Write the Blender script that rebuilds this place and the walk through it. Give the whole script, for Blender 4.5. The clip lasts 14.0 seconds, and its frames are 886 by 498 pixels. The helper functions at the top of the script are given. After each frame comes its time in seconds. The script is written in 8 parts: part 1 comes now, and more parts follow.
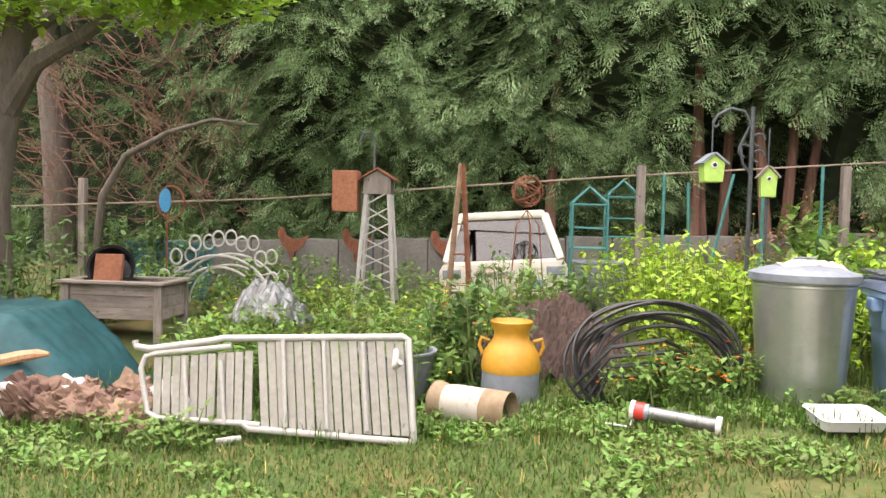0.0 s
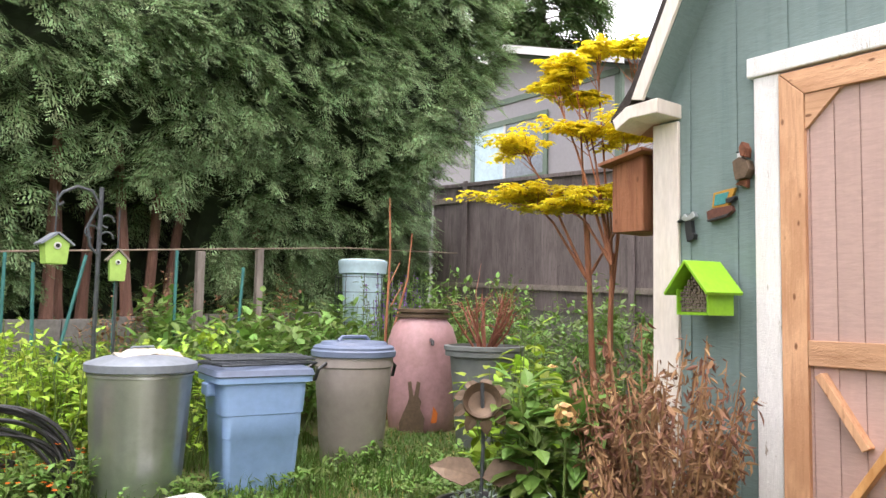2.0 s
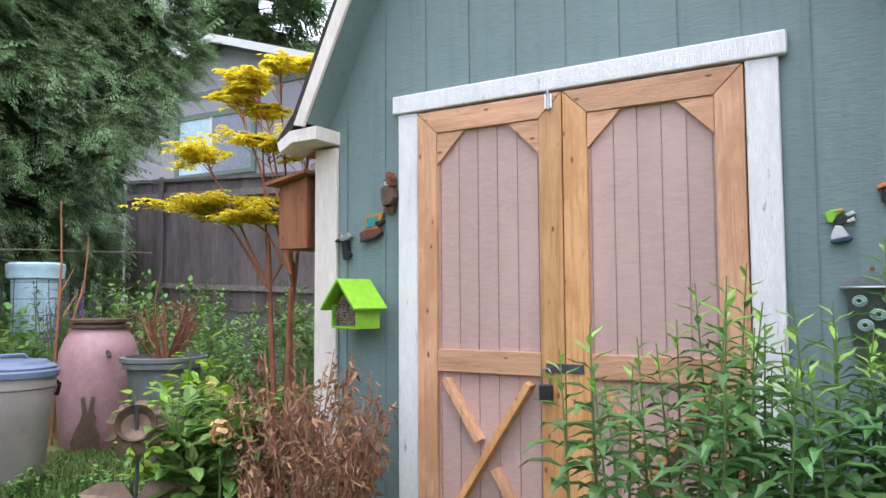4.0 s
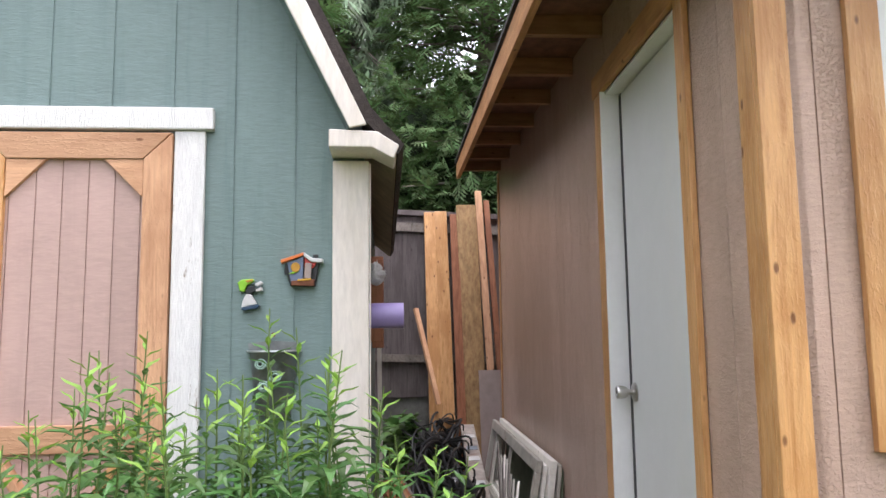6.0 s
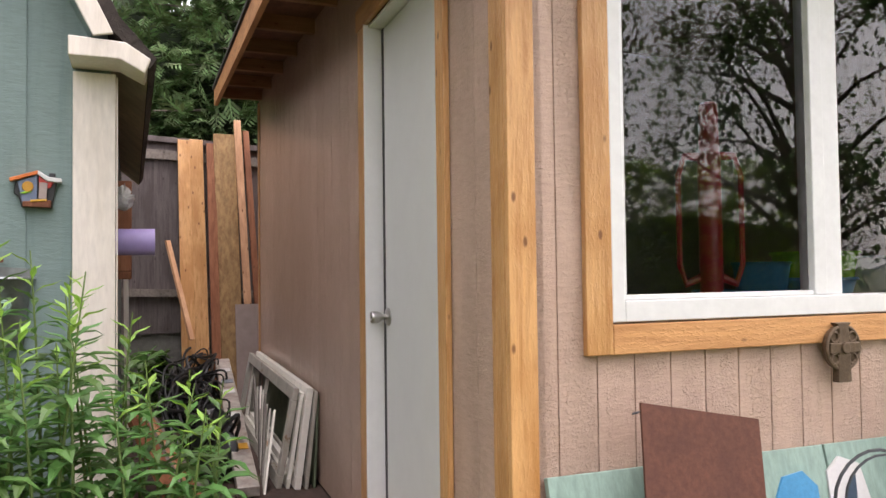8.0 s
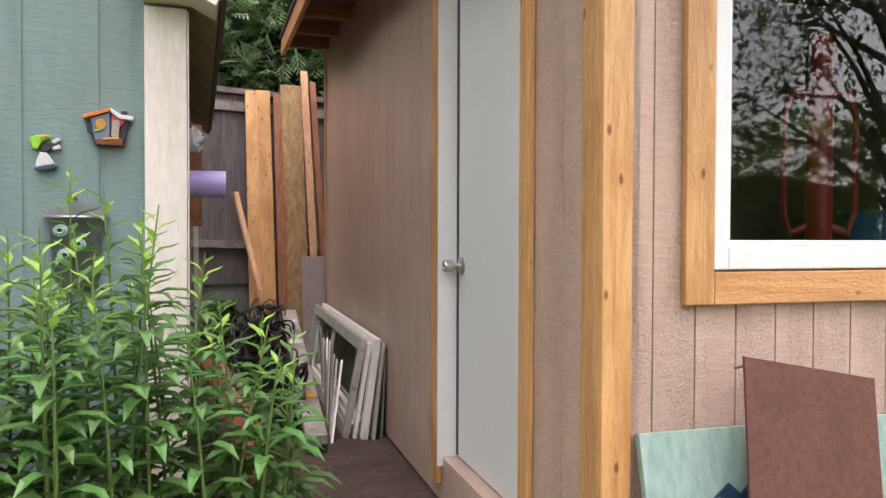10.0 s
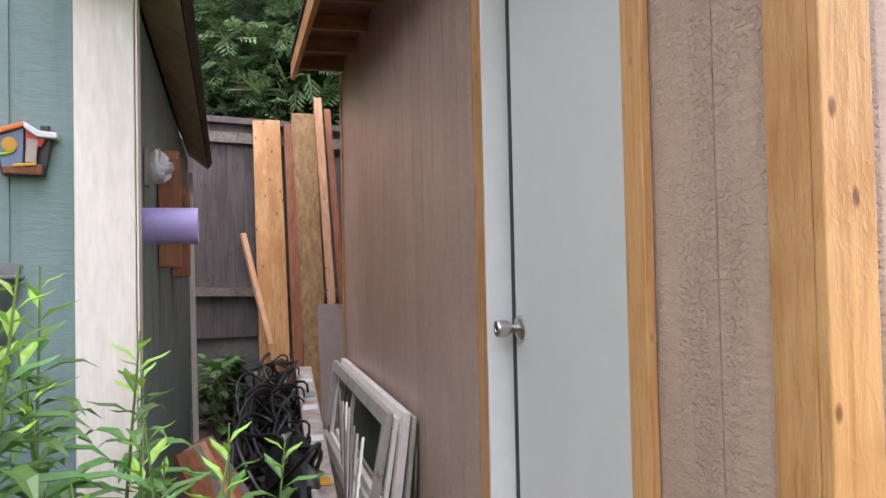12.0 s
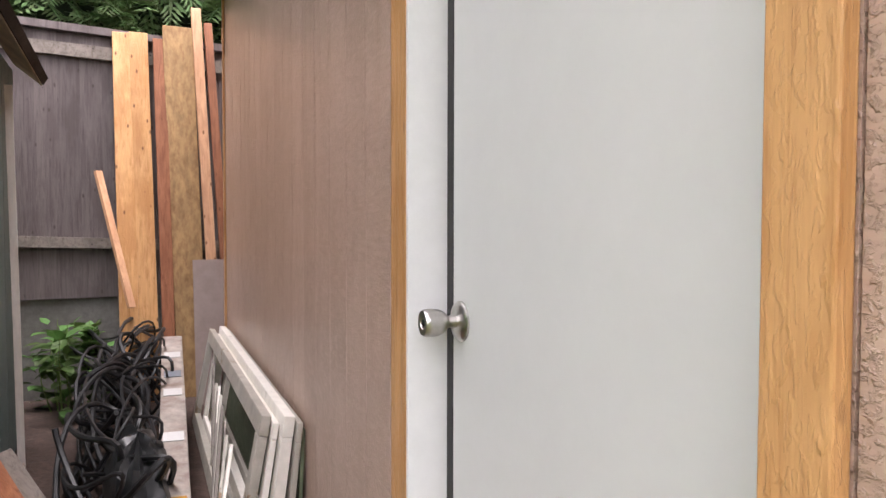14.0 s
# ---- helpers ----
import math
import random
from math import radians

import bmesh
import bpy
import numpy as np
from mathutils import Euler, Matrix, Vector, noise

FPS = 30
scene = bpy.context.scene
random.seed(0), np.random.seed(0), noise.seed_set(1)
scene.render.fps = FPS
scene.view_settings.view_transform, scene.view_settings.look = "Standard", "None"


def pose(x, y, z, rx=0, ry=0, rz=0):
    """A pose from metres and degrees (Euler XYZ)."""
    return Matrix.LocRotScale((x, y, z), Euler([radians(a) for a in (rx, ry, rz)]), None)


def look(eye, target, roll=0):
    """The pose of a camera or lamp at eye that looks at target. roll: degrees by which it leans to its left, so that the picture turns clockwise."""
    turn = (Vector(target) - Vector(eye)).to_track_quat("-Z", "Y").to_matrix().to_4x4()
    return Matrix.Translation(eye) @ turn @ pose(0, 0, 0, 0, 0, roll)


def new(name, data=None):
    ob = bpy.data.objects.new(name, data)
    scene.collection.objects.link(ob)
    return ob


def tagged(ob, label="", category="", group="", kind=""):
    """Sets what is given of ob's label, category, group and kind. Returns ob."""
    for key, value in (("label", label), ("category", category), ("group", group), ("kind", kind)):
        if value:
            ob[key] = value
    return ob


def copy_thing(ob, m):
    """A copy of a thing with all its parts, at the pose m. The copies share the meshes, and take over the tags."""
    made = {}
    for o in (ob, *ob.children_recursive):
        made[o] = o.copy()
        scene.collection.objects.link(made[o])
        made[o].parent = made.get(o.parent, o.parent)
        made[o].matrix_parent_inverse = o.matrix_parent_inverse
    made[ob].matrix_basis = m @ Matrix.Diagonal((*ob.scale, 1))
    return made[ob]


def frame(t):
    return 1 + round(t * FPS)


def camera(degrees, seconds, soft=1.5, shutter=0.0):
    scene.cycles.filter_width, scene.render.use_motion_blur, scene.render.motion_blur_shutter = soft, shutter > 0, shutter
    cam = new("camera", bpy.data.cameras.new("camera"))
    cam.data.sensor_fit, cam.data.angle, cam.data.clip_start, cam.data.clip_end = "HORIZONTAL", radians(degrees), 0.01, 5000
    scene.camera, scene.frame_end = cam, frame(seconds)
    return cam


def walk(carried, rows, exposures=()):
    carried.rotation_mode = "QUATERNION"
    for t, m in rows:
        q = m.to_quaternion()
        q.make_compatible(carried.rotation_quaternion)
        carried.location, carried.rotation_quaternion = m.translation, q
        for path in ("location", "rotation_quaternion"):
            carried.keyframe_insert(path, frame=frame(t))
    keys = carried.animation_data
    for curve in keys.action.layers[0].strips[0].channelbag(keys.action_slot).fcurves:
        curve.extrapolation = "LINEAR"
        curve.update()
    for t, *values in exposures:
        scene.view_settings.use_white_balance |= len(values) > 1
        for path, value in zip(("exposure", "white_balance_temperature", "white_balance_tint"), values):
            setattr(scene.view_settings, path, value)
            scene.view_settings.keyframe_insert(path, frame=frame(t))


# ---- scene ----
cam = camera(60.9, 14.0)
EXPOSURES = [(0, 2.07, 6800, 20), (1.5, 2.12, 6800, 21), (2.5, 1.47, 6000, 18), (5, 1.47, 5600, 18), (5.5, 1.62, 5850, 18), (6.5, 1.77, 6150, 20), (8, 1.67, 6550, 21), (10.5, 1.87, 6350, 20), (11.5, 1.77, 6200, 20), (12.3, 2.09, 5900, 20), (13.2, 2.39, 6050, 20), (14, 2.43, 6400, 22)]
PATH = [
    (0, (-0.306, 0.608, 1.049), (-0.469, 2.6, 0.965), 1.4),
    (0.5, (-0.248, 0.601, 1.052), (-0.034, 2.589, 1.003), 1.4),
    (1, (-0.11, 0.648, 1.079), (0.483, 2.558, 1.078), 1.5),
    (1.5, (-0.018, 0.69, 1.091), (0.941, 2.444, 1.159), 1.4),
    (2, (-0.018, 0.743, 1.122), (1.254, 2.279, 1.274), 1.1),
    (2.5, (-0.037, 0.752, 1.155), (1.478, 2.037, 1.388), 0.4),
    (2.7, (-0.055, 0.746, 1.165), (1.529, 1.939, 1.427), 0.1),
    (4.8, (0.055, 0.159, 1.278), (1.895, 0.941, 1.319), -0.1),
    (5, (0.056, 0.13, 1.276), (1.949, 0.771, 1.358), -0.3),
    (5.5, (0.069, 0.079, 1.31), (2.054, 0.259, 1.48), -0.7),
    (6, (0.043, 0.038, 1.33), (2.017, -0.185, 1.563), -0.7),
    (6.5, (-0.005, 0.018, 1.352), (1.894, -0.537, 1.643), -0.5),
    (7, (-0.056, -0.006, 1.353), (1.757, -0.786, 1.677), -0.2),
    (7.5, (-0.036, 0.01, 1.325), (1.758, -0.844, 1.55), -0.5),
    (8, (-0.009, 0.048, 1.283), (1.811, -0.78, 1.347), -0.7),
    (8.2, (-0.007, 0.061, 1.259), (1.824, -0.744, 1.279), -0.8),
    (10.3, (0.196, 0.054, 1.226), (2.083, -0.607, 1.188), -0.1),
    (10.5, (0.243, 0.011, 1.229), (2.136, -0.633, 1.195), -0.3),
    (11, (0.469, -0.105, 1.284), (2.383, -0.682, 1.315), 0.3),
    (11.5, (0.742, -0.074, 1.29), (2.66, -0.636, 1.369), -0.7),
    (12, (0.975, -0.156, 1.279), (2.875, -0.778, 1.334), -1.2),
    (12.5, (1.247, -0.332, 1.299), (3.153, -0.938, 1.308), -1.9),
    (13, (1.481, -0.409, 1.285), (3.368, -1.071, 1.269), -1.9),
    (13.5, (1.715, -0.435, 1.308), (3.565, -1.195, 1.295), -1.1),
    (14, (1.858, -0.471, 1.288), (3.667, -1.32, 1.212), 0.1),
]
walk(cam, [(t, look(eye, target, roll)) for t, eye, target, roll in PATH], EXPOSURES)

# ---- world and light: bright overcast day ----
world = bpy.data.worlds.new("sky")
scene.world = world
world.use_nodes = True
wn = world.node_tree
sky = wn.nodes.new("ShaderNodeTexSky")
sky.sky_type = "NISHITA"
sky.sun_disc = False
sky.sun_elevation = radians(52)
sky.sun_rotation = radians(200)
sky.air_density, sky.dust_density = 1.4, 4.0
haze = wn.nodes.new("ShaderNodeMixRGB")
haze.inputs[0].default_value = 0.75
haze.inputs[2].default_value = (8.6, 8.5, 8.3, 1)
wn.links.new(sky.outputs[0], haze.inputs[1])
wn.links.new(haze.outputs[0], wn.nodes["Background"].inputs[0])
wn.nodes["Background"].inputs[1].default_value = 0.13

sun = new("sun", bpy.data.lights.new("sun", "SUN"))
sun.data.energy = 0.9
sun.data.angle = radians(30)
sun.data.color = (1.0, 0.96, 0.9)
sun.matrix_world = look((-2.6, 0.8, 13), (0, 0, 0))


# ---- materials ----
def node(tree, kind, **values):
    n = tree.nodes.new(kind)
    for key, value in values.items():
        n.inputs[key.replace("_", " ")].default_value = value
    return n


def ramp(tree, fac, stops):
    r = tree.nodes.new("ShaderNodeValToRGB")
    e = r.color_ramp.elements
    while len(e) < len(stops):
        e.new(0.5)
    for k, (p, c) in enumerate(stops):
        e[k].position = p
        e[k].color = (*c, 1)
    tree.links.new(fac, r.inputs[0])
    return r.outputs[0]


def mix(tree, fac, a, b, how="MIX"):
    m = tree.nodes.new("ShaderNodeMixRGB")
    m.blend_type = how
    for k, v in ((0, fac), (1, a), (2, b)):
        if hasattr(v, "links"):
            tree.links.new(v, m.inputs[k])
        else:
            m.inputs[k].default_value = v if k == 0 else (*v, 1)
    return m.outputs[0]


def scaled(c, f):
    return tuple(min(1, v * f) for v in c)


def surface(name, color, rough=0.7, metal=0.0, grain=60, stain=4, amount=0.25, bump=0.15, stretch=(1, 1, 1), dark=None, spread=0.0, per="Random", wear=None, trans=0.0):
    """A material with fine grain, broad stains, a variation per object or per island, and bump."""
    m = bpy.data.materials.new(name)
    m.use_nodes = True
    t = m.node_tree
    bsdf = t.nodes["Principled BSDF"]
    co = t.nodes.new("ShaderNodeTexCoord")
    mp = node(t, "ShaderNodeMapping", Scale=stretch)
    t.links.new(co.outputs["Object"], mp.inputs[0])
    fine = node(t, "ShaderNodeTexNoise", Scale=grain, Detail=6.0, Roughness=0.65)
    broad = node(t, "ShaderNodeTexNoise", Scale=stain, Detail=4.0, Roughness=0.6)
    for n in (fine, broad):
        t.links.new(mp.outputs[0], n.inputs["Vector"])
    dark = dark or scaled(color, 0.55)
    c = ramp(t, fine.outputs[0], ((0.3, scaled(color, 1 - amount)), (0.7, scaled(color, 1 + amount * 0.6))))
    f = ramp(t, broad.outputs[0], ((0.45, (0, 0, 0)), (0.72, (1, 1, 1))))
    k = node(t, "ShaderNodeMath")
    k.operation = "MULTIPLY"
    k.inputs[1].default_value = min(1, amount * 2.2)
    t.links.new(f, k.inputs[0])
    c = mix(t, k.outputs[0], c, dark)
    if wear:
        w = node(t, "ShaderNodeTexNoise", Scale=wear[1], Detail=8.0, Roughness=0.75)
        t.links.new(mp.outputs[0], w.inputs["Vector"])
        c = mix(t, ramp(t, w.outputs[0], ((wear[2], (0, 0, 0)), (wear[2] + 0.04, (1, 1, 1)))), c, wear[0])
    if spread:
        if per == "Island":
            r = t.nodes.new("ShaderNodeNewGeometry").outputs["Random Per Island"]
        else:
            r = t.nodes.new("ShaderNodeObjectInfo").outputs["Random"]
        h = t.nodes.new("ShaderNodeHueSaturation")
        for key, lo, hi in (("Value", 1 - spread, 1 + spread), ("Hue", 0.5 - spread * 0.06, 0.5 + spread * 0.06)):
            mr = node(t, "ShaderNodeMapRange", To_Min=lo, To_Max=hi)
            t.links.new(r, mr.inputs[0])
            t.links.new(mr.outputs[0], h.inputs[key])
        t.links.new(c, h.inputs["Color"])
        c = h.outputs[0]
    t.links.new(c, bsdf.inputs["Base Color"])
    bsdf.inputs["Roughness"].default_value = rough
    bsdf.inputs["Metallic"].default_value = metal
    if bump:
        b = node(t, "ShaderNodeBump", Strength=bump, Distance=0.01)
        t.links.new(fine.outputs[0], b.inputs["Height"])
        t.links.new(b.outputs[0], bsdf.inputs["Normal"])
    if trans:
        tl = t.nodes.new("ShaderNodeBsdfTranslucent")
        ms = t.nodes.new("ShaderNodeMixShader")
        ms.inputs[0].default_value = trans
        t.links.new(c, tl.inputs[0])
        t.links.new(bsdf.outputs[0], ms.inputs[1])
        t.links.new(tl.outputs[0], ms.inputs[2])
        t.links.new(ms.outputs[0], t.nodes["Material Output"].inputs[0])
    return m


def timber(name, color, dark, axis=2, knots=True, rough=0.65, knot=(0.16, 0.06, 0.02), sheen=0.0):
    """Sawn timber with grain along an axis, a broad tone change and knots."""
    m = bpy.data.materials.new(name)
    m.use_nodes = True
    t = m.node_tree
    bsdf = t.nodes["Principled BSDF"]
    co = t.nodes.new("ShaderNodeTexCoord")
    rnd = t.nodes.new("ShaderNodeObjectInfo")
    off = node(t, "ShaderNodeVectorMath")
    off.operation = "ADD"
    sc = node(t, "ShaderNodeVectorMath")
    sc.operation = "SCALE"
    sc.inputs[0].default_value = (31, 17, 23)
    t.links.new(rnd.outputs["Random"], sc.inputs["Scale"])
    t.links.new(co.outputs["Object"], off.inputs[0])
    t.links.new(sc.outputs[0], off.inputs[1])
    s = [14, 14, 14]
    s[axis] = 0.9
    mp = node(t, "ShaderNodeMapping", Scale=tuple(s))
    t.links.new(off.outputs[0], mp.inputs[0])
    g = node(t, "ShaderNodeTexNoise", Scale=3.2, Detail=8.0, Roughness=0.7, Distortion=0.6)
    t.links.new(mp.outputs[0], g.inputs["Vector"])
    blot = [5.0, 5.0, 5.0]
    blot[axis] = 2.0
    bmp = node(t, "ShaderNodeMapping", Scale=tuple(blot))
    t.links.new(off.outputs[0], bmp.inputs[0])
    b = node(t, "ShaderNodeTexNoise", Scale=1.3, Detail=4.0, Roughness=0.6)
    t.links.new(bmp.outputs[0], b.inputs["Vector"])
    c = ramp(t, g.outputs[0], ((0.32, dark), (0.5, color), (0.72, scaled(color, 1.18))))
    c = mix(t, ramp(t, b.outputs[0], ((0.46, (0, 0, 0)), (0.62, (0.62, 0.62, 0.62)))), c, scaled(dark, 1.0))
    if knots:
        ks = [15, 15, 15]
        ks[axis] = 7
        kmp = node(t, "ShaderNodeMapping", Scale=tuple(ks))
        t.links.new(off.outputs[0], kmp.inputs[0])
        v = node(t, "ShaderNodeTexVoronoi", Scale=1.0, Randomness=1.0)
        t.links.new(kmp.outputs[0], v.inputs["Vector"])
        c = mix(t, ramp(t, v.outputs["Distance"], ((0.07, (0.9, 0.9, 0.9)), (0.13, (0, 0, 0)))), c, knot)
    h = t.nodes.new("ShaderNodeHueSaturation")
    mr = node(t, "ShaderNodeMapRange", To_Min=0.84, To_Max=1.12)
    t.links.new(rnd.outputs["Random"], mr.inputs[0])
    t.links.new(mr.outputs[0], h.inputs["Value"])
    t.links.new(c, h.inputs["Color"])
    t.links.new(h.outputs[0], bsdf.inputs["Base Color"])
    bsdf.inputs["Roughness"].default_value = rough
    bp = node(t, "ShaderNodeBump", Strength=0.5, Distance=0.004)
    fs = [1.0, 1.0, 1.0]
    fs[axis] = 0.35
    fmp = node(t, "ShaderNodeMapping", Scale=tuple(fs))
    t.links.new(off.outputs[0], fmp.inputs[0])
    sp = node(t, "ShaderNodeTexNoise", Scale=120.0, Detail=3.0, Distortion=0.4)
    t.links.new(fmp.outputs[0], sp.inputs["Vector"])
    chips = ramp(t, sp.outputs[0], ((0.5, (0, 0, 0)), (0.66, (1, 1, 1))))
    t.links.new(mix(t, 0.5, g.outputs[0], chips), bp.inputs["Height"])
    t.links.new(bp.outputs[0], bsdf.inputs["Normal"])
    return m


def siding(name, color, dark, rough=0.62, rows=70, bump=0.5, flecks=False):
    """Painted rough-sawn panel siding: short sideways ripples in the paint, drips and faded patches."""
    m = bpy.data.materials.new(name)
    m.use_nodes = True
    t = m.node_tree
    bsdf = t.nodes["Principled BSDF"]
    co = t.nodes.new("ShaderNodeTexCoord")
    mp = node(t, "ShaderNodeMapping", Scale=(1, 1, 5.5))
    t.links.new(co.outputs["Object"], mp.inputs[0])
    rip = node(t, "ShaderNodeTexNoise", Scale=rows / 4, Detail=6.0, Roughness=0.6, Distortion=0.8)
    t.links.new(mp.outputs[0], rip.inputs["Vector"])
    vert = node(t, "ShaderNodeMapping", Scale=(6, 6, 0.5))
    t.links.new(co.outputs["Object"], vert.inputs[0])
    st = node(t, "ShaderNodeTexNoise", Scale=2.6, Detail=6.0, Roughness=0.65)
    t.links.new(vert.outputs[0], st.inputs["Vector"])
    pat = node(t, "ShaderNodeTexNoise", Scale=1.7, Detail=4.0)
    t.links.new(co.outputs["Object"], pat.inputs["Vector"])
    c = ramp(t, rip.outputs[0], ((0.3, scaled(color, 0.9)), (0.7, scaled(color, 1.1))))
    c = mix(t, ramp(t, st.outputs[0], ((0.5, (0, 0, 0)), (0.75, (0.55, 0.55, 0.55)))), c, dark)
    c = mix(t, ramp(t, pat.outputs[0], ((0.5, (0, 0, 0)), (0.8, (0.45, 0.45, 0.45)))), c, scaled(color, 1.35))
    h = t.nodes.new("ShaderNodeHueSaturation")
    mr = node(t, "ShaderNodeMapRange", To_Min=0.96, To_Max=1.04)
    t.links.new(t.nodes.new("ShaderNodeObjectInfo").outputs["Random"], mr.inputs[0])
    t.links.new(mr.outputs[0], h.inputs["Value"])
    t.links.new(c, h.inputs["Color"])
    t.links.new(h.outputs[0], bsdf.inputs["Base Color"])
    bsdf.inputs["Roughness"].default_value = rough
    b = node(t, "ShaderNodeBump", Strength=bump, Distance=0.0045)
    height = rip.outputs[0]
    if flecks:
        fm = node(t, "ShaderNodeMapping", Scale=(1, 1, 1.15))
        t.links.new(co.outputs["Object"], fm.inputs[0])
        fl = node(t, "ShaderNodeTexNoise", Scale=100.0, Detail=4.0, Roughness=0.6, Distortion=0.4)
        t.links.new(fm.outputs[0], fl.inputs["Vector"])
        bm_ = node(t, "ShaderNodeMapping", Scale=(16, 16, 1.6))
        t.links.new(co.outputs["Object"], bm_.inputs[0])
        band = node(t, "ShaderNodeTexNoise", Scale=1.0, Detail=3.0, Distortion=0.8)
        t.links.new(bm_.outputs[0], band.inputs["Vector"])
        mask = ramp(t, band.outputs[0], ((0.4, (0.22, 0.22, 0.22)), (0.58, (1, 1, 1))))
        chips = ramp(t, fl.outputs[0], ((0.48, (0, 0, 0)), (0.64, (1, 1, 1))))
        height = mix(t, 0.22, mix(t, 1.0, mask, chips, "MULTIPLY"), rip.outputs[0])
    t.links.new(height, b.inputs["Height"])
    t.links.new(b.outputs[0], bsdf.inputs["Normal"])
    return m


def leafmat(name, color, spread=0.35, rough=0.55, trans=0.25, dark=None):
    return surface(name, color, rough=rough, grain=25, stain=1.3, amount=0.22, bump=0, spread=spread, per="Island", trans=trans, dark=dark)


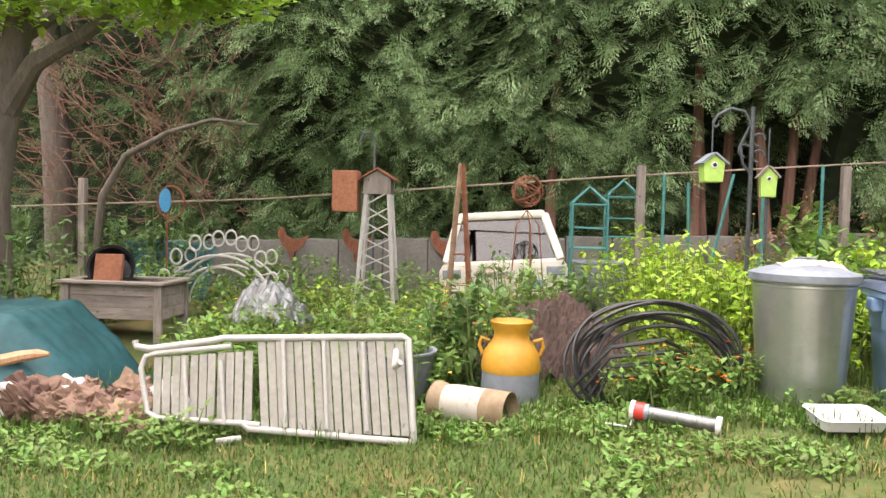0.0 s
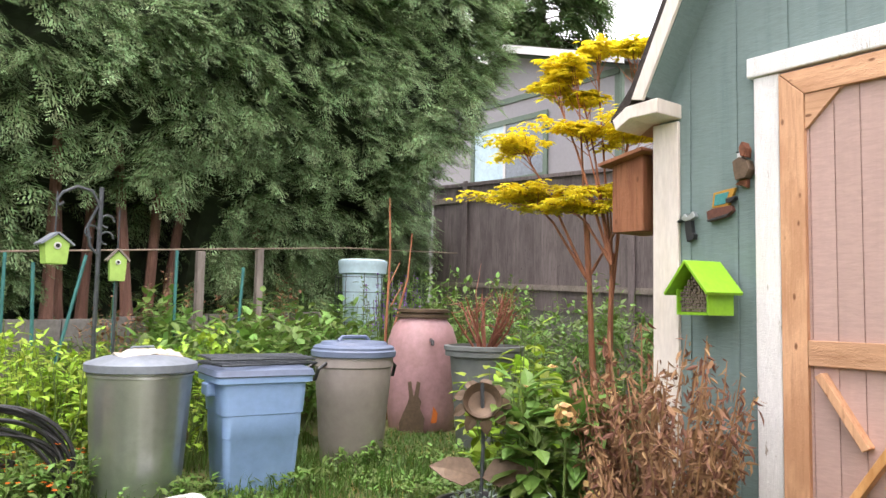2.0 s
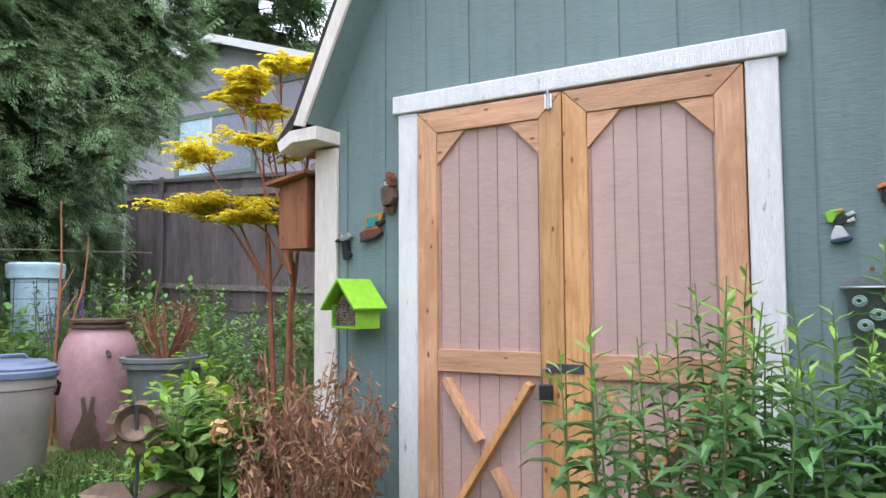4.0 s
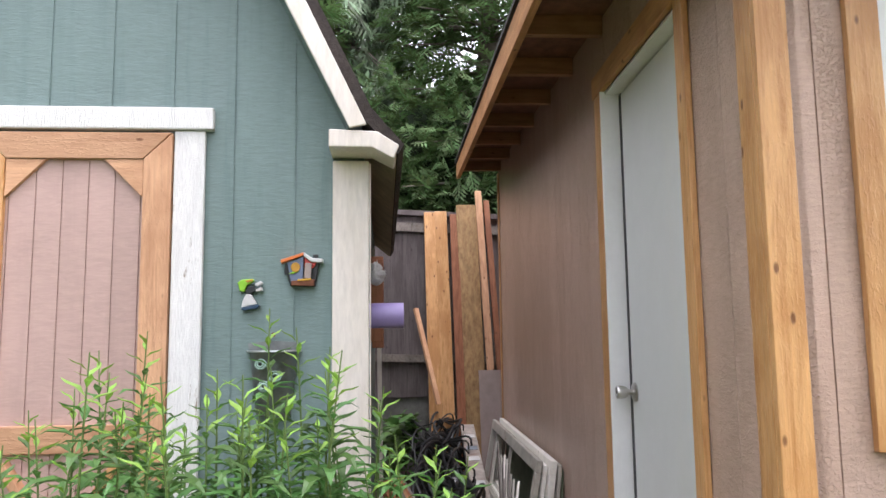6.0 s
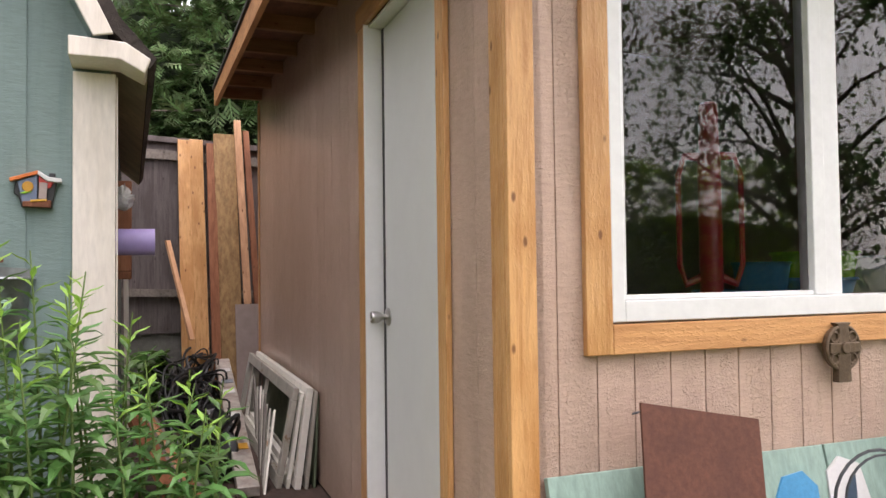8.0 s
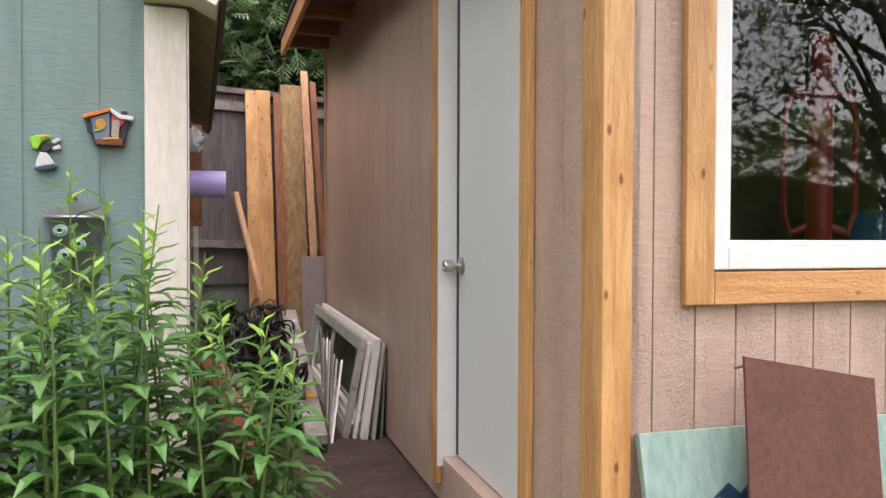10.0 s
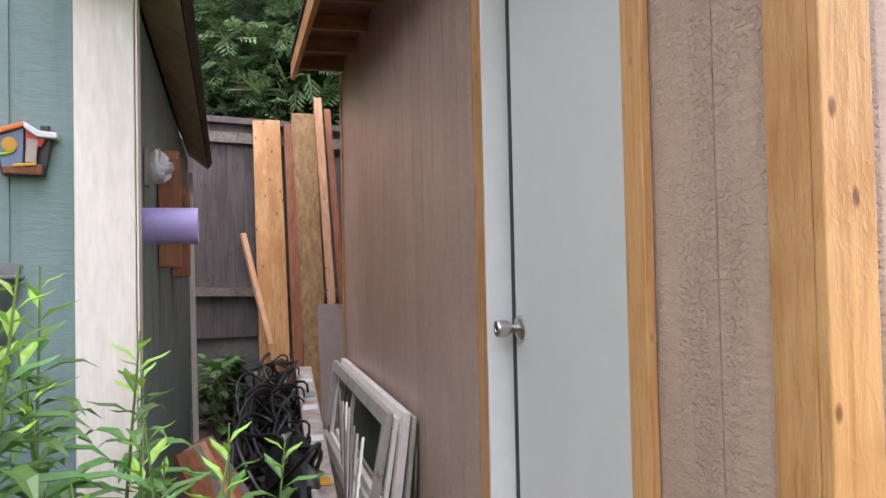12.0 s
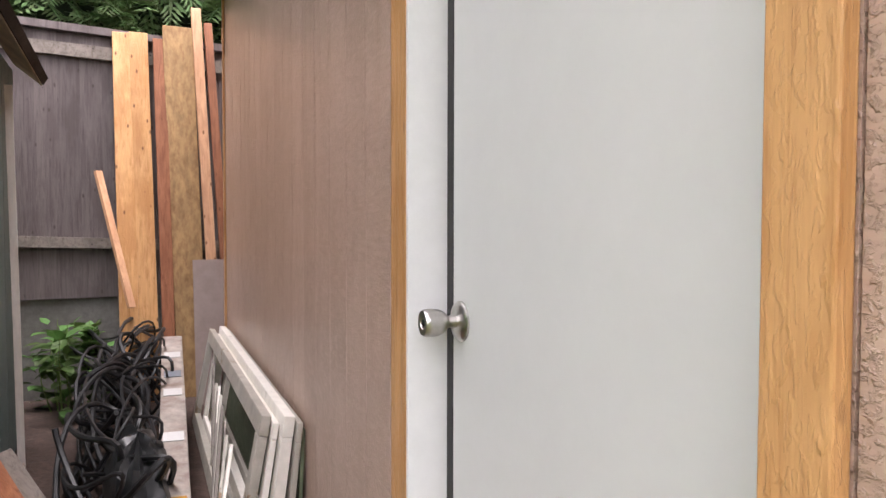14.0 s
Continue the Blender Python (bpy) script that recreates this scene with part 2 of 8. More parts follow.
M = {
    "green_side": siding("green_paint", (0.165, 0.23, 0.22), (0.1, 0.165, 0.165)),
    "brown_side": siding("brown_paint", (0.525, 0.375, 0.297), (0.455, 0.318, 0.25), rough=0.22, bump=0.9, flecks=True),
    "mauve": siding("mauve_paint", (0.45, 0.31, 0.27), (0.38, 0.26, 0.225), bump=0.25),
    "cream": surface("cream_paint", (0.73, 0.67, 0.6), 0.55, grain=30, stain=6, amount=0.12, stretch=(2, 2, 0.4), dark=(0.5, 0.42, 0.3)),
    "white_trim": surface("peeling_white_paint", (0.8, 0.79, 0.77), 0.6, grain=40, stain=5, amount=0.12, stretch=(4, 4, 0.7), bump=0.6, wear=((0.34, 0.29, 0.23), 6, 0.61)),
    "cedar": timber("new_cedar_upright", (0.6, 0.335, 0.14), (0.43, 0.195, 0.06), 2, rough=0.3),
    "cedar_y": timber("new_cedar_crosswise", (0.56, 0.29, 0.115), (0.4, 0.18, 0.06), 1),
    "cedar_x": timber("new_cedar_lengthwise", (0.55, 0.28, 0.11), (0.38, 0.17, 0.06), 0),
    "pine": timber("pale_pine_upright", (0.56, 0.32, 0.18), (0.4, 0.2, 0.1), 2),
    "pine_y": timber("pale_pine_crosswise", (0.56, 0.32, 0.18), (0.4, 0.2, 0.1), 1),
    "old_wood": timber("grey_weathered_wood", (0.23, 0.2, 0.175), (0.13, 0.11, 0.095), 2, rough=0.85, knot=(0.07, 0.055, 0.045)),
    "old_wood_x": timber("grey_weathered_planks", (0.25, 0.215, 0.185), (0.13, 0.11, 0.09), 0, rough=0.85, knot=(0.07, 0.055, 0.045)),
    "fence_wood": timber("mauve_grey_fence_wood", (0.155, 0.128, 0.124), (0.09, 0.072, 0.068), 2, rough=0.85, knot=(0.07, 0.055, 0.05)),
    "red_wood": timber("reddish_stained_wood", (0.33, 0.13, 0.06), (0.2, 0.07, 0.03), 2),
    "door_white": surface("door_primer_white", (0.71, 0.71, 0.685), 0.45, grain=8, stain=2.5, amount=0.03, bump=0.02, dark=(0.66, 0.655, 0.63)),
    "jamb_white": surface("jamb_white", (0.77, 0.765, 0.755), 0.4, grain=20, stain=3, amount=0.04, bump=0.03),
    "vinyl": surface("white_vinyl", (0.78, 0.79, 0.78), 0.35, grain=30, stain=5, amount=0.05, bump=0.02, wear=((0.3, 0.28, 0.25), 9, 0.73)),
    "black_rubber": surface("black_rubber", (0.012, 0.012, 0.013), 0.5, amount=0.3, bump=0.1),
    "black_plastic": surface("black_plastic", (0.02, 0.021, 0.022), 0.38, grain=15, amount=0.4, bump=0.05),
    "steel": surface("brushed_steel", (0.55, 0.53, 0.5), 0.28, 1.0, grain=90, amount=0.1, bump=0.05),
    "iron": surface("dark_wrought_iron", (0.09, 0.1, 0.11), 0.5, 0.6, grain=40, amount=0.3),
    "rust": surface("rusted_steel", (0.22, 0.085, 0.045), 0.85, 0.2, grain=45, stain=8, amount=0.4, bump=0.4, dark=(0.1, 0.035, 0.02)),
    "brown_sheet": surface("brown_rusty_sheet", (0.13, 0.05, 0.032), 0.75, 0.1, grain=50, stain=7, amount=0.3, bump=0.2, dark=(0.075, 0.03, 0.022)),
    "galv": surface("galvanised_steel", (0.55, 0.57, 0.57), 0.33, 0.9, grain=12, stain=3, amount=0.16, bump=0.03),
    "galv_dull": surface("dull_galvanised_steel", (0.24, 0.27, 0.31), 0.6, 0.4, grain=18, stain=5, amount=0.2, bump=0.05),
    "galv_old": surface("dark_aged_galvanised_steel", (0.24, 0.255, 0.255), 0.45, 0.75, grain=16, stain=7, amount=0.35, bump=0.1, dark=(0.09, 0.085, 0.07)),
    "moss_edge": surface("mossy_green_board", (0.16, 0.19, 0.12), 0.85, grain=30, stain=8, amount=0.3, bump=0.3, dark=(0.09, 0.12, 0.07)),
    "tan_churn": surface("tan_stained_metal", (0.27, 0.2, 0.12), 0.7, 0.1, grain=20, stain=7, amount=0.3, bump=0.2, dark=(0.14, 0.085, 0.045)),
    "blue_bin": surface("faded_blue_plastic", (0.235, 0.375, 0.62), 0.5, grain=14, stain=4, amount=0.1, bump=0.04, dark=(0.28, 0.4, 0.55)),
    "blue_dark": surface("slate_blue_plastic", (0.14, 0.18, 0.27), 0.5, grain=14, stain=4, amount=0.15, bump=0.04),
    "pale_blue": surface("pale_blue_plastic", (0.46, 0.62, 0.7), 0.5, grain=14, stain=6, amount=0.16, bump=0.04, dark=(0.3, 0.4, 0.44)),
    "grey_bin": surface("warm_grey_plastic", (0.34, 0.3, 0.275), 0.55, grain=14, stain=3, amount=0.12, bump=0.05),
    "planter": surface("grey_green_plastic", (0.17, 0.185, 0.18), 0.6, grain=14, stain=4, amount=0.16, bump=0.06),
    "pink": surface("dusty_pink_barrel", (0.4, 0.235, 0.245), 0.45, grain=20, stain=3.5, amount=0.2, bump=0.06, dark=(0.28, 0.16, 0.14)),
    "yellow": surface("mustard_paint", (0.46, 0.235, 0.02), 0.5, grain=25, stain=5, amount=0.16, bump=0.15, wear=((0.25, 0.14, 0.07), 6, 0.68)),
    "dirty_white": surface("dirty_white_paint", (0.45, 0.42, 0.36), 0.6, grain=20, stain=5, amount=0.2, bump=0.15, wear=((0.24, 0.16, 0.09), 7, 0.6)),
    "white_metal": surface("weathered_white_metal", (0.4, 0.39, 0.37), 0.5, grain=22, stain=6, amount=0.16, bump=0.1, dark=(0.4, 0.4, 0.34)),
    "white_vinyl_straps": surface("mildewed_white_straps", (0.31, 0.3, 0.27), 0.6, grain=25, stain=7, amount=0.22, bump=0.05, dark=(0.27, 0.27, 0.21)),
    "truck_white": surface("dirty_cream_car_paint", (0.66, 0.63, 0.54), 0.4, grain=10, stain=4, amount=0.13, bump=0.02, dark=(0.4, 0.35, 0.26)),
    "tarp": surface("teal_tarpaulin", (0.01, 0.075, 0.085), 0.7, grain=14, stain=5, amount=0.3, bump=0.3),
    "junk": surface("crumpled_brown_cloth", (0.2, 0.12, 0.085), 0.85, grain=12, stain=5, amount=0.4, bump=0.5, spread=0.4),
    "junk_white": surface("crumpled_white_bag", (0.6, 0.59, 0.58), 0.6, grain=12, stain=5, amount=0.25, bump=0.4),
    "soil": surface("dark_garden_soil", (0.075, 0.047, 0.036), 0.95, grain=30, stain=5, amount=0.5, bump=1.0),
    "concrete": surface("grey_concrete", (0.17, 0.165, 0.15), 0.9, grain=25, stain=3, amount=0.28, bump=0.3, dark=(0.09, 0.085, 0.075)),
    "house_wall": surface("pale_grey_house_paint", (0.3, 0.292, 0.31), 0.7, grain=12, stain=2, amount=0.06),
    "house_green": surface("dull_green_trim_paint", (0.12, 0.17, 0.13), 0.6, grain=20, amount=0.12),
    "roofing": surface("dark_shingles", (0.06, 0.055, 0.05), 0.9, grain=30, stain=6, amount=0.4, bump=0.5),
    "moss_roof": surface("dark_mossy_shingles", (0.045, 0.035, 0.03), 0.95, grain=40, stain=6, amount=0.5, bump=0.8),
    "soffit": surface("weathered_soffit", (0.5, 0.4, 0.27), 0.8, grain=20, stain=5, amount=0.35, bump=0.3),
    "osb": surface("oriented_strand_board", (0.4, 0.25, 0.11), 0.75, grain=18, stain=26, amount=0.35, bump=0.4, stretch=(1, 1, 0.5), dark=(0.2, 0.1, 0.04)),
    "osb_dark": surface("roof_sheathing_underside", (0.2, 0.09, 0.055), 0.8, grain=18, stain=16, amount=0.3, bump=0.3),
    "bark": surface("furrowed_bark", (0.14, 0.115, 0.095), 0.95, grain=16, stain=4, amount=0.45, bump=1.0, stretch=(3, 3, 0.6)),
    "red_bark": surface("reddish_fibrous_bark", (0.2, 0.105, 0.075), 0.95, grain=16, stain=4, amount=0.4, bump=1.0, stretch=(5, 5, 0.5), dark=(0.1, 0.05, 0.04)),
    "orange_bark": surface("orange_maple_bark", (0.36, 0.14, 0.07), 0.7, grain=14, stain=6, amount=0.3, bump=0.3, stretch=(3, 3, 0.6)),
    "twig": surface("dry_grey_twig", (0.25, 0.2, 0.155), 0.9, grain=14, stain=5, amount=0.3, bump=0.2),
    "teal_post": surface("teal_coated_stake", (0.035, 0.17, 0.16), 0.5, grain=14, amount=0.25),
    "lime": surface("lime_green_paint", (0.24, 0.52, 0.02), 0.5, grain=25, stain=8, amount=0.14, bump=0.1),
    "lime_pale": surface("pale_lime_paint", (0.36, 0.56, 0.12), 0.5, grain=25, stain=8, amount=0.14, bump=0.1),
    "red_paint": surface("glossy_red_paint", (0.42, 0.025, 0.03), 0.35, grain=20, amount=0.14, bump=0.03),
    "purple_can": surface("lilac_tin_label", (0.42, 0.33, 0.66), 0.35, grain=8, stain=5, amount=0.12, bump=0),
    "teal_in": surface("teal_tin_inside", (0.05, 0.26, 0.25), 0.5),
    "brick": surface("orange_red_cedar_block", (0.3, 0.12, 0.065), 0.9, grain=30, stain=8, amount=0.3, bump=0.5),
    "verdigris": surface("verdigris_painted_panel", (0.28, 0.4, 0.34), 0.7, grain=14, stain=5, amount=0.25, bump=0.15, stretch=(1, 3, 1), dark=(0.16, 0.25, 0.22)),
    "bronze": surface("dull_bronze", (0.14, 0.095, 0.06), 0.55, 0.4, grain=35, stain=10, amount=0.3, bump=0.3),
    "dark_inside": surface("dim_interior_boards", (0.36, 0.31, 0.26), 0.85, amount=0.2),
    "blue_thing": surface("bright_blue_plastic", (0.05, 0.27, 0.5), 0.45, amount=0.15),
    "navy": surface("dark_navy_enamel", (0.02, 0.05, 0.09), 0.3, amount=0.2),
    "white_paint": surface("white_enamel", (0.6, 0.6, 0.59), 0.4, amount=0.06),
    "purple": surface("deep_purple", (0.12, 0.04, 0.25), 0.5, amount=0.2),
    "orange": surface("orange_enamel", (0.6, 0.16, 0.03), 0.4, amount=0.1),
    "red": surface("bright_red_plastic", (0.5, 0.04, 0.03), 0.4, amount=0.12),
    "ladder": surface("scuffed_aluminium", (0.5, 0.46, 0.42), 0.5, 0.5, grain=18, stain=8, amount=0.3, bump=0.1, dark=(0.22, 0.13, 0.1)),
    "old_white": surface("flaking_cream_sash_paint", (0.84, 0.8, 0.72), 0.7, grain=20, stain=6, amount=0.1, bump=0.5, wear=((0.32, 0.25, 0.18), 8, 0.63)),
    "grey_board": surface("mauve_grey_sheet", (0.34, 0.27, 0.245), 0.7, grain=14, stain=4, amount=0.12),
    "rafter": timber("brown_rafter_wood", (0.33, 0.17, 0.085), (0.22, 0.1, 0.045), 1),
    "grass": leafmat("lawn_grass", (0.07, 0.142, 0.018), 0.45, 0.6, 0.35, dark=(0.115, 0.15, 0.026)),
    "straw": leafmat("dry_grass", (0.36, 0.26, 0.09), 0.3, 0.8, 0.2),
    "hedge": leafmat("cypress_foliage", (0.275, 0.39, 0.185), 0.55, 0.55, 0.38, dark=(0.18, 0.28, 0.135)),
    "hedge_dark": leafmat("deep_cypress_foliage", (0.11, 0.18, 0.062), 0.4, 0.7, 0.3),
    "weeping": leafmat("grey_green_conifer_foliage", (0.13, 0.19, 0.1), 0.45, 0.6, 0.15),
    # near-black green that paints the shade seen between hedge boughs
    "hedge_gap_shade": surface("painted_hedge_shade", (0.03, 0.046, 0.022), 0.95, grain=6, amount=0.4),
    "bright_leaf": leafmat("fresh_yellow_green_leaf", (0.29, 0.43, 0.035), 0.35),
    "mid_leaf": leafmat("mid_green_leaf", (0.14, 0.245, 0.045), 0.4),
    "deep_leaf": leafmat("deep_green_leaf", (0.08, 0.155, 0.035), 0.4),
    "lance_leaf": leafmat("lance_green_leaf", (0.095, 0.205, 0.05), 0.28, 0.45, 0.3),
    "tip_leaf": leafmat("pale_shoot_leaf", (0.24, 0.4, 0.06), 0.2, 0.5, 0.3),
    "gold_leaf": leafmat("golden_maple_leaf", (0.86, 0.74, 0.04), 0.2, 0.6, 0.5),
    "lime_leaf": leafmat("sunlit_lime_leaf", (0.34, 0.5, 0.07), 0.3, 0.6, 0.55),
    "dead_leaf": leafmat("withered_brown_leaf", (0.28, 0.15, 0.085), 0.4, 0.9, 0.12),
    "silver_leaf": leafmat("silver_grey_leaf", (0.27, 0.34, 0.29), 0.2, 0.8, 0.1),
    "orange_flower": leafmat("orange_petal", (0.75, 0.2, 0.01), 0.25, 0.6, 0.3),
    "yellow_flower": leafmat("yellow_petal", (0.8, 0.5, 0.05), 0.2, 0.6, 0.3),
    "cream_flower": leafmat("faded_peach_petal", (0.7, 0.45, 0.2), 0.25, 0.7, 0.3),
    "purple_flower": leafmat("purple_petal", (0.2, 0.07, 0.4), 0.3, 0.6, 0.2),
    "dry_stalk": surface("dry_tan_stalk", (0.36, 0.2, 0.1), 0.85, grain=14, stain=5, amount=0.3, bump=0.2),
    "stem": surface("green_stem", (0.13, 0.2, 0.05), 0.6, amount=0.2),
    "red_stem": surface("reddish_stem", (0.28, 0.1, 0.06), 0.7, amount=0.25),
}


def glass(name, tint=(1, 1, 1), rough=0.0, through_it=0.6):
    m = bpy.data.materials.new(name)
    m.use_nodes = True
    t = m.node_tree
    clear = t.nodes.new("ShaderNodeBsdfTransparent")
    clear.inputs[0].default_value = (*scaled(tint, through_it), 1)
    shine = t.nodes.new("ShaderNodeBsdfGlossy")
    shine.inputs["Roughness"].default_value = rough
    f = node(t, "ShaderNodeFresnel", IOR=1.8)
    ms = t.nodes.new("ShaderNodeMixShader")
    t.links.new(f.outputs[0], ms.inputs[0])
    t.links.new(clear.outputs[0], ms.inputs[1])
    t.links.new(shine.outputs[0], ms.inputs[2])
    t.links.new(ms.outputs[0], t.nodes["Material Output"].inputs[0])
    return m


M["pane"] = glass("window_pane_glass", (0.9, 0.95, 0.95), 0.0, 0.8)
M["dark_pane"] = glass("tinted_pane_glass", (0.5, 0.55, 0.55), 0.02, 0.5)


# ---- mesh tools ----
class Build:
    """Collects vertices and faces of one mesh."""

    def __init__(self):
        self.v, self.f = [], []

    def add(self, verts, faces, m=None):
        n = len(self.v)
        self.v += [tuple(m @ Vector(p)) for p in verts] if m is not None else [tuple(p) for p in verts]
        self.f += [tuple(n + i for i in face) for face in faces]
        return self

    def box(self, a, b, m=None):
        (x0, y0, z0), (x1, y1, z1) = a, b
        return self.add([(x0, y0, z0), (x1, y0, z0), (x1, y1, z0), (x0, y1, z0), (x0, y0, z1), (x1, y0, z1), (x1, y1, z1), (x0, y1, z1)],
                        [(0, 3, 2, 1), (4, 5, 6, 7), (0, 1, 5, 4), (1, 2, 6, 5), (2, 3, 7, 6), (3, 0, 4, 7)], m)

    def beam(self, p, q, w, h, up=(0, 0, 1), m=None):
        """A bar with a rectangular section from p to q."""
        p, q = Vector(p), Vector(q)
        d = (q - p).normalized()
        s = d.cross(Vector(up))
        s = s.normalized() if s.length > 1e-4 else Vector((1, 0, 0))
        u = s.cross(d)
        vs = [e + s * (w / 2 * i) + u * (h / 2 * j) for e in (p, q) for i, j in ((-1, -1), (1, -1), (1, 1), (-1, 1))]
        return self.add(vs, [(0, 1, 2, 3), (7, 6, 5, 4), (0, 4, 5, 1), (1, 5, 6, 2), (2, 6, 7, 3), (3, 7, 4, 0)], m)

    def prism(self, outline, axis, a, b, m=None):
        """An outline of (u, v) pushed along an axis from a to b."""
        def at(u, v, w):
            return {0: (w, u, v), 1: (u, w, v), 2: (u, v, w)}[axis]
        n = len(outline)
        vs = [at(u, v, a) for u, v in outline] + [at(u, v, b) for u, v in outline]
        return self.add(vs, [tuple(range(n - 1, -1, -1)), tuple(range(n, 2 * n))] + [(i, (i + 1) % n, n + (i + 1) % n, n + i) for i in range(n)], m)

    def tube(self, pts, r, n=6, closed=False, m=None):
        """A round bar along points; r is one radius or one for each point."""
        pts = [Vector(p) for p in pts]
        k = len(pts)
        rs = r if isinstance(r, (list, tuple)) else [r] * k
        vs, fs = [], []
        side = None
        for i, p in enumerate(pts):
            d = (pts[(i + 1) % k] - pts[i - 1]) if closed else pts[min(i + 1, k - 1)] - pts[max(i - 1, 0)]
            d = d.normalized() if d.length > 1e-9 else Vector((0, 0, 1))
            if side is None:
                side = d.cross(Vector((0.3, 0.2, 0.93)))
                if side.length < 1e-3:
                    side = d.cross(Vector((1, 0, 0)))
            side = (side - d * side.dot(d)).normalized()
            up = d.cross(side)
            vs += [p + (side * math.cos(2 * math.pi * j / n) + up * math.sin(2 * math.pi * j / n)) * rs[i] for j in range(n)]
        for i in range(k if closed else k - 1):
            a, b = i * n, ((i + 1) % k) * n
            fs += [(a + j, a + (j + 1) % n, b + (j + 1) % n, b + j) for j in range(n)]
        if not closed:
            fs += [tuple(range(n - 1, -1, -1)), tuple(range((k - 1) * n, k * n))]
        return self.add(vs, fs, m)

    def lathe(self, profile, n=32, m=None, squash=(1, 1)):
        """A profile of (radius, height) turned round the upright axis."""
        vs = [(r * math.cos(2 * math.pi * j / n) * squash[0], r * math.sin(2 * math.pi * j / n) * squash[1], z) for r, z in profile for j in range(n)]
        fs = []
        for i in range(len(profile) - 1):
            a, b = i * n, (i + 1) * n
            fs += [(a + j, a + (j + 1) % n, b + (j + 1) % n, b + j) for j in range(n)]
        if profile[0][0] > 1e-6:
            fs.append(tuple(range(n - 1, -1, -1)))
        if profile[-1][0] > 1e-6:
            fs.append(tuple(range((len(profile) - 1) * n, len(profile) * n)))
        return self.add(vs, fs, m)

    def sheet(self, nu, nv, fn):
        vs = [fn(i / (nu - 1), j / (nv - 1)) for j in range(nv) for i in range(nu)]
        return self.add(vs, [(j * nu + i, j * nu + i + 1, (j + 1) * nu + i + 1, (j + 1) * nu + i) for j in range(nv - 1) for i in range(nu - 1)])

    def mesh(self, name, material, smooth=False):
        me = bpy.data.meshes.new(name)
        me.from_pydata(self.v, [], self.f)
        me.materials.append(material if not isinstance(material, str) else M[material])
        if smooth:
            me.polygons.foreach_set("use_smooth", [True] * len(me.polygons))
            me.set_sharp_from_angle(angle=radians(38))
        me.update()
        return me


def part(name, b, material, parent=None, label="", bevel=0.0, smooth=False, at=None, solid=0.0):
    """One mesh object under a thing or a part."""
    ob = new(name, b.mesh(name, material, smooth))
    if parent is not None:
        ob.parent = parent
    if at is not None:
        ob.matrix_basis = at
    if solid:
        s = ob.modifiers.new("thickness", "SOLIDIFY")
        s.thickness = solid
    if bevel:
        bv = ob.modifiers.new("edge", "BEVEL")
        bv.width, bv.segments, bv.limit_method, bv.angle_limit = bevel, 2, "ANGLE", radians(50)
    if label:
        ob["label"] = label
    return ob


def thing(name, label, category, at=None, group="", kind=""):
    ob = new(name)
    ob.empty_display_size = 0.1
    if at is not None:
        ob.matrix_world = at
    return tagged(ob, label, category, group, kind)


def ground_z(x, y):
    """The lie of the land: nearly level lawn, tilting up to the east and rising into the beds."""
    tilt = max(-0.16, min(0.035, 0.1 * (x - 0.5))) * max(0, min(1, (y - 1.5) / 2.5))
    rise = 0.11 * max(0, y - 6.2)
    return tilt + min(rise, 0.45) + 0.015 * noise.noise((x * 0.9, y * 0.9, 0))


def blades(rng, pts, height, width, lean=0.5, bend=0.4, three=True):
    """Grass blades at points: vertices and faces as lists."""
    vs, fs = [], []
    for x, y, z in pts:
        h = height * rng.uniform(0.5, 1.25)
        a = rng.uniform(0, 6.283)
        l = rng.uniform(0, lean) * h
        dx, dy = math.cos(a), math.sin(a)
        w = width * rng.uniform(0.6, 1.2)
        sx, sy = -dy * w / 2, dx * w / 2
        n = len(vs)
        vs += [(x - sx, y - sy, z), (x + sx, y + sy, z), (x + dx * l * 0.4 + sx * 0.8, y + dy * l * 0.4 + sy * 0.8, z + h * 0.6), (x + dx * l * 0.4 - sx * 0.8, y + dy * l * 0.4 - sy * 0.8, z + h * 0.6), (x + dx * l, y + dy * l, z + h * (1 - bend * rng.random() * 0.5))]
        fs += [(n, n + 1, n + 2, n + 3), (n + 3, n + 2, n + 4)]
    return vs, fs


LEAF = [(0, 0, 0), (0.3, 0.34, 0.06), (0.3, -0.34, 0.06), (0.68, 0.26, 0.05), (0.68, -0.26, 0.05), (1, 0, -0.08), (0.34, 0, 0), (0.7, 0, -0.01)]
LEAF_F = [(0, 6, 1), (0, 2, 6), (6, 7, 3, 1), (6, 2, 4, 7), (7, 5, 3), (7, 4, 5)]


def leaf(b, at, ahead, up, length, wide=1.0):
    """One folded leaf with a midrib, six faces."""
    d = Vector(ahead).normalized()
    s = d.cross(Vector(up))
    s = s.normalized() if s.length > 1e-4 else Vector((1, 0, 0))
    u = s.cross(d)
    at = Vector(at)
    n = len(b.v)
    for x, y, z in LEAF:
        b.v.append(tuple(at + (d * x + s * (y * wide) + u * z) * length))
    b.f += [tuple(n + i for i in f) for f in LEAF_F]


def wild(rng, up=0.0):
    a, z = rng.uniform(0, 6.283), rng.uniform(-1, 1)
    r = math.sqrt(1 - z * z)
    return Vector((r * math.cos(a), r * math.sin(a), z + up))


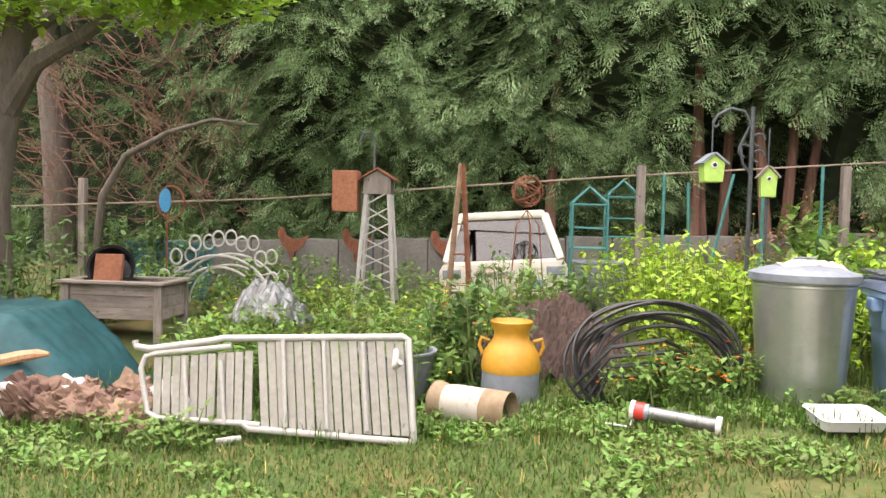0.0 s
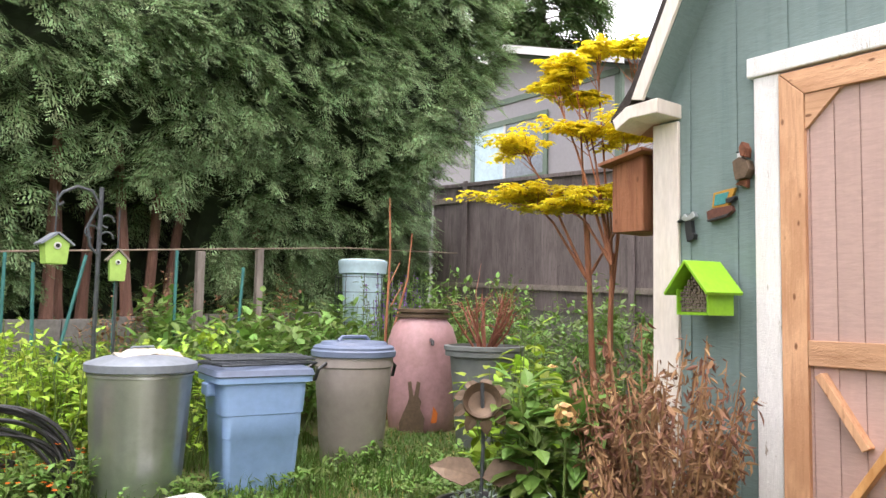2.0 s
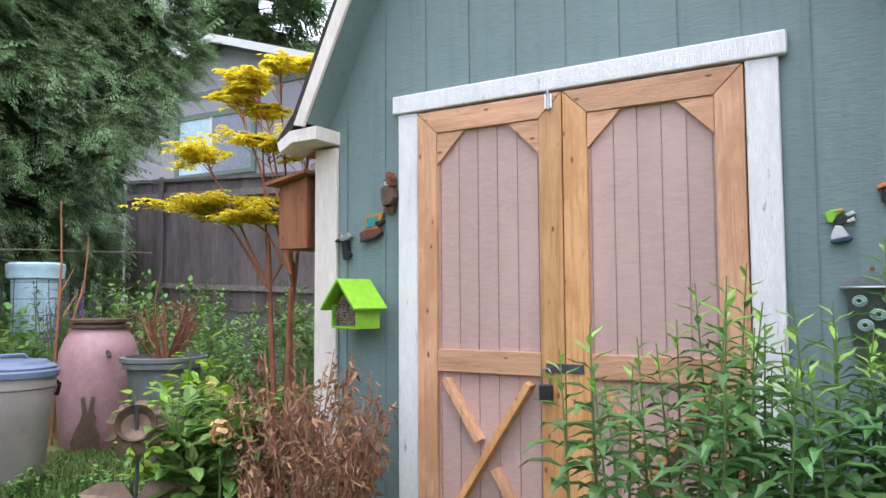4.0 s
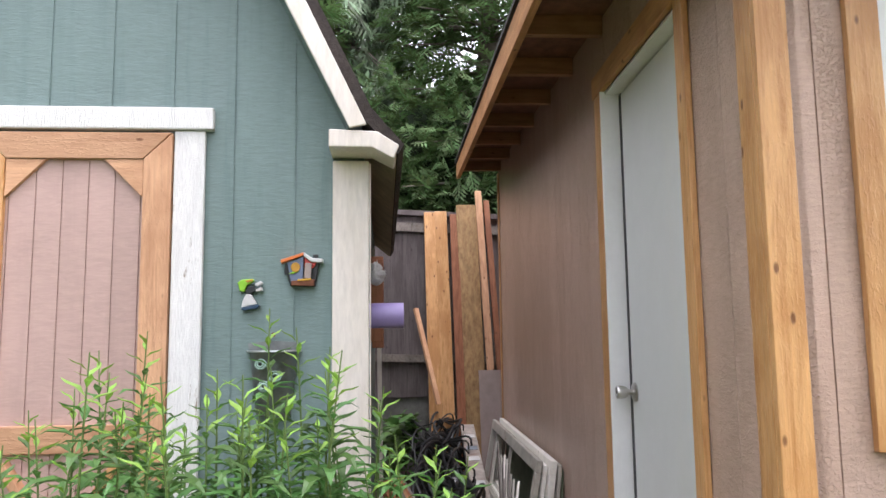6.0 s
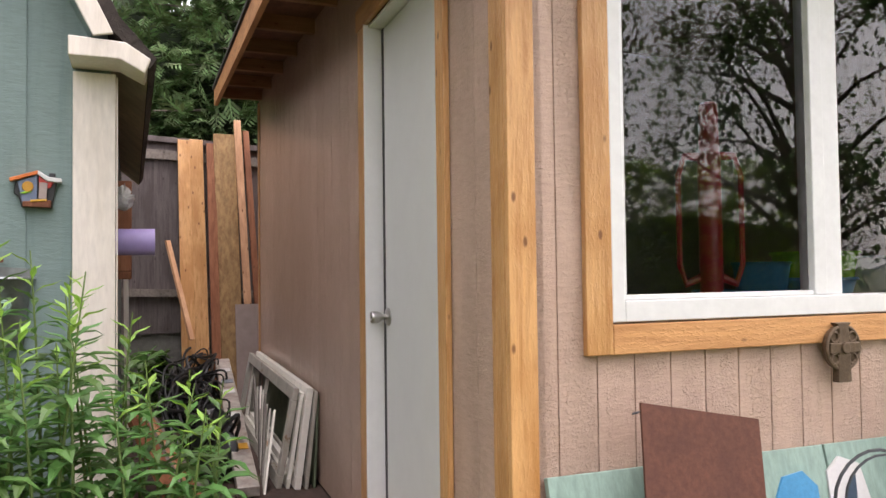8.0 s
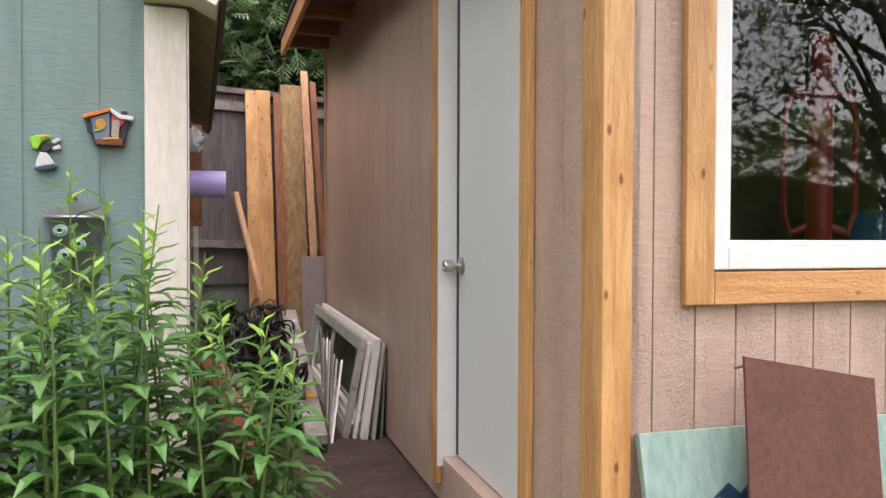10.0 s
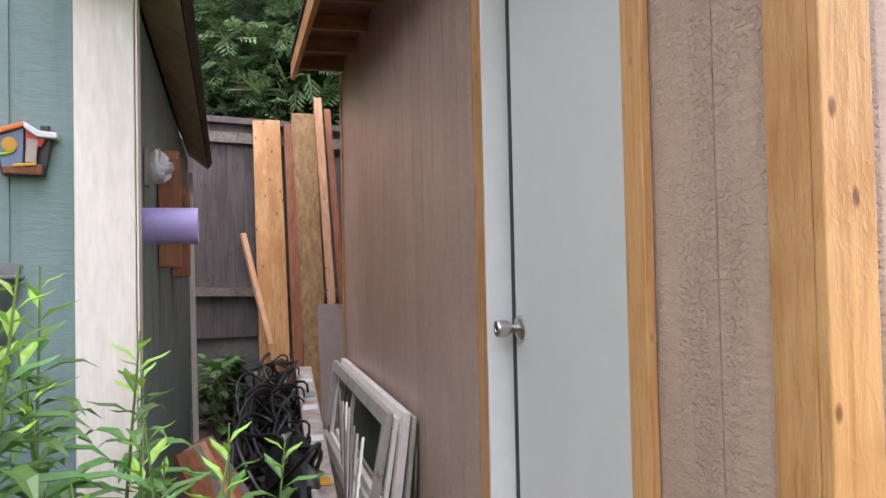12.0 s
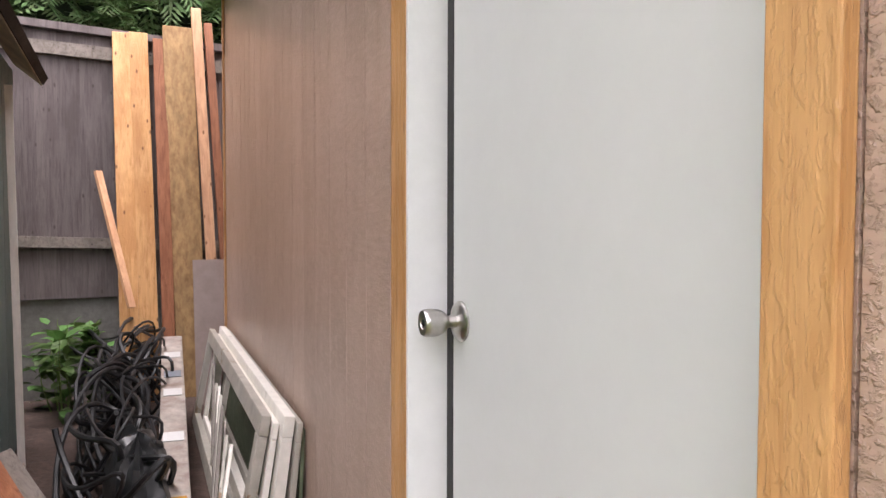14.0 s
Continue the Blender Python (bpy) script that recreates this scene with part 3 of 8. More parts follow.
def clump(rng, rx, ry, h, count, size, wide=0.8, stems=18, floor=0.1):
    """A leafy plant: arching stems and leaves along them. Returns the builds of stems and leaves."""
    st, lv = Build(), Build()
    tips = []
    for k in range(stems):
        a, r = rng.uniform(0, 6.283), math.sqrt(rng.random())
        hh = h * (1 - 0.35 * r * r) * rng.uniform(0.7, 1.08)
        top = Vector((rx * r * math.cos(a), ry * r * math.sin(a), hh))
        base = Vector((top.x * 0.55, top.y * 0.55, -0.03))
        mid = base.lerp(top, 0.55) + Vector((rng.uniform(-0.04, 0.04), rng.uniform(-0.04, 0.04), hh * 0.06))
        st.tube([base, mid, top], [0.006, 0.005, 0.002], 4)
        tips.append((base, mid, top))
    for k in range(count):
        base, mid, top = tips[rng.randrange(stems)]
        f = floor + (1 - floor) * rng.random() ** 0.7
        p = base.lerp(mid, f * 2) if f < 0.5 else mid.lerp(top, f * 2 - 1)
        d = wild(rng, 0.1)
        d.z *= 0.55
        leaf(lv, p + d * size * 0.4, d, (d.x * -0.4, d.y * -0.4, 1), size * rng.uniform(0.6, 1.25), wide)
    return st, lv


def plant(name, label, x, y, rng, rx, ry, h, count, size, mat, wide=0.8, stems=18, flowers=None, group="", category="plant", z=None):
    ob = thing(name, label, category, pose(x, y, ground_z(x, y) if z is None else z), group)
    st, lv = clump(rng, rx, ry, h, count, size, wide, stems)
    part("stem_growth", st, "stem", ob)
    part("leafage", lv, mat, ob)
    if flowers:
        fb = Build()
        for k in range(flowers[1]):
            a, r = rng.uniform(0, 6.283), math.sqrt(rng.random())
            c = Vector((rx * r * math.cos(a), ry * r * math.sin(a), h * rng.uniform(0.55, 1.0) * (1 - 0.3 * r * r)))
            for j in range(6):
                d = Vector((math.cos(j * 1.047), math.sin(j * 1.047), 0.4)) + wild(rng) * 0.2
                leaf(fb, c, d, (0, 0, 1), flowers[2], 1.0)
        part("bloom", fb, flowers[0], ob)
    return ob


# ---- ground ----
g = Build()
xs = [-400, -120, -40, -16] + [-9 + 0.4 * i for i in range(48)] + [14, 40, 120, 400]
ys = [-400, -120, -40, -14] + [-6 + 0.4 * i for i in range(44)] + [16, 40, 120, 400]
g.add([(x, y, ground_z(x, y)) for y in ys for x in xs], [(j * len(xs) + i, j * len(xs) + i + 1, (j + 1) * len(xs) + i + 1, (j + 1) * len(xs) + i) for j in range(len(ys) - 1) for i in range(len(xs) - 1)])
M["earth"] = surface("lawn_earth", (0.075, 0.1, 0.022), 0.95, grain=22, stain=1.4, amount=0.4, bump=0.8, dark=(0.19, 0.125, 0.05))
tagged(part("ground", g, "earth", smooth=True), "mown grass lawn on brownish earth", "lawn", kind="structure")


# ---- walls with panel siding ----
def cut(rects, hole):
    """Rectangles (u0, u1, v0, v1) with one rectangular hole taken out."""
    out = []
    h0, h1, k0, k1 = hole
    for a, b, c, d in rects:
        if b <= h0 or a >= h1 or d <= k0 or c >= k1:
            out.append((a, b, c, d))
            continue
        if a < h0:
            out.append((a, h0, c, d))
        if b > h1:
            out.append((h1, b, c, d))
        lo, hi = max(a, h0), min(b, h1)
        if c < k0:
            out.append((lo, hi, c, k0))
        if d > k1:
            out.append((lo, hi, k1, d))
    return out


def sided_wall(name, label, material, along, u0, u1, z0, top, step, first, face, inner, holes=(), parent=None, gap=0.011, board="siding_board"):
    """A wall of grooved panel siding. along: 0 or 1, the axis that it runs on; face and inner: its outer and inner place on the other axis;
    top: a function of u. The solid sheet is one mesh; each strip between two grooves stands 6 mm proud of it."""
    sgn = 1 if face > inner else -1
    core = Build()
    cuts = sorted({u0, u1, *[u for h in holes for u in h[:2] if u0 < u < u1], *[u0 + (u1 - u0) * i / 12 for i in range(1, 12)]})
    deep = face - sgn * 0.006

    def piece(b, a, c, lo, hi, d0, d1):
        ta, tc = min(hi, top(a)), min(hi, top(c))
        if min(ta, tc) <= lo + 1e-3:
            return
        b.prism([(a, lo), (c, lo), (c, tc), (a, ta)], 1 - along, d0, d1)

    def grid(a, c):
        rects = [(a, c, z0, 99)]
        for h in holes:
            rects = cut(rects, h)
        return rects

    for a, c in zip(cuts, cuts[1:]):
        for r in grid(a, c):
            piece(core, *r, deep, inner)
    wall = part(name, core, material, parent)
    if label:
        tagged(wall, label, "wall", kind="structure" if parent is None else "")
    u = first
    while u > u0:
        u -= step
    while u < u1:
        a, c = max(u0, u + gap / 2), min(u1, u + step - gap / 2)
        if c - a > 0.01:
            for r in grid(a, c):
                b = Build()
                piece(b, *r, face, deep)
                if b.v:
                    part(board, b, material, wall)
        u += step
    return wall


# ---- green barn-roofed shed ----
GX, GY0, GY1, GBACK = 3.14, 0.0, 2.92, 6.6
GMID = (GY0 + GY1) / 2


def barn_top(y):
    d = abs(y - GMID)
    half = GMID - GY0
    return min(2.12 + (half - d) * 2.08, 3.16 + (half - 0.5 - d) * 0.55)


green = thing("green_shed", "weathered green barn-style garden shed with white trim", "shed", Matrix.Translation((3.14, 0, 0)) @ pose(0, 0, 0, 0, 0, -2) @ Matrix.Diagonal((1, 1.022, 1, 1)) @ Matrix.Translation((-3.14, 0, 0)))
DO = (0.77, 2.265, 0.05, 2.17)
w = sided_wall("front_wall", "", "green_side", 1, GY0 + 0.02, GY1 - 0.02, 0.06, lambda y: barn_top(y) - 0.02, 0.2435, 0.287, GX, GX + 0.09, (DO,), green)
w["label"] = "grooved green front wall of the shed"
side = sided_wall("side_wall", "", "green_side", 0, GX + 0.012, GBACK, 0.06, lambda x: 2.1, 0.26, 3.3, GY0 + 0.015, GY0 + 0.09, (), green)
sided_wall("side_wall", "", "green_side", 0, GX + 0.012, GBACK, 0.06, lambda x: 2.1, 0.26, 3.3, GY1 - 0.015, GY1 - 0.09, (), green)
b = Build()
b.prism([(GY0 + 0.09, 0.06), (GY1 - 0.09, 0.06), (GY1 - 0.09, 2.1), (GY1 - 0.5, 3.1), (GMID, 3.6), (GY0 + 0.5, 3.1), (GY0 + 0.09, 2.1)], 0, GBACK - 0.09, GBACK - 0.002)
part("back_wall", b, "green_side", green)
b = Build()
b.box((GX + 0.02, GY0 + 0.03, -0.05), (GBACK - 0.05, GY1 - 0.03, 0.055))
part("floor_frame", b, "old_wood_x", green)
# corner boards
for y0, y1 in ((GY0 - 0.005, GY0 + 0.14), (GY1 - 0.14, GY1 + 0.005)):
    b = Build()
    b.box((GX - 0.026, y0, 0.02), (GX - 0.002, y1, 2.06))
    part("corner_board", b, "cream", green, "cream-painted corner board", bevel=0.004)
b = Build()
b.box((GX - 0.02, GY0 - 0.012, 0.05), (GX + 0.06, GY0 - 0.0075, 2.05))
part("corner_board", b, "cream", green)
# roof: lower steep and upper flat slopes, each a slab with a rough edge of shingles
FRONT, REAR = 2.955, 6.72
for sg in (-1, 1):
    def yy(d):
        return GMID + sg * d
    half = GMID - GY0
    low = [(yy(half + 0.12), 2.05), (yy(half - 0.02), 2.2), (yy(half - 0.5), 3.2), (yy(half - 0.47), 3.26), (yy(half + 0.02), 2.235), (yy(half + 0.145), 2.09)]
    b = Build()
    b.prism(low if sg > 0 else low[::-1], 0, FRONT, REAR)
    part("roof_slope", b, "moss_roof", green, "dark mossy shingle slope")
    up = [(yy(half - 0.5), 3.2), (yy(0), 3.68), (yy(0), 3.75), (yy(half - 0.47), 3.26)]
    b = Build()
    b.prism(up if sg > 0 else up[::-1], 0, FRONT, REAR)
    part("roof_slope", b, "moss_roof", green)
    b = Build()
    b.prism([(yy(half + 0.115), 2.042), (yy(half + 0.115), 2.05), (yy(half - 0.02), 2.185), (yy(half - 0.02), 2.15)], 0, FRONT + 0.19, REAR - 0.01)
    part("soffit", b, "soffit", green, "weathered brown soffit board")
    # rake boards on the gable
    b = Build()
    b.prism([(yy(half - 0.065), 2.15), (yy(half + 0.0), 2.165), (yy(half - 0.49), 3.21), (yy(half - 0.56), 3.17)], 0, FRONT - 0.022, FRONT - 0.002)
    part("rake_board", b, "cream", green, "cream-painted rake board", bevel=0.003)
    b = Build()
    b.prism([(yy(half - 0.545), 3.13), (yy(half - 0.47), 3.2), (yy(0), 3.66), (yy(0), 3.58)], 0, FRONT - 0.022, FRONT - 0.002)
    part("rake_board", b, "cream", green, bevel=0.003)
    b = Build()
    b.prism([(yy(half - 0.075), 2.17), (yy(half - 0.02), 2.185), (yy(half - 0.5), 3.185), (yy(half - 0.55), 3.14)], 0, FRONT, GX - 0.003)
    part("gable_soffit", b, "green_side", green)
    # boxed eave return
    b = Build()
    b.prism([(yy(half - 0.145), 2.075), (yy(half + 0.02), 2.075), (yy(half + 0.105), 2.03), (yy(half + 0.125), 2.085), (yy(half + 0.04), 2.14), (yy(half - 0.145), 2.148)], 0, FRONT - 0.01, FRONT + 0.188)
    part("eave_return", b, "cream", green, "cream boxed eave return with flaking paint", bevel=0.005)
# door casing
for y0, y1 in ((0.645, 0.765), (2.27, 2.385)):
    b = Build()
    b.box((GX - 0.03, y0, 0.04), (GX - 0.002, y1, 2.18))
    part("door_casing", b, "white_trim", green, "peeling white door casing", bevel=0.006)
b = Build()
b.box((GX - 0.045, 0.612, 2.182), (GX - 0.002, 2.41, 2.275))
part("door_header", b, "white_trim", green, "peeling white header board", bevel=0.007)


def barn_leaf(y0, y1, meet):
    """One framed leaf of the double door; meet: the side (-1 or 1) on which it meets the other."""
    d = new("door_leaf")
    d.parent = green
    z0, z1, sw = 0.07, 2.168, 0.108
    x0, x1 = GX - 0.042, GX - 0.004
    px = GX - 0.018
    b = Build()
    b.box((px + 0.006, y0 + 0.02, z0 + 0.02), (GX + 0.03, y1 - 0.02, z1 - 0.02))
    pn = part("door_panel", b, "mauve", d, "grooved mauve-painted door panel")
    n = 7
    for k in range(n):
        a = y0 + 0.02 + (y1 - y0 - 0.04) * k / n
        c = y0 + 0.02 + (y1 - y0 - 0.04) * (k + 1) / n
        b = Build()
        b.box((px, a + 0.003, z0 + 0.02), (px + 0.0065, c - 0.003, z1 - 0.02))
        part("panel_board", b, "mauve", pn)
    for a, c in ((y0, y0 + sw), (y1 - sw, y1)):
        b = Build()
        inner = c if a == y0 else a
        outer = a if a == y0 else c
        s = 1 if a == y0 else -1
        b.prism([(outer, z0), (inner, z0), (inner, z1 - sw), (outer, z1 - 0.002)], 0, x0, x1)
        part("stile", b, "pine" if s * meet > 0 else "cedar", d, bevel=0.003)
    b = Build()
    b.prism([(y0 + 0.003, z1), (y0 + sw + 0.003, z1 - sw), (y1 - sw - 0.003, z1 - sw), (y1 - 0.003, z1)], 0, x0, x1)
    part("top_rail", b, "pine_y", d, bevel=0.003)
    b = Build()
    b.box((x0, y0 + sw + 0.002, 0.905), (x1, y1 - sw - 0.002, 1.01))
    part("mid_rail", b, "pine_y", d, bevel=0.003)
    b = Build()
    b.box((x0, y0 + sw + 0.002, z0), (x1, y1 - sw - 0.002, z0 + 0.1))
    part("bottom_rail", b, "pine_y", d, bevel=0.003)
    i0, i1, t = y0 + sw + 0.002, y1 - sw - 0.002, z1 - sw - 0.002
    for c, s in ((i0, 1), (i1, -1)):
        b = Build()
        b.prism([(c, t), (c + s * 0.155, t), (c + s * 0.145, t - 0.005), (c, t - 0.155)], 0, x0 + 0.006, x1)
        part("gusset", b, "pine_y", d, "triangular corner gusset", bevel=0.002)
    zb, zt = z0 + 0.102, 0.903
    b = Build()
    ia, ib = i1 - 0.05, i0 + 0.05
    b.beam((x0 + 0.018, ia, zb + 0.03), (x0 + 0.018, ib, zt - 0.03), 0.032, 0.095, up=(1, 0, 0))
    part("brace", b, "cedar", d, bevel=0.003)
    mid = Vector((x0 + 0.018, (i0 + i1) / 2, (zb + zt) / 2))
    for q in ((x0 + 0.018, ib, zb + 0.03), (x0 + 0.018, ia, zt - 0.03)):
        b = Build()
        dq = (Vector(q) - mid).normalized()
        b.beam(mid + dq * 0.07, q, 0.032, 0.095, up=(1, 0, 0))
        part("brace", b, "pine", d, bevel=0.003)
    return d


right_leaf = barn_leaf(0.77, 1.511, 1)
left_leaf = barn_leaf(1.516, 2.264, -1)
b = Build()
b.box((GX - 0.048, 1.43, 0.925), (GX - 0.0425, 1.6, 0.965))
hasp = part("hasp", b, "iron", left_leaf, "dark steel hasp plate", bevel=0.002)
b = Build()
b.box((GX - 0.075, 1.565, 0.8), (GX - 0.05, 1.625, 0.875))
lock = part("padlock", b, "black_plastic", left_leaf, "black padlock", bevel=0.006)
b = Build()
b.tube([(GX - 0.062, 1.575, 0.873), (GX - 0.062, 1.575, 0.93), (GX - 0.062, 1.585, 0.943), (GX - 0.062, 1.605, 0.943), (GX - 0.062, 1.615, 0.93), (GX - 0.062, 1.615, 0.873)], 0.0045, 6)
part("shackle", b, "steel", lock)
b = Build()
b.box((GX - 0.05, 1.555, 2.1), (GX - 0.0425, 1.59, 2.165))
b.tube([(GX - 0.055, 1.572, 2.09), (GX - 0.055, 1.572, 2.18)], 0.006, 6)
part("top_latch", b, "steel", left_leaf, "small steel hook latch")

# ---- brown shed ----
BM = pose(1.80, -0.985, 0, 0, 0, -3.5)
brown = thing("brown_shed", "new brown-painted shed with natural cedar trim", "shed", BM)
BL, BW = 5.32, 3.3


def roof_z(u):
    return 2.62 + 0.052 * u


DOOR = (0.538, 1.472, 0.24, 2.44)
WIN = (-2.06, -0.305, 1.135, 2.375)
sided_wall("side_wall", "", "brown_side", 0, 0.0, BL, 0.04, lambda u: roof_z(u) + 0.088, 0.2, 0.25, 0.0, -0.095, (DOOR,), brown, gap=0.004)
sided_wall("front_wall", "", "brown_side", 1, -BW, -0.012, 0.04, lambda v: roof_z(0) + 0.09, 0.1275, -0.136, 0.0, 0.095, (WIN,), brown, gap=0.005)
b = Build()
b.prism([(0.097, 0.04), (BL, 0.04), (BL, roof_z(BL) + 0.09), (0.097, roof_z(0.097) + 0.09)], 1, -BW, -BW + 0.1)
b.box((BL - 0.1, -BW + 0.1, 0.04), (BL - 0.002, -0.097, 2.8))
part("back_wall", b, "brown_side", brown)
b = Build()
b.box((0.097, -BW + 0.1, 0.02), (BL - 0.1, -0.097, 0.12))
part("shed_floor", b, "dark_inside", brown)
b = Build()
b.box((BL / 2, -BW + 0.12, 0.122), (BL / 2 + 0.05, -0.1, 2.845))
part("partition", b, "dark_inside", brown, "dim plywood partition inside")
# roof sheathing, lookouts and fascia
OV, FO = 0.37, -0.42
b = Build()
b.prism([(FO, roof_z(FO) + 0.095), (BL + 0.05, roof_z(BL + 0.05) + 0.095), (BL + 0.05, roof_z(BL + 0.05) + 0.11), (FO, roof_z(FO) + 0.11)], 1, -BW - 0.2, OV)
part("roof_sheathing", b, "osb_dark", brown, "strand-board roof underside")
b = Build()
b.prism([(FO - 0.02, roof_z(FO) + 0.112), (BL + 0.07, roof_z(BL + 0.05) + 0.112), (BL + 0.07, roof_z(BL + 0.05) + 0.135), (FO - 0.02, roof_z(FO) + 0.135)], 1, -BW - 0.22, OV + 0.05)
part("roofing", b, "roofing", brown, "dark roofing felt edge")
u = -0.38
while u < BL:
    b = Build()
    b.box((u, 0.004, roof_z(u) + 0.0), (u + 0.038, OV - 0.002, roof_z(u) + 0.092))
    part("lookout", b, "rafter", brown)
    u += 0.61
b = Build()
b.prism([(FO, roof_z(FO) - 0.035), (BL + 0.05, roof_z(BL) - 0.035), (BL + 0.05, roof_z(BL) + 0.108), (FO, roof_z(FO) + 0.108)], 1, OV, OV + 0.035)
part("fascia", b, "cedar_x", brown, "cedar fascia board", bevel=0.003)
b = Build()
b.box((FO - 0.035, -BW - 0.2, roof_z(FO) - 0.035), (FO, OV + 0.035, roof_z(FO) + 0.106))
part("fascia", b, "cedar_y", brown, bevel=0.003)
b = Build()
b.box((BL + 0.002, 0.002, 0.05), (BL + 0.022, -0.09, 2.7))
b.box((BL - 0.03, 0.0015, 0.05), (BL + 0.022, 0.014, roof_z(BL)))
part("corner_trim", b, "cedar", brown)
# corner posts of cedar
b = Build()
b.box((-0.0, 0.002, 0.02), (0.09, 0.024, roof_z(0) - 0.03))
part("corner_trim", b, "cedar", brown, "cedar corner board with knots", bevel=0.003)
b = Build()
b.box((-0.026, -0.061, 0.02), (-0.002, 0.024, roof_z(0) - 0.03))
part("corner_trim", b, "cedar", brown, "cedar corner board with knots", bevel=0.003)
# door casing, jamb, slab
for u0, u1 in ((0.452, 0.529), (1.474, 1.572)):
    b = Build()
    b.box((u0, 0.002, 0.12), (u1, 0.024, 2.428))
    part("door_casing", b, "cedar", brown, "cedar door casing", bevel=0.003)
b = Build()
b.box((0.43, 0.002, 2.43), (1.6, 0.026, 2.53))
part("door_casing", b, "cedar_x", brown, bevel=0.003)
b = Build()
for a, c in (((1.46, -0.13, 0.2), (1.4735, 0.0235, 2.44)), ((1.43, -0.13, 0.2), (1.4595, -0.1165, 2.44)), ((0.5385, -0.13, 0.2), (0.55, -0.002, 2.44)), ((0.551, -0.13, 2.415), (1.459, 0.0, 2.428))):
    b = Build()
    b.box(a, c)
    part("door_jamb", b, "jamb_white", brown, "white-painted door jamb", bevel=0.002)
slab = new("door_slab")
slab.parent = brown
slab["label"] = "plain white primed door, closed"
b = Build()
b.box((0.552, -0.102, 0.25), (1.428, -0.062, 2.408))
part("slab", b, "door_white", slab, bevel=0.002)
b = Build()
b.box((1.4285, -0.1, 0.25), (1.4592, -0.0612, 2.412))
b.box((0.558, -0.1, 2.409), (1.459, -0.07, 2.4145))
part("weather_strip", b, "black_rubber", slab, "black weather strip")
kz, ku = 1.09, 1.385
KM = pose(ku, -0.0615, kz, -90, 0, 0)
b = Build()
b.lathe([(0.0, 0.0), (0.04, 0.0), (0.04, 0.004), (0.036, 0.009), (0.022, 0.013), (0.0, 0.014)], 40, KM)
knob = part("door_knob", b, "steel", slab, "brushed steel tulip door knob", smooth=True)
b = Build()
b.lathe([(0.0, 0.012), (0.012, 0.012), (0.0115, 0.028), (0.015, 0.033), (0.022, 0.04), (0.0265, 0.052), (0.0275, 0.07), (0.0265, 0.078), (0.024, 0.082), (0.013, 0.0815), (0.012, 0.079), (0.0, 0.079)], 40, KM)
part("grip", b, "steel", knob, smooth=True)
b = Build()
b.lathe([(0.0, 0.079), (0.007, 0.079), (0.007, 0.0815), (0.0, 0.0815)], 20, KM)
part("keyhole", b, "black_rubber", knob)

# window of the brown shed
win = new("window_unit")
win.parent = brown
win["label"] = "white vinyl sliding window in a cedar surround"
V0, V1, Z0, Z1 = WIN
for n, a, c in (("side_trim", (-0.026, V0 - 0.092, Z0 - 0.005), (-0.002, V0 - 0.001, Z1 + 0.006)), ("side_trim", (-0.026, V1 + 0.001, Z0 - 0.092), (-0.002, V1 + 0.088, Z1 + 0.006)),
                ("sill_trim", (-0.026, V0 - 0.092, Z0 - 0.092), (-0.002, V1 + 0.0, Z0 - 0.006)), ("head_trim", (-0.034, V0 - 0.12, Z1 + 0.008), (-0.002, V1 + 0.11, Z1 + 0.1))):
    b = Build()
    b.box(a, c)
    part(n, b, "cedar" if n == "side_trim" else "cedar_y", win, bevel=0.003)
VM = (V0 + V1) / 2
b = Build()
for a, c in (((V0, Z0), (V0 + 0.045, Z1)), ((V1 - 0.045, Z0), (V1, Z1)), ((V0 + 0.045, Z0), (V1 - 0.045, Z0 + 0.062)), ((V0 + 0.045, Z1 - 0.062), (V1 - 0.045, Z1))):
    b.box((-0.022, a[0], a[1]), (0.07, c[0], c[1]))
part("frame", b, "vinyl", win, "white vinyl frame", bevel=0.004)
b = Build()
b.box((-0.004, VM - 0.03, Z0 + 0.063), (0.05, VM + 0.04, Z1 - 0.063))
part("meeting_stile", b, "vinyl", win, bevel=0.003)
b = Build()
b.box((-0.014, VM + 0.046, Z0 + 0.063), (0.05, VM + 0.1, Z1 - 0.063))
part("sash_stile", b, "vinyl", win, bevel=0.004)
for a, c, d, e in ((VM + 0.1005, V1 - 0.0455, Z0 + 0.0625, Z0 + 0.078), (VM + 0.1005, V1 - 0.0455, Z1 - 0.078, Z1 - 0.0625), (V1 - 0.06, V1 - 0.0455, Z0 + 0.0785, Z1 - 0.0785)):
    b = Build()
    b.box((-0.008, a, d), (0.03, c, e))
    part("sash_bead", b, "vinyl", win, bevel=0.003)
for a, c, x in ((V0 + 0.046, VM - 0.031, 0.03), (VM + 0.1, V1 - 0.046, 0.012)):
    b = Build()
    b.add([(x, a, Z0 + 0.063), (x, a, Z1 - 0.063), (x, c, Z1 - 0.063), (x, c, Z0 + 0.063)], [(0, 1, 2, 3)])
    p = part("pane", b, "pane", win, "reflecting window pane")
    p.visible_shadow = False

# ---- back fence behind the sheds, on a low concrete wall ----
FX = 7.8
fence = thing("back_fence", "grey weathered board fence on a low concrete wall", "fence", pose(0, 0, 0))
rng = random.Random(5)


def fence_top(y):
    return 2.66 + 0.042 * (y + 0.2)


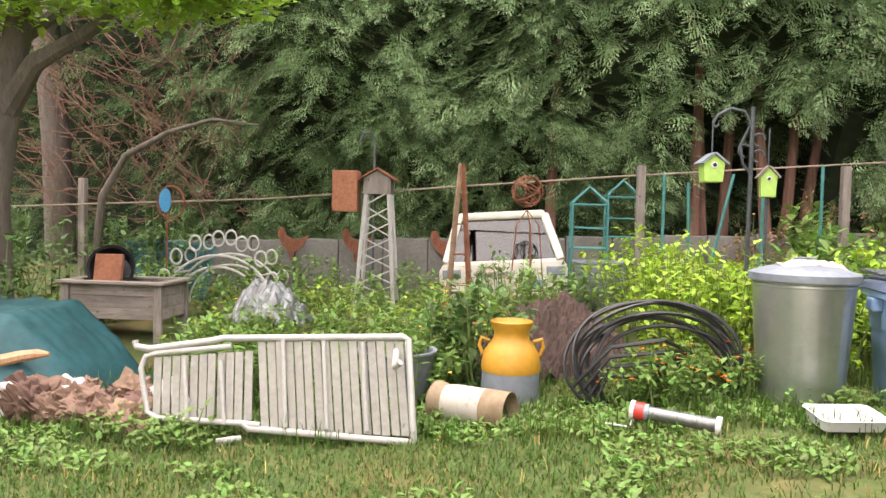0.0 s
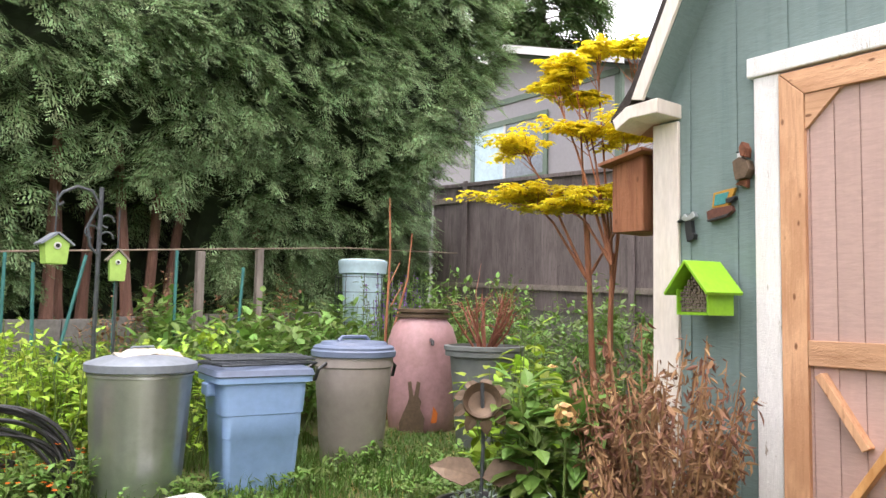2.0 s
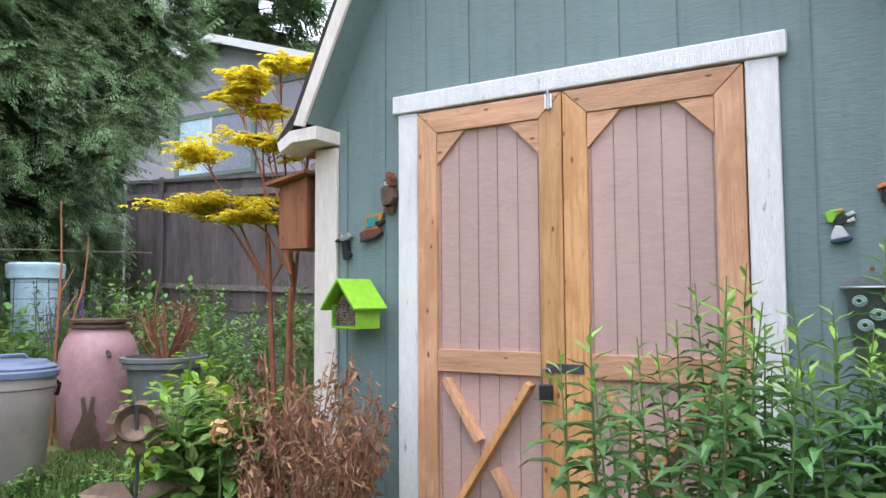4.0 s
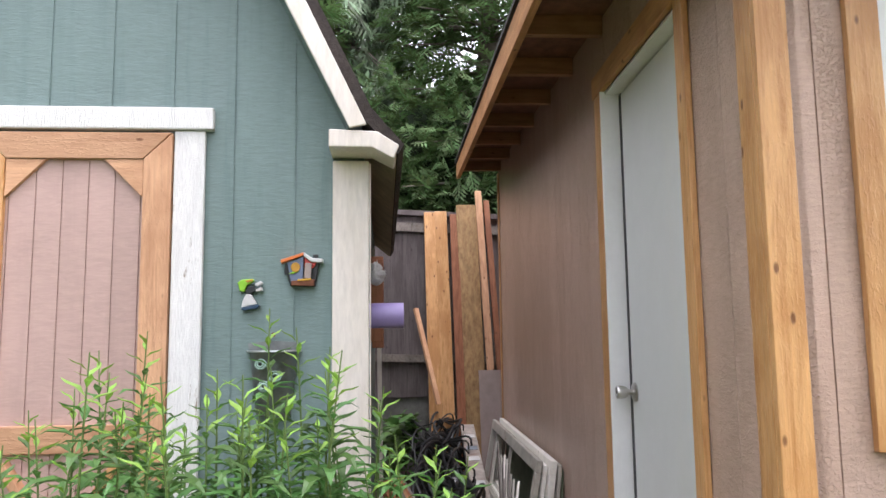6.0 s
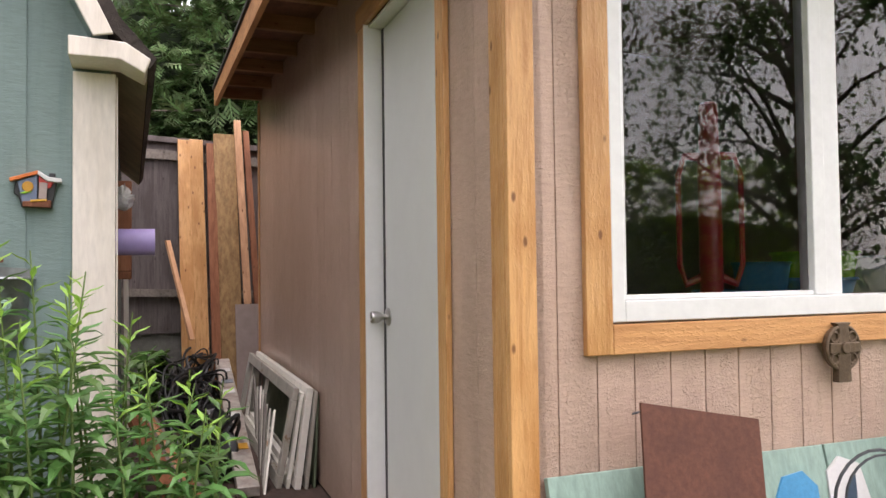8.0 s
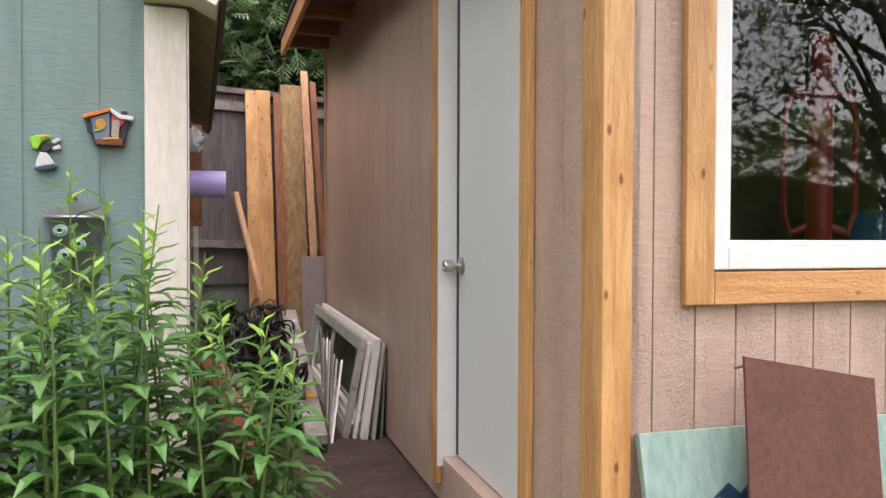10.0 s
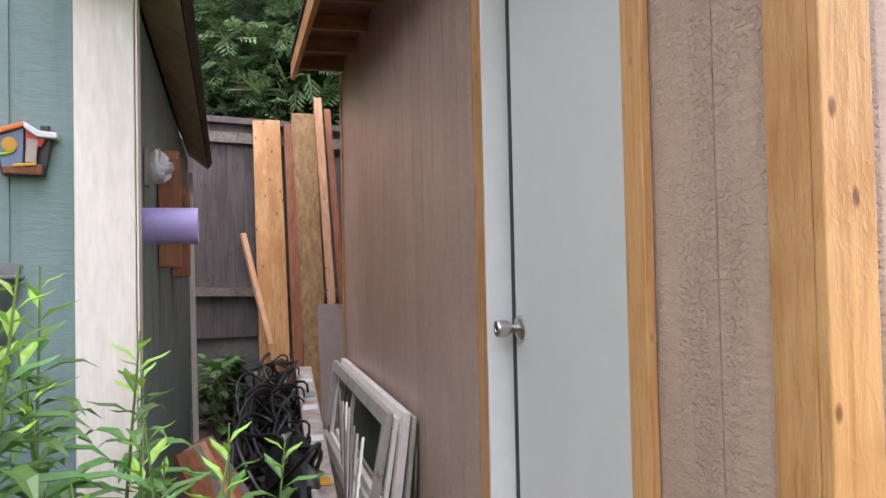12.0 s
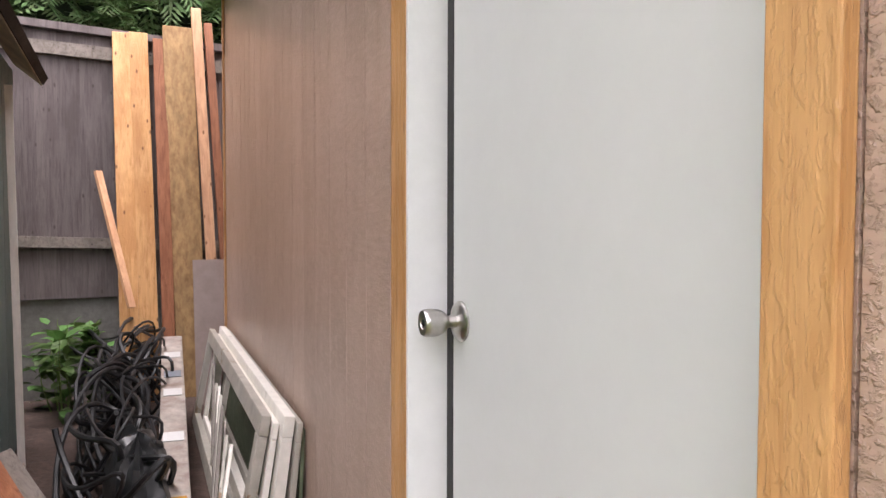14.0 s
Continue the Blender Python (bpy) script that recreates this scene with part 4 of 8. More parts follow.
y = -5.0
while y < 10.4:
    b = Build()
    wd = 0.1433
    zt = fence_top(y) - 0.05 + rng.uniform(-0.006, 0.006)
    zb = 0.73 + 0.045 * max(0, y)
    dx = rng.uniform(-0.002, 0.002)
    b.box((FX + dx, y, zb), (FX + dx + 0.019, y + wd, zt))
    part("fence_board", b, "fence_wood", fence)
    y += 0.143
for z, t in ((0.96, 0.075), (2.3, 0.09)):
    b = Build()
    b.prism([(-5, z - 0.03), (10.45, z + 0.5), (10.45, z + 0.5 + t), (-5, z - 0.03 + t)], 0, FX - 0.04, FX - 0.001)
    part("fence_rail", b, "old_wood_x", fence)
b = Build()
b.prism([(-5, fence_top(-5) - 0.052), (10.45, fence_top(10.45) - 0.052), (10.45, fence_top(10.45)), (-5, fence_top(-5))], 0, FX - 0.05, FX + 0.06)
part("cap_rail", b, "fence_wood", fence)
for y in (-3.4, -1.9, 1.2, 3.6, 6.4, 9.55):
    b = Build()
    b.box((FX - 0.06, y, 0.0), (FX - 0.042, y + 0.1, fence_top(y) + 0.03))
    part("fence_post", b, "fence_wood", fence, bevel=0.006)
b = Build()
b.prism([(-6, -0.2), (11, -0.2), (11, 1.2), (-6, 0.66)], 0, FX + 0.02, FX + 0.25)
tagged(part("retaining_wall", b, "concrete"), "low stained concrete retaining wall", "retaining wall", kind="structure")


# ---- hedge and conifers ----
def sprays(rng, spots, size, blades_each=7, droop=0.2):
    """Flat fern-like sprays of scale foliage: (place, outward direction) each."""
    b = Build()
    for p, out in spots:
        out = (Vector(out) + wild(rng) * 0.55 + Vector((0, 0, rng.uniform(-droop, 0.35)))).normalized()
        s = out.cross(Vector((0, 0, 1)))
        s = s.normalized() if s.length > 1e-3 else Vector((1, 0, 0))
        s = (s + wild(rng) * 0.5).normalized()
        L = size * rng.uniform(0.6, 1.35)
        p = Vector(p)
        n = len(b.v)
        tip = p + out * L
        w = L * 0.06
        b.v += [tuple(p - s * w), tuple(p + s * w), tuple(tip)]
        b.f.append((n, n + 1, n + 2))
        for k in range(blades_each):
            f = 0.12 + 0.8 * k / blades_each
            sd = 1 if k % 2 else -1
            a = p + out * (L * f)
            l = L * (0.58 - 0.4 * f)
            e = a + (out * 0.75 + s * sd * 0.75).normalized() * l + Vector((0, 0, -droop * l * 0.4))
            n = len(b.v)
            nn = out * (l * 0.18)
            m = a.lerp(e, 0.5)
            b.v += [tuple(a), tuple(m + nn), tuple(e), tuple(m - nn)]
            b.f.append((n, n + 1, n + 2, n + 3))
    return b


def boughs(rng, spots, size, droop=0.15, n=11):
    """Drooping fan-shaped boughs of cypress: (place, outward direction) each. Returns inner and outer foliage."""
    inner, outer = Build(), Build()
    for p, out in spots:
        p = Vector(p)
        d = (Vector(out) + wild(rng) * 0.22).normalized()
        s = d.cross(Vector((0, 0, 1)))
        s = (s.normalized() + wild(rng) * 0.22).normalized()
        up = s.cross(d)
        L = size * rng.uniform(0.6, 1.3)
        for k in range(n):
            f = 0.1 + 0.9 * k / (n - 1)
            sd = (1 if k % 2 else -1) if k < n - 1 else 0
            root = p + d * (L * f) - Vector((0, 0, droop * L * f * f))
            l = L * (0.55 - 0.33 * f) * rng.uniform(0.8, 1.2)
            td = (d * 0.85 + s * (sd * rng.uniform(0.5, 0.95)) + up * rng.uniform(-0.15, 0.2)).normalized()
            ts = td.cross(up).normalized()
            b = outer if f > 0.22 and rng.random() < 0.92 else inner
            for j in range(6):
                g = 0.05 + 0.9 * j / 5
                sj = (1 if j % 2 else -1) if j < 5 else 0
                a = root + td * (l * g)
                bl = l * (0.62 - 0.36 * g)
                e = a + (td * 0.8 + ts * (sj * 0.65)).normalized() * bl - Vector((0, 0, 0.12 * bl))
                w = ts * (bl * 0.2) if not sj else td * (bl * 0.23)
                m = a.lerp(e, 0.45)
                q = len(b.v)
                b.v += [tuple(a), tuple(m + w), tuple(e), tuple(m - w)]
                b.f.append((q, q + 1, q + 2, q + 3))
    return inner, outer


def hedge_y(x, z):
    """The face of the hedge: bulging above, drawn back at the foot."""
    base = 9.75 - 0.9 * max(0, min(1, (z - 1.6) / 2.2)) + 0.1 * max(0, z - 4.2)
    base += 0.35 * noise.noise((x * 0.55, z * 0.5, 3.1)) + 0.2 * noise.noise((x * 1.7, z * 1.5, 8.0))
    if 1.7 < x < 3.6 and z < 2.35:
        base += 0.9
    if x > 6.2 and z < 2.75:
        base += 0.75
    return base + max(0, (-2.5 - x) * 0.35)


def hedge_end(z):
    """How far the hedge reaches towards the back fence at a height."""
    return 7.7 if z < 2.5 else 6.3 + 0.62 * max(0, min(2.3, z - 2.6))


rng = random.Random(11)
hedge = thing("cypress_hedge", "tall dense dark green cypress hedge", "hedge", pose(0, 0, 0))
# dark sheet behind the boughs: the shade in the gaps, put in as colour
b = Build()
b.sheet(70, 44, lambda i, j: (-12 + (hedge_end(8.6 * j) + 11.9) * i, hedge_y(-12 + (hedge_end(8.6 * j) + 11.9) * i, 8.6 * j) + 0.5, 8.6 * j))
part("shaded_core", b, "hedge_gap_shade", hedge)
# second dark sheet, added to close the bright gap beside the fence
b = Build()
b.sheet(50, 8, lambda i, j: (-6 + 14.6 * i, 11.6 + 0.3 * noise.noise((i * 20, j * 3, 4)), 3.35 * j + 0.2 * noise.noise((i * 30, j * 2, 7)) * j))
part("shaded_core", b, "hedge_gap_shade", hedge)
spots, low = [], []
while len(spots) < 7600:
    x, z = rng.uniform(-4.7, 7.8), 0.5 + 6.3 * rng.random() ** 1.1
    if x > hedge_end(z) + rng.uniform(-0.1, 0.25):
        continue
    if x < -2.2 and rng.random() < 0.35:
        continue
    if 1.75 < x < 3.5 and z < 2.3 and rng.random() < 0.8:
        continue
    tier = noise.noise((x * 1.1 + 3, z * 2.6 + 0.8 * math.sin(x * 1.3), 4.4))
    if tier < -0.1 and rng.random() < 0.72:
        continue
    lean = 1.3 * noise.noise((x * 0.7, z * 0.9, 31)) + rng.uniform(-0.7, 0.7)
    spot = ((x, hedge_y(x, z) - 0.25 * max(0, tier) + rng.uniform(-0.05, 0.3), z + 0.1), (lean, -0.6, rng.uniform(-0.9, -0.25)))
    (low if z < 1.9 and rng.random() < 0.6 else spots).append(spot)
for k in range(700):
    z = rng.uniform(6.5, 8.6)
    x = rng.uniform(-4.7, 7.7)
    spots.append(((x, hedge_y(x, z) + rng.uniform(-0.1, 0.2), z), (rng.uniform(-0.9, 0.9), -0.65, rng.uniform(-0.7, -0.15))))
for k in range(650):
    z = 2.3 + 4.4 * rng.random()
    x = hedge_end(max(z, 2.55)) + rng.uniform(-0.6, 0.05)
    spots.append(((x, hedge_y(x, z) + rng.uniform(0.0, 0.5), z), (rng.uniform(0.2, 1.0), -0.5, rng.uniform(-0.7, -0.1))))
inner, outer = boughs(rng, spots, 0.38)
part("foliage", outer, "hedge", hedge, "layered sprays of cypress foliage")
# inner twigs: older growth, darkened further for the shade inside the hedge
part("inner_foliage", inner, "hedge_dark", hedge, "darker older foliage deep in the hedge, shade in its colour")
for k in range(1100):
    x, z = rng.uniform(-10, -4.2), rng.uniform(0.4, 6.5)
    low.append(((x, hedge_y(x, z) + rng.uniform(-0.1, 0.3), z), (rng.uniform(-0.7, 0.9), -0.6, rng.uniform(-0.8, -0.1))))
# foot and west end take the dark tone too, standing in for shade
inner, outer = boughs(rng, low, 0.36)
part("lower_foliage", outer, "hedge_dark", hedge, "darker foliage at the foot and west end, shade in its colour")
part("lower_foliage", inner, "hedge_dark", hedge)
for k, (x, lean) in enumerate(((1.85, 0.05), (2.05, -0.1), (2.3, 0.12), (2.75, -0.2), (2.95, 0.15), (3.2, 0.3), (0.2, 0.05), (-1.6, 0.0), (4.4, 0.1))):
    b = Build()
    y = 9.55 + 0.25 * (k % 3)
    b.tube([(x, y, 0.2), (x + lean * 0.4, y + 0.05, 1.2), (x + lean, y + 0.1, 2.6), (x + lean * 1.5, y + 0.3, 5)], [0.1, 0.065, 0.055, 0.035], 9)
    part("trunk", b, "red_bark", hedge, "reddish fibrous cypress trunk", smooth=True)

# conifers beyond the back fence
def conifer(x, y, h, r, mat, count, size, seed, label, droop=0.5, blades_each=7, zmin=2.7):
    rg = random.Random(seed)
    ob = thing("conifer_tree", label, "tree", pose(x, y, 0))
    b = Build()
    b.tube([(0, 0, 0), (0.05, 0, h * 0.5), (0, 0, h)], [0.24, 0.16, 0.03], 9)
    part("trunk", b, "bark", ob, smooth=True)
    br = Build()
    sp = []
    for k in range(int(count / 26)):
        z = zmin + (h - zmin) * rg.random()
        a = rg.uniform(0, 6.283)
        reach = r * (1 - (z / h) ** 1.6) * rg.uniform(0.55, 1.1) + 0.2
        tip = Vector((math.cos(a) * reach, math.sin(a) * reach, z - droop * reach * 0.4))
        br.tube([(0, 0, z), tip * 0.5 + Vector((0, 0, z * 0.5 + 0.1)), tip], [0.035, 0.02, 0.006], 5)
        for j in range(26):
            f = 0.3 + 0.7 * rg.random()
            p = Vector((0, 0, z)).lerp(tip, f) + wild(rg) * 0.2
            sp.append((p, Vector((math.cos(a), math.sin(a), -droop)) + wild(rg) * 0.3))
    part("boughwork", br, "bark", ob)
    part("foliage", sprays(rg, sp, size, blades_each, droop), mat, ob)
    return ob


conifer(9.6, -1.7, 9.5, 2.3, "hedge_dark", 5200, 0.32, 3, "dark conifer behind the back fence", 0.3)
conifer(9.3, 1.6, 8.5, 2.1, "hedge_dark", 4200, 0.32, 4, "dark conifer behind the back fence", 0.3)
conifer(11.0, -4.2, 12, 3.0, "weeping", 6500, 0.4, 5, "tall grey-green weeping conifer", 1.3, 7)
conifer(10.9, 0.2, 12, 2.6, "weeping", 5200, 0.4, 6, "tall grey-green weeping conifer", 1.3, 7)
conifer(7.4, 13.6, 12, 2.6, "hedge_dark", 4600, 0.4, 7, "dark conifer beside the neighbouring house", 0.4)
conifer(19.4, 18.9, 20, 4.0, "hedge_dark", 7000, 0.8, 18, "dark conifer behind the neighbouring house", 0.5)
conifer(20.5, 10.5, 13, 3.5, "hedge_dark", 2600, 0.7, 28, "dark conifer behind the neighbouring house", 0.5)
conifer(23.5, 12.6, 17, 3.6, "hedge_dark", 3000, 0.9, 8, "dark conifer behind the neighbouring house", 0.5)
conifer(-4.6, 12.4, 10, 2.4, "hedge_dark", 3000, 0.4, 9, "dark conifer behind the garden", 0.4)
conifer(-8.6, 13.0, 12, 3.0, "hedge_dark", 3000, 0.45, 10, "dark conifer behind the garden", 0.4)

bkh = thing("back_hedge", "dense dark hedge rising behind the back fence", "hedge", pose(0, 0, 0))
rng = random.Random(66)


def back_x(y, z):
    return 8.75 + 0.3 * noise.noise((y * 0.7, z * 0.7, 2.0)) + 0.12 * max(0, z - 3.6)


# dark sheet painting the shade behind these sprays
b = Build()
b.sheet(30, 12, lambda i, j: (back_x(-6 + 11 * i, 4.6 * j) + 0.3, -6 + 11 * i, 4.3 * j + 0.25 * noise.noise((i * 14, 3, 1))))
part("shaded_core", b, "hedge_gap_shade", bkh)
spots = []
for k in range(5200):
    y, z = rng.uniform(-6, 4.6), rng.uniform(1.9, 4.5)
    spots.append(((back_x(y, z) + rng.uniform(-0.25, 0.15), y, z), (-0.7, rng.uniform(-0.5, 0.5), rng.uniform(-0.7, 0.05))))
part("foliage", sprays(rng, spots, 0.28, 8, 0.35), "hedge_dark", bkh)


# ---- neighbouring house beyond the fence ----
house = thing("neighbour_house", "pale grey house with dull green trim beyond the fence", "house", pose(13.0, 0, 0))
b = Build()
b.prism([(10.6, -0.2), (17.6, -0.2), (17.6, 6.12), (13.73, 7.4), (10.6, 6.4)], 0, 0.0, 6.0)
part("wall", b, "house_wall", house)
for y0, z0, y1, z1 in ((13.73, 7.42, 18.1, 6.0), (10.15, 6.28, 13.73, 7.42)):
    b = Build()
    b.prism([(y0, z0), (y1, z1), (y1, z1 + 0.14), (y0, z0 + 0.14)], 0, -0.45, 6.4)
    part("roof", b, "roofing", house)
    b = Build()
    b.prism([(y0, z0 - 0.07), (y1, z1 - 0.07), (y1, z1 + 0.12), (y0, z0 + 0.12)], 0, -0.49, -0.452)
    part("barge_board", b, "white_paint", house, "white barge board")
    b = Build()
    b.prism([(y0, z0 - 0.1), (y1, z1 - 0.1), (y1, z1 - 0.02), (y0, z0 - 0.02)], 0, -0.03, -0.004)
    part("frieze_board", b, "house_green", house, "green frieze board")
b = Build()
b.box((-0.04, 10.6, 6.2), (-0.003, 15.9, 6.34))
part("trim_band", b, "house_green", house, "green trim band")
b = Build()
b.box((-0.05, 10.56, 0.0), (-0.005, 10.7, 6.18))
part("corner_trim", b, "house_green", house, "green corner board")
hw = new("house_window")
hw.parent = house
for a, c in (((12.65, 4.22), (12.78, 5.8)), ((15.2, 4.22), (15.33, 5.8)), ((12.78, 5.67), (15.2, 5.8)), ((12.78, 4.22), (15.2, 4.32))):
    b = Build()
    b.box((-0.06, a[0], a[1]), (-0.003, c[0], c[1]))
    part("window_frame", b, "house_green", hw, "green window surround")
b = Build()
b.box((-0.05, 14.05, 4.32), (-0.004, 14.13, 5.67))
part("window_bar", b, "white_paint", hw)
for a, c in ((12.78, 14.05), (14.13, 15.2)):
    b = Build()
    b.box((-0.03, a, 4.32), (-0.006, c, 5.67))
    part("pane", b, "pale_blue" if a > 14 else "galv_dull", hw, "pale curtained pane")
b = Build()
b.tube([(-0.12, 10.45, 6.25), (-0.12, 10.45, 0.0)], 0.05, 8)
part("downpipe", b, "house_green", house)

# ---- bins and barrels ----
def stave_sheen(profile, n, ribs, depth):
    vs, fs = [], []
    for r, z in profile:
        for j in range(n):
            rr = r - (depth if (j % ribs) == 0 and 0.08 < z < 0.62 else 0)
            vs.append((rr * math.cos(2 * math.pi * j / n), rr * math.sin(2 * math.pi * j / n), z))
    for i in range(len(profile) - 1):
        fs += [(i * n + j, i * n + (j + 1) % n, (i + 1) * n + (j + 1) % n, (i + 1) * n + j) for j in range(n)]
    fs.append(tuple(range(n - 1, -1, -1)))
    return vs, fs


x, y = 1.38, 5.0
gz = ground_z(x, y)
can = thing("galvanised_dustbin", "ribbed galvanised steel dustbin with a closed lid", "dustbin", pose(x, y, gz, 0, 0, 20) @ Matrix.Diagonal((1, 1, 0.85, 1)))
b = Build()
b.add(*stave_sheen([(0.215, 0.0), (0.222, 0.02), (0.228, 0.05), (0.245, 0.35), (0.262, 0.66), (0.268, 0.8), (0.278, 0.805), (0.278, 0.82), (0.268, 0.825), (0.27, 0.86), (0.25, 0.862)], 96, 4, 0.005))
part("body", b, "galv", can, smooth=True)
b = Build()
b.lathe([(0.288, 0.835), (0.292, 0.84), (0.292, 0.885), (0.284, 0.892), (0.2, 0.925), (0.1, 0.945), (0.0, 0.95)], 64)
part("lid", b, "galv_dull", can, "dull grey domed lid", smooth=True)
b = Build()
b.tube([(-0.08, 0, 0.945), (-0.07, 0, 0.985), (0.07, 0, 0.985), (0.08, 0, 0.945)], 0.008, 8)
part("lid_handle", b, "galv_dull", can)
rag = thing("crumpled_rag", "dirty white crumpled rag on the dustbin lid", "rag", pose(x + 0.02, y - 0.02, gz + 0.785))
b = Build()
b.sheet(26, 18, lambda i, j: ((i - 0.5) * 0.34, (j - 0.5) * 0.2, 0.012 + 0.032 * abs(noise.noise((i * 5, j * 4, 1))) + 0.02 - 0.11 * ((i - 0.5) ** 2 + (j - 0.5) ** 2) * 0.7))
part("cloth", b, "dirty_white", rag, smooth=True, solid=0.006)

x, y = 2.02, 4.93
gz = ground_z(x, y)
bn = thing("blue_bin", "faded blue square plastic bin standing on grass", "bin", pose(x, y, gz, 0, 0, -8) @ Matrix.Diagonal((1, 1, 0.95, 1)))


def rounded(w, d, r, n=5):
    out = []
    for cx, cy, a0 in ((w - r, d - r, 0), (-w + r, d - r, 90), (-w + r, -d + r, 180), (w - r, -d + r, 270)):
        for k in range(n):
            a = radians(a0 + 90 * k / (n - 1))
            out.append((cx + r * math.cos(a), cy + r * math.sin(a)))
    return out


def stacked(levels):
    """Rounded rectangles (half width, half depth, corner, height) joined upward."""
    vs, fs = [], []
    for w, d, r, z in levels:
        vs += [(px, py, z) for px, py in rounded(w, d, r)]
    n = 20
    for i in range(len(levels) - 1):
        fs += [(i * n + j, i * n + (j + 1) % n, (i + 1) * n + (j + 1) % n, (i + 1) * n + j) for j in range(n)]
    return vs, fs + [tuple(range(n - 1, -1, -1)), tuple(range((len(levels) - 1) * n, len(levels) * n))]


b = Build()
b.add(*stacked([(0.2, 0.17, 0.04, 0), (0.205, 0.175, 0.04, 0.02), (0.225, 0.19, 0.045, 0.34), (0.229, 0.194, 0.045, 0.345), (0.232, 0.197, 0.045, 0.475), (0.24, 0.204, 0.045, 0.48), (0.252, 0.215, 0.05, 0.66), (0.285, 0.235, 0.05, 0.67), (0.285, 0.235, 0.05, 0.705), (0.26, 0.215, 0.05, 0.71)]))
part("body", b, "blue_bin", bn, smooth=True)
for s in (-1, 1):
    b = Build()
    b.box((s * 0.25 - 0.05, -0.06, 0.585), (s * 0.25 + 0.05, 0.06, 0.662))
    part("handle", b, "blue_bin", bn, bevel=0.012)
b = Build()
b.add(*stacked([(0.29, 0.24, 0.05, 0.706), (0.295, 0.245, 0.05, 0.712), (0.285, 0.235, 0.05, 0.745), (0.24, 0.2, 0.05, 0.765)]))
part("lid", b, "blue_dark", bn, "slate-coloured lid", smooth=True)
gr = thing("wire_grates", "stack of dark rusty wire oven grates on the bin lid", "grate", pose(x, y, gz + 0.73, 0, 0, -4))
for k in range(2):
    b = Build()
    z = 0.008 + 0.03 * k
    b.tube([(-0.3, -0.2, z), (0.3, -0.2, z), (0.3, 0.2, z), (-0.3, 0.2, z)], 0.007, 5, closed=True)
    for j in range(13):
        px = -0.28 + 0.56 * j / 12
        b.tube([(px, -0.2, z), (px, 0.2, z)], 0.0045, 4)
    for j in range(4):
        py = -0.15 + 0.1 * j
        b.tube([(-0.3, py, z + 0.006), (0.3, py, z + 0.006)], 0.0045, 4)
    part("grate", b, "iron", gr, at=pose(0, 0, 0, 0, 0, 5 - 12 * k))

x, y = 2.93, 5.27
gz = ground_z(x, y)
gb = thing("grey_dustbin", "warm grey round plastic dustbin with a slate-blue lid", "dustbin", pose(x, y, gz, 0, 0, 182))
b = Build()
b.lathe([(0.2, 0), (0.212, 0.015), (0.225, 0.15), (0.228, 0.155), (0.25, 0.45), (0.253, 0.455), (0.268, 0.66), (0.28, 0.67), (0.28, 0.74), (0.265, 0.75)], 56)
part("body", b, "grey_bin", gb, smooth=True)
b = Build()
b.lathe([(0.29, 0.735), (0.298, 0.74), (0.298, 0.775), (0.285, 0.785), (0.285, 0.8), (0.268, 0.812), (0.24, 0.818), (0.225, 0.838), (0.1, 0.846), (0, 0.846)], 56)
part("lid", b, "blue_dark", gb, "slate-blue lid", smooth=True)
b = Build()
b.tube([(-0.13, 0, 0.842), (-0.1, 0, 0.87), (0.1, 0, 0.87), (0.13, 0, 0.842)], 0.014, 8)
part("lid_handle", b, "blue_dark", gb)
for s in (-1, 1):
    b = Build()
    b.tube([(s * 0.27, -0.07, 0.7), (s * 0.33, -0.06, 0.66), (s * 0.34, -0.03, 0.59), (s * 0.33, 0.03, 0.59), (s * 0.325, 0.06, 0.66), (s * 0.27, 0.07, 0.7)], 0.013, 8)
    part("handle", b, "black_plastic", gb, "black loop handle")

x, y = 4.2, 6.1
gz = ground_z(x, y)
pk = thing("pink_rain_barrel", "dusty pink plastic barrel with a dark ring and a painted rabbit", "barrel", pose(x, y, gz, 0, 0, -118))
b = Build()
b.lathe([(0.27, 0), (0.29, 0.03), (0.305, 0.2), (0.325, 0.45), (0.325, 0.62), (0.31, 0.78), (0.27, 0.9), (0.225, 0.96), (0.215, 0.985), (0.225, 0.99)], 56)
part("body", b, "pink", pk, smooth=True)
b = Build()
b.lathe([(0.215, 0.985), (0.24, 0.99), (0.24, 1.015), (0.2, 1.02), (0.2, 1.03), (0.235, 1.035), (0.235, 1.06), (0.2, 1.065), (0, 1.065)], 48)
part("rim_ring", b, "bronze", pk, "dark brown ribbed ring", smooth=True)
b = Build()
b.tube([(0.3, 0.02, 0.8), (0.37, 0.02, 0.79), (0.38, 0.02, 0.76)], 0.016, 8)
part("tap", b, "black_plastic", pk)
b = Build()
rab = [(-0.11, 0.0), (0.09, 0.0), (0.1, 0.12), (0.06, 0.2), (0.07, 0.26), (0.045, 0.3), (0.06, 0.42), (0.03, 0.43), (0.01, 0.31), (0.0, 0.31), (-0.02, 0.43), (-0.05, 0.42), (-0.035, 0.29), (-0.05, 0.24), (-0.09, 0.15), (-0.12, 0.07)]
b.prism(rab, 0, 0.332, 0.34)
part("rabbit_cutout", b, "bronze", pk, "rust-brown rabbit shape", at=pose(0, 0, 0.02, 0, 0, -22))
b = Build()
b.prism([(0, 0), (0.05, 0), (0.06, 0.08), (0.02, 0.14), (0.015, 0.08)], 0, 0.335, 0.342)
part("carrot_cutout", b, "orange", pk, "orange carrot shape", at=pose(0, 0, 0.1, 0, 0, 4))

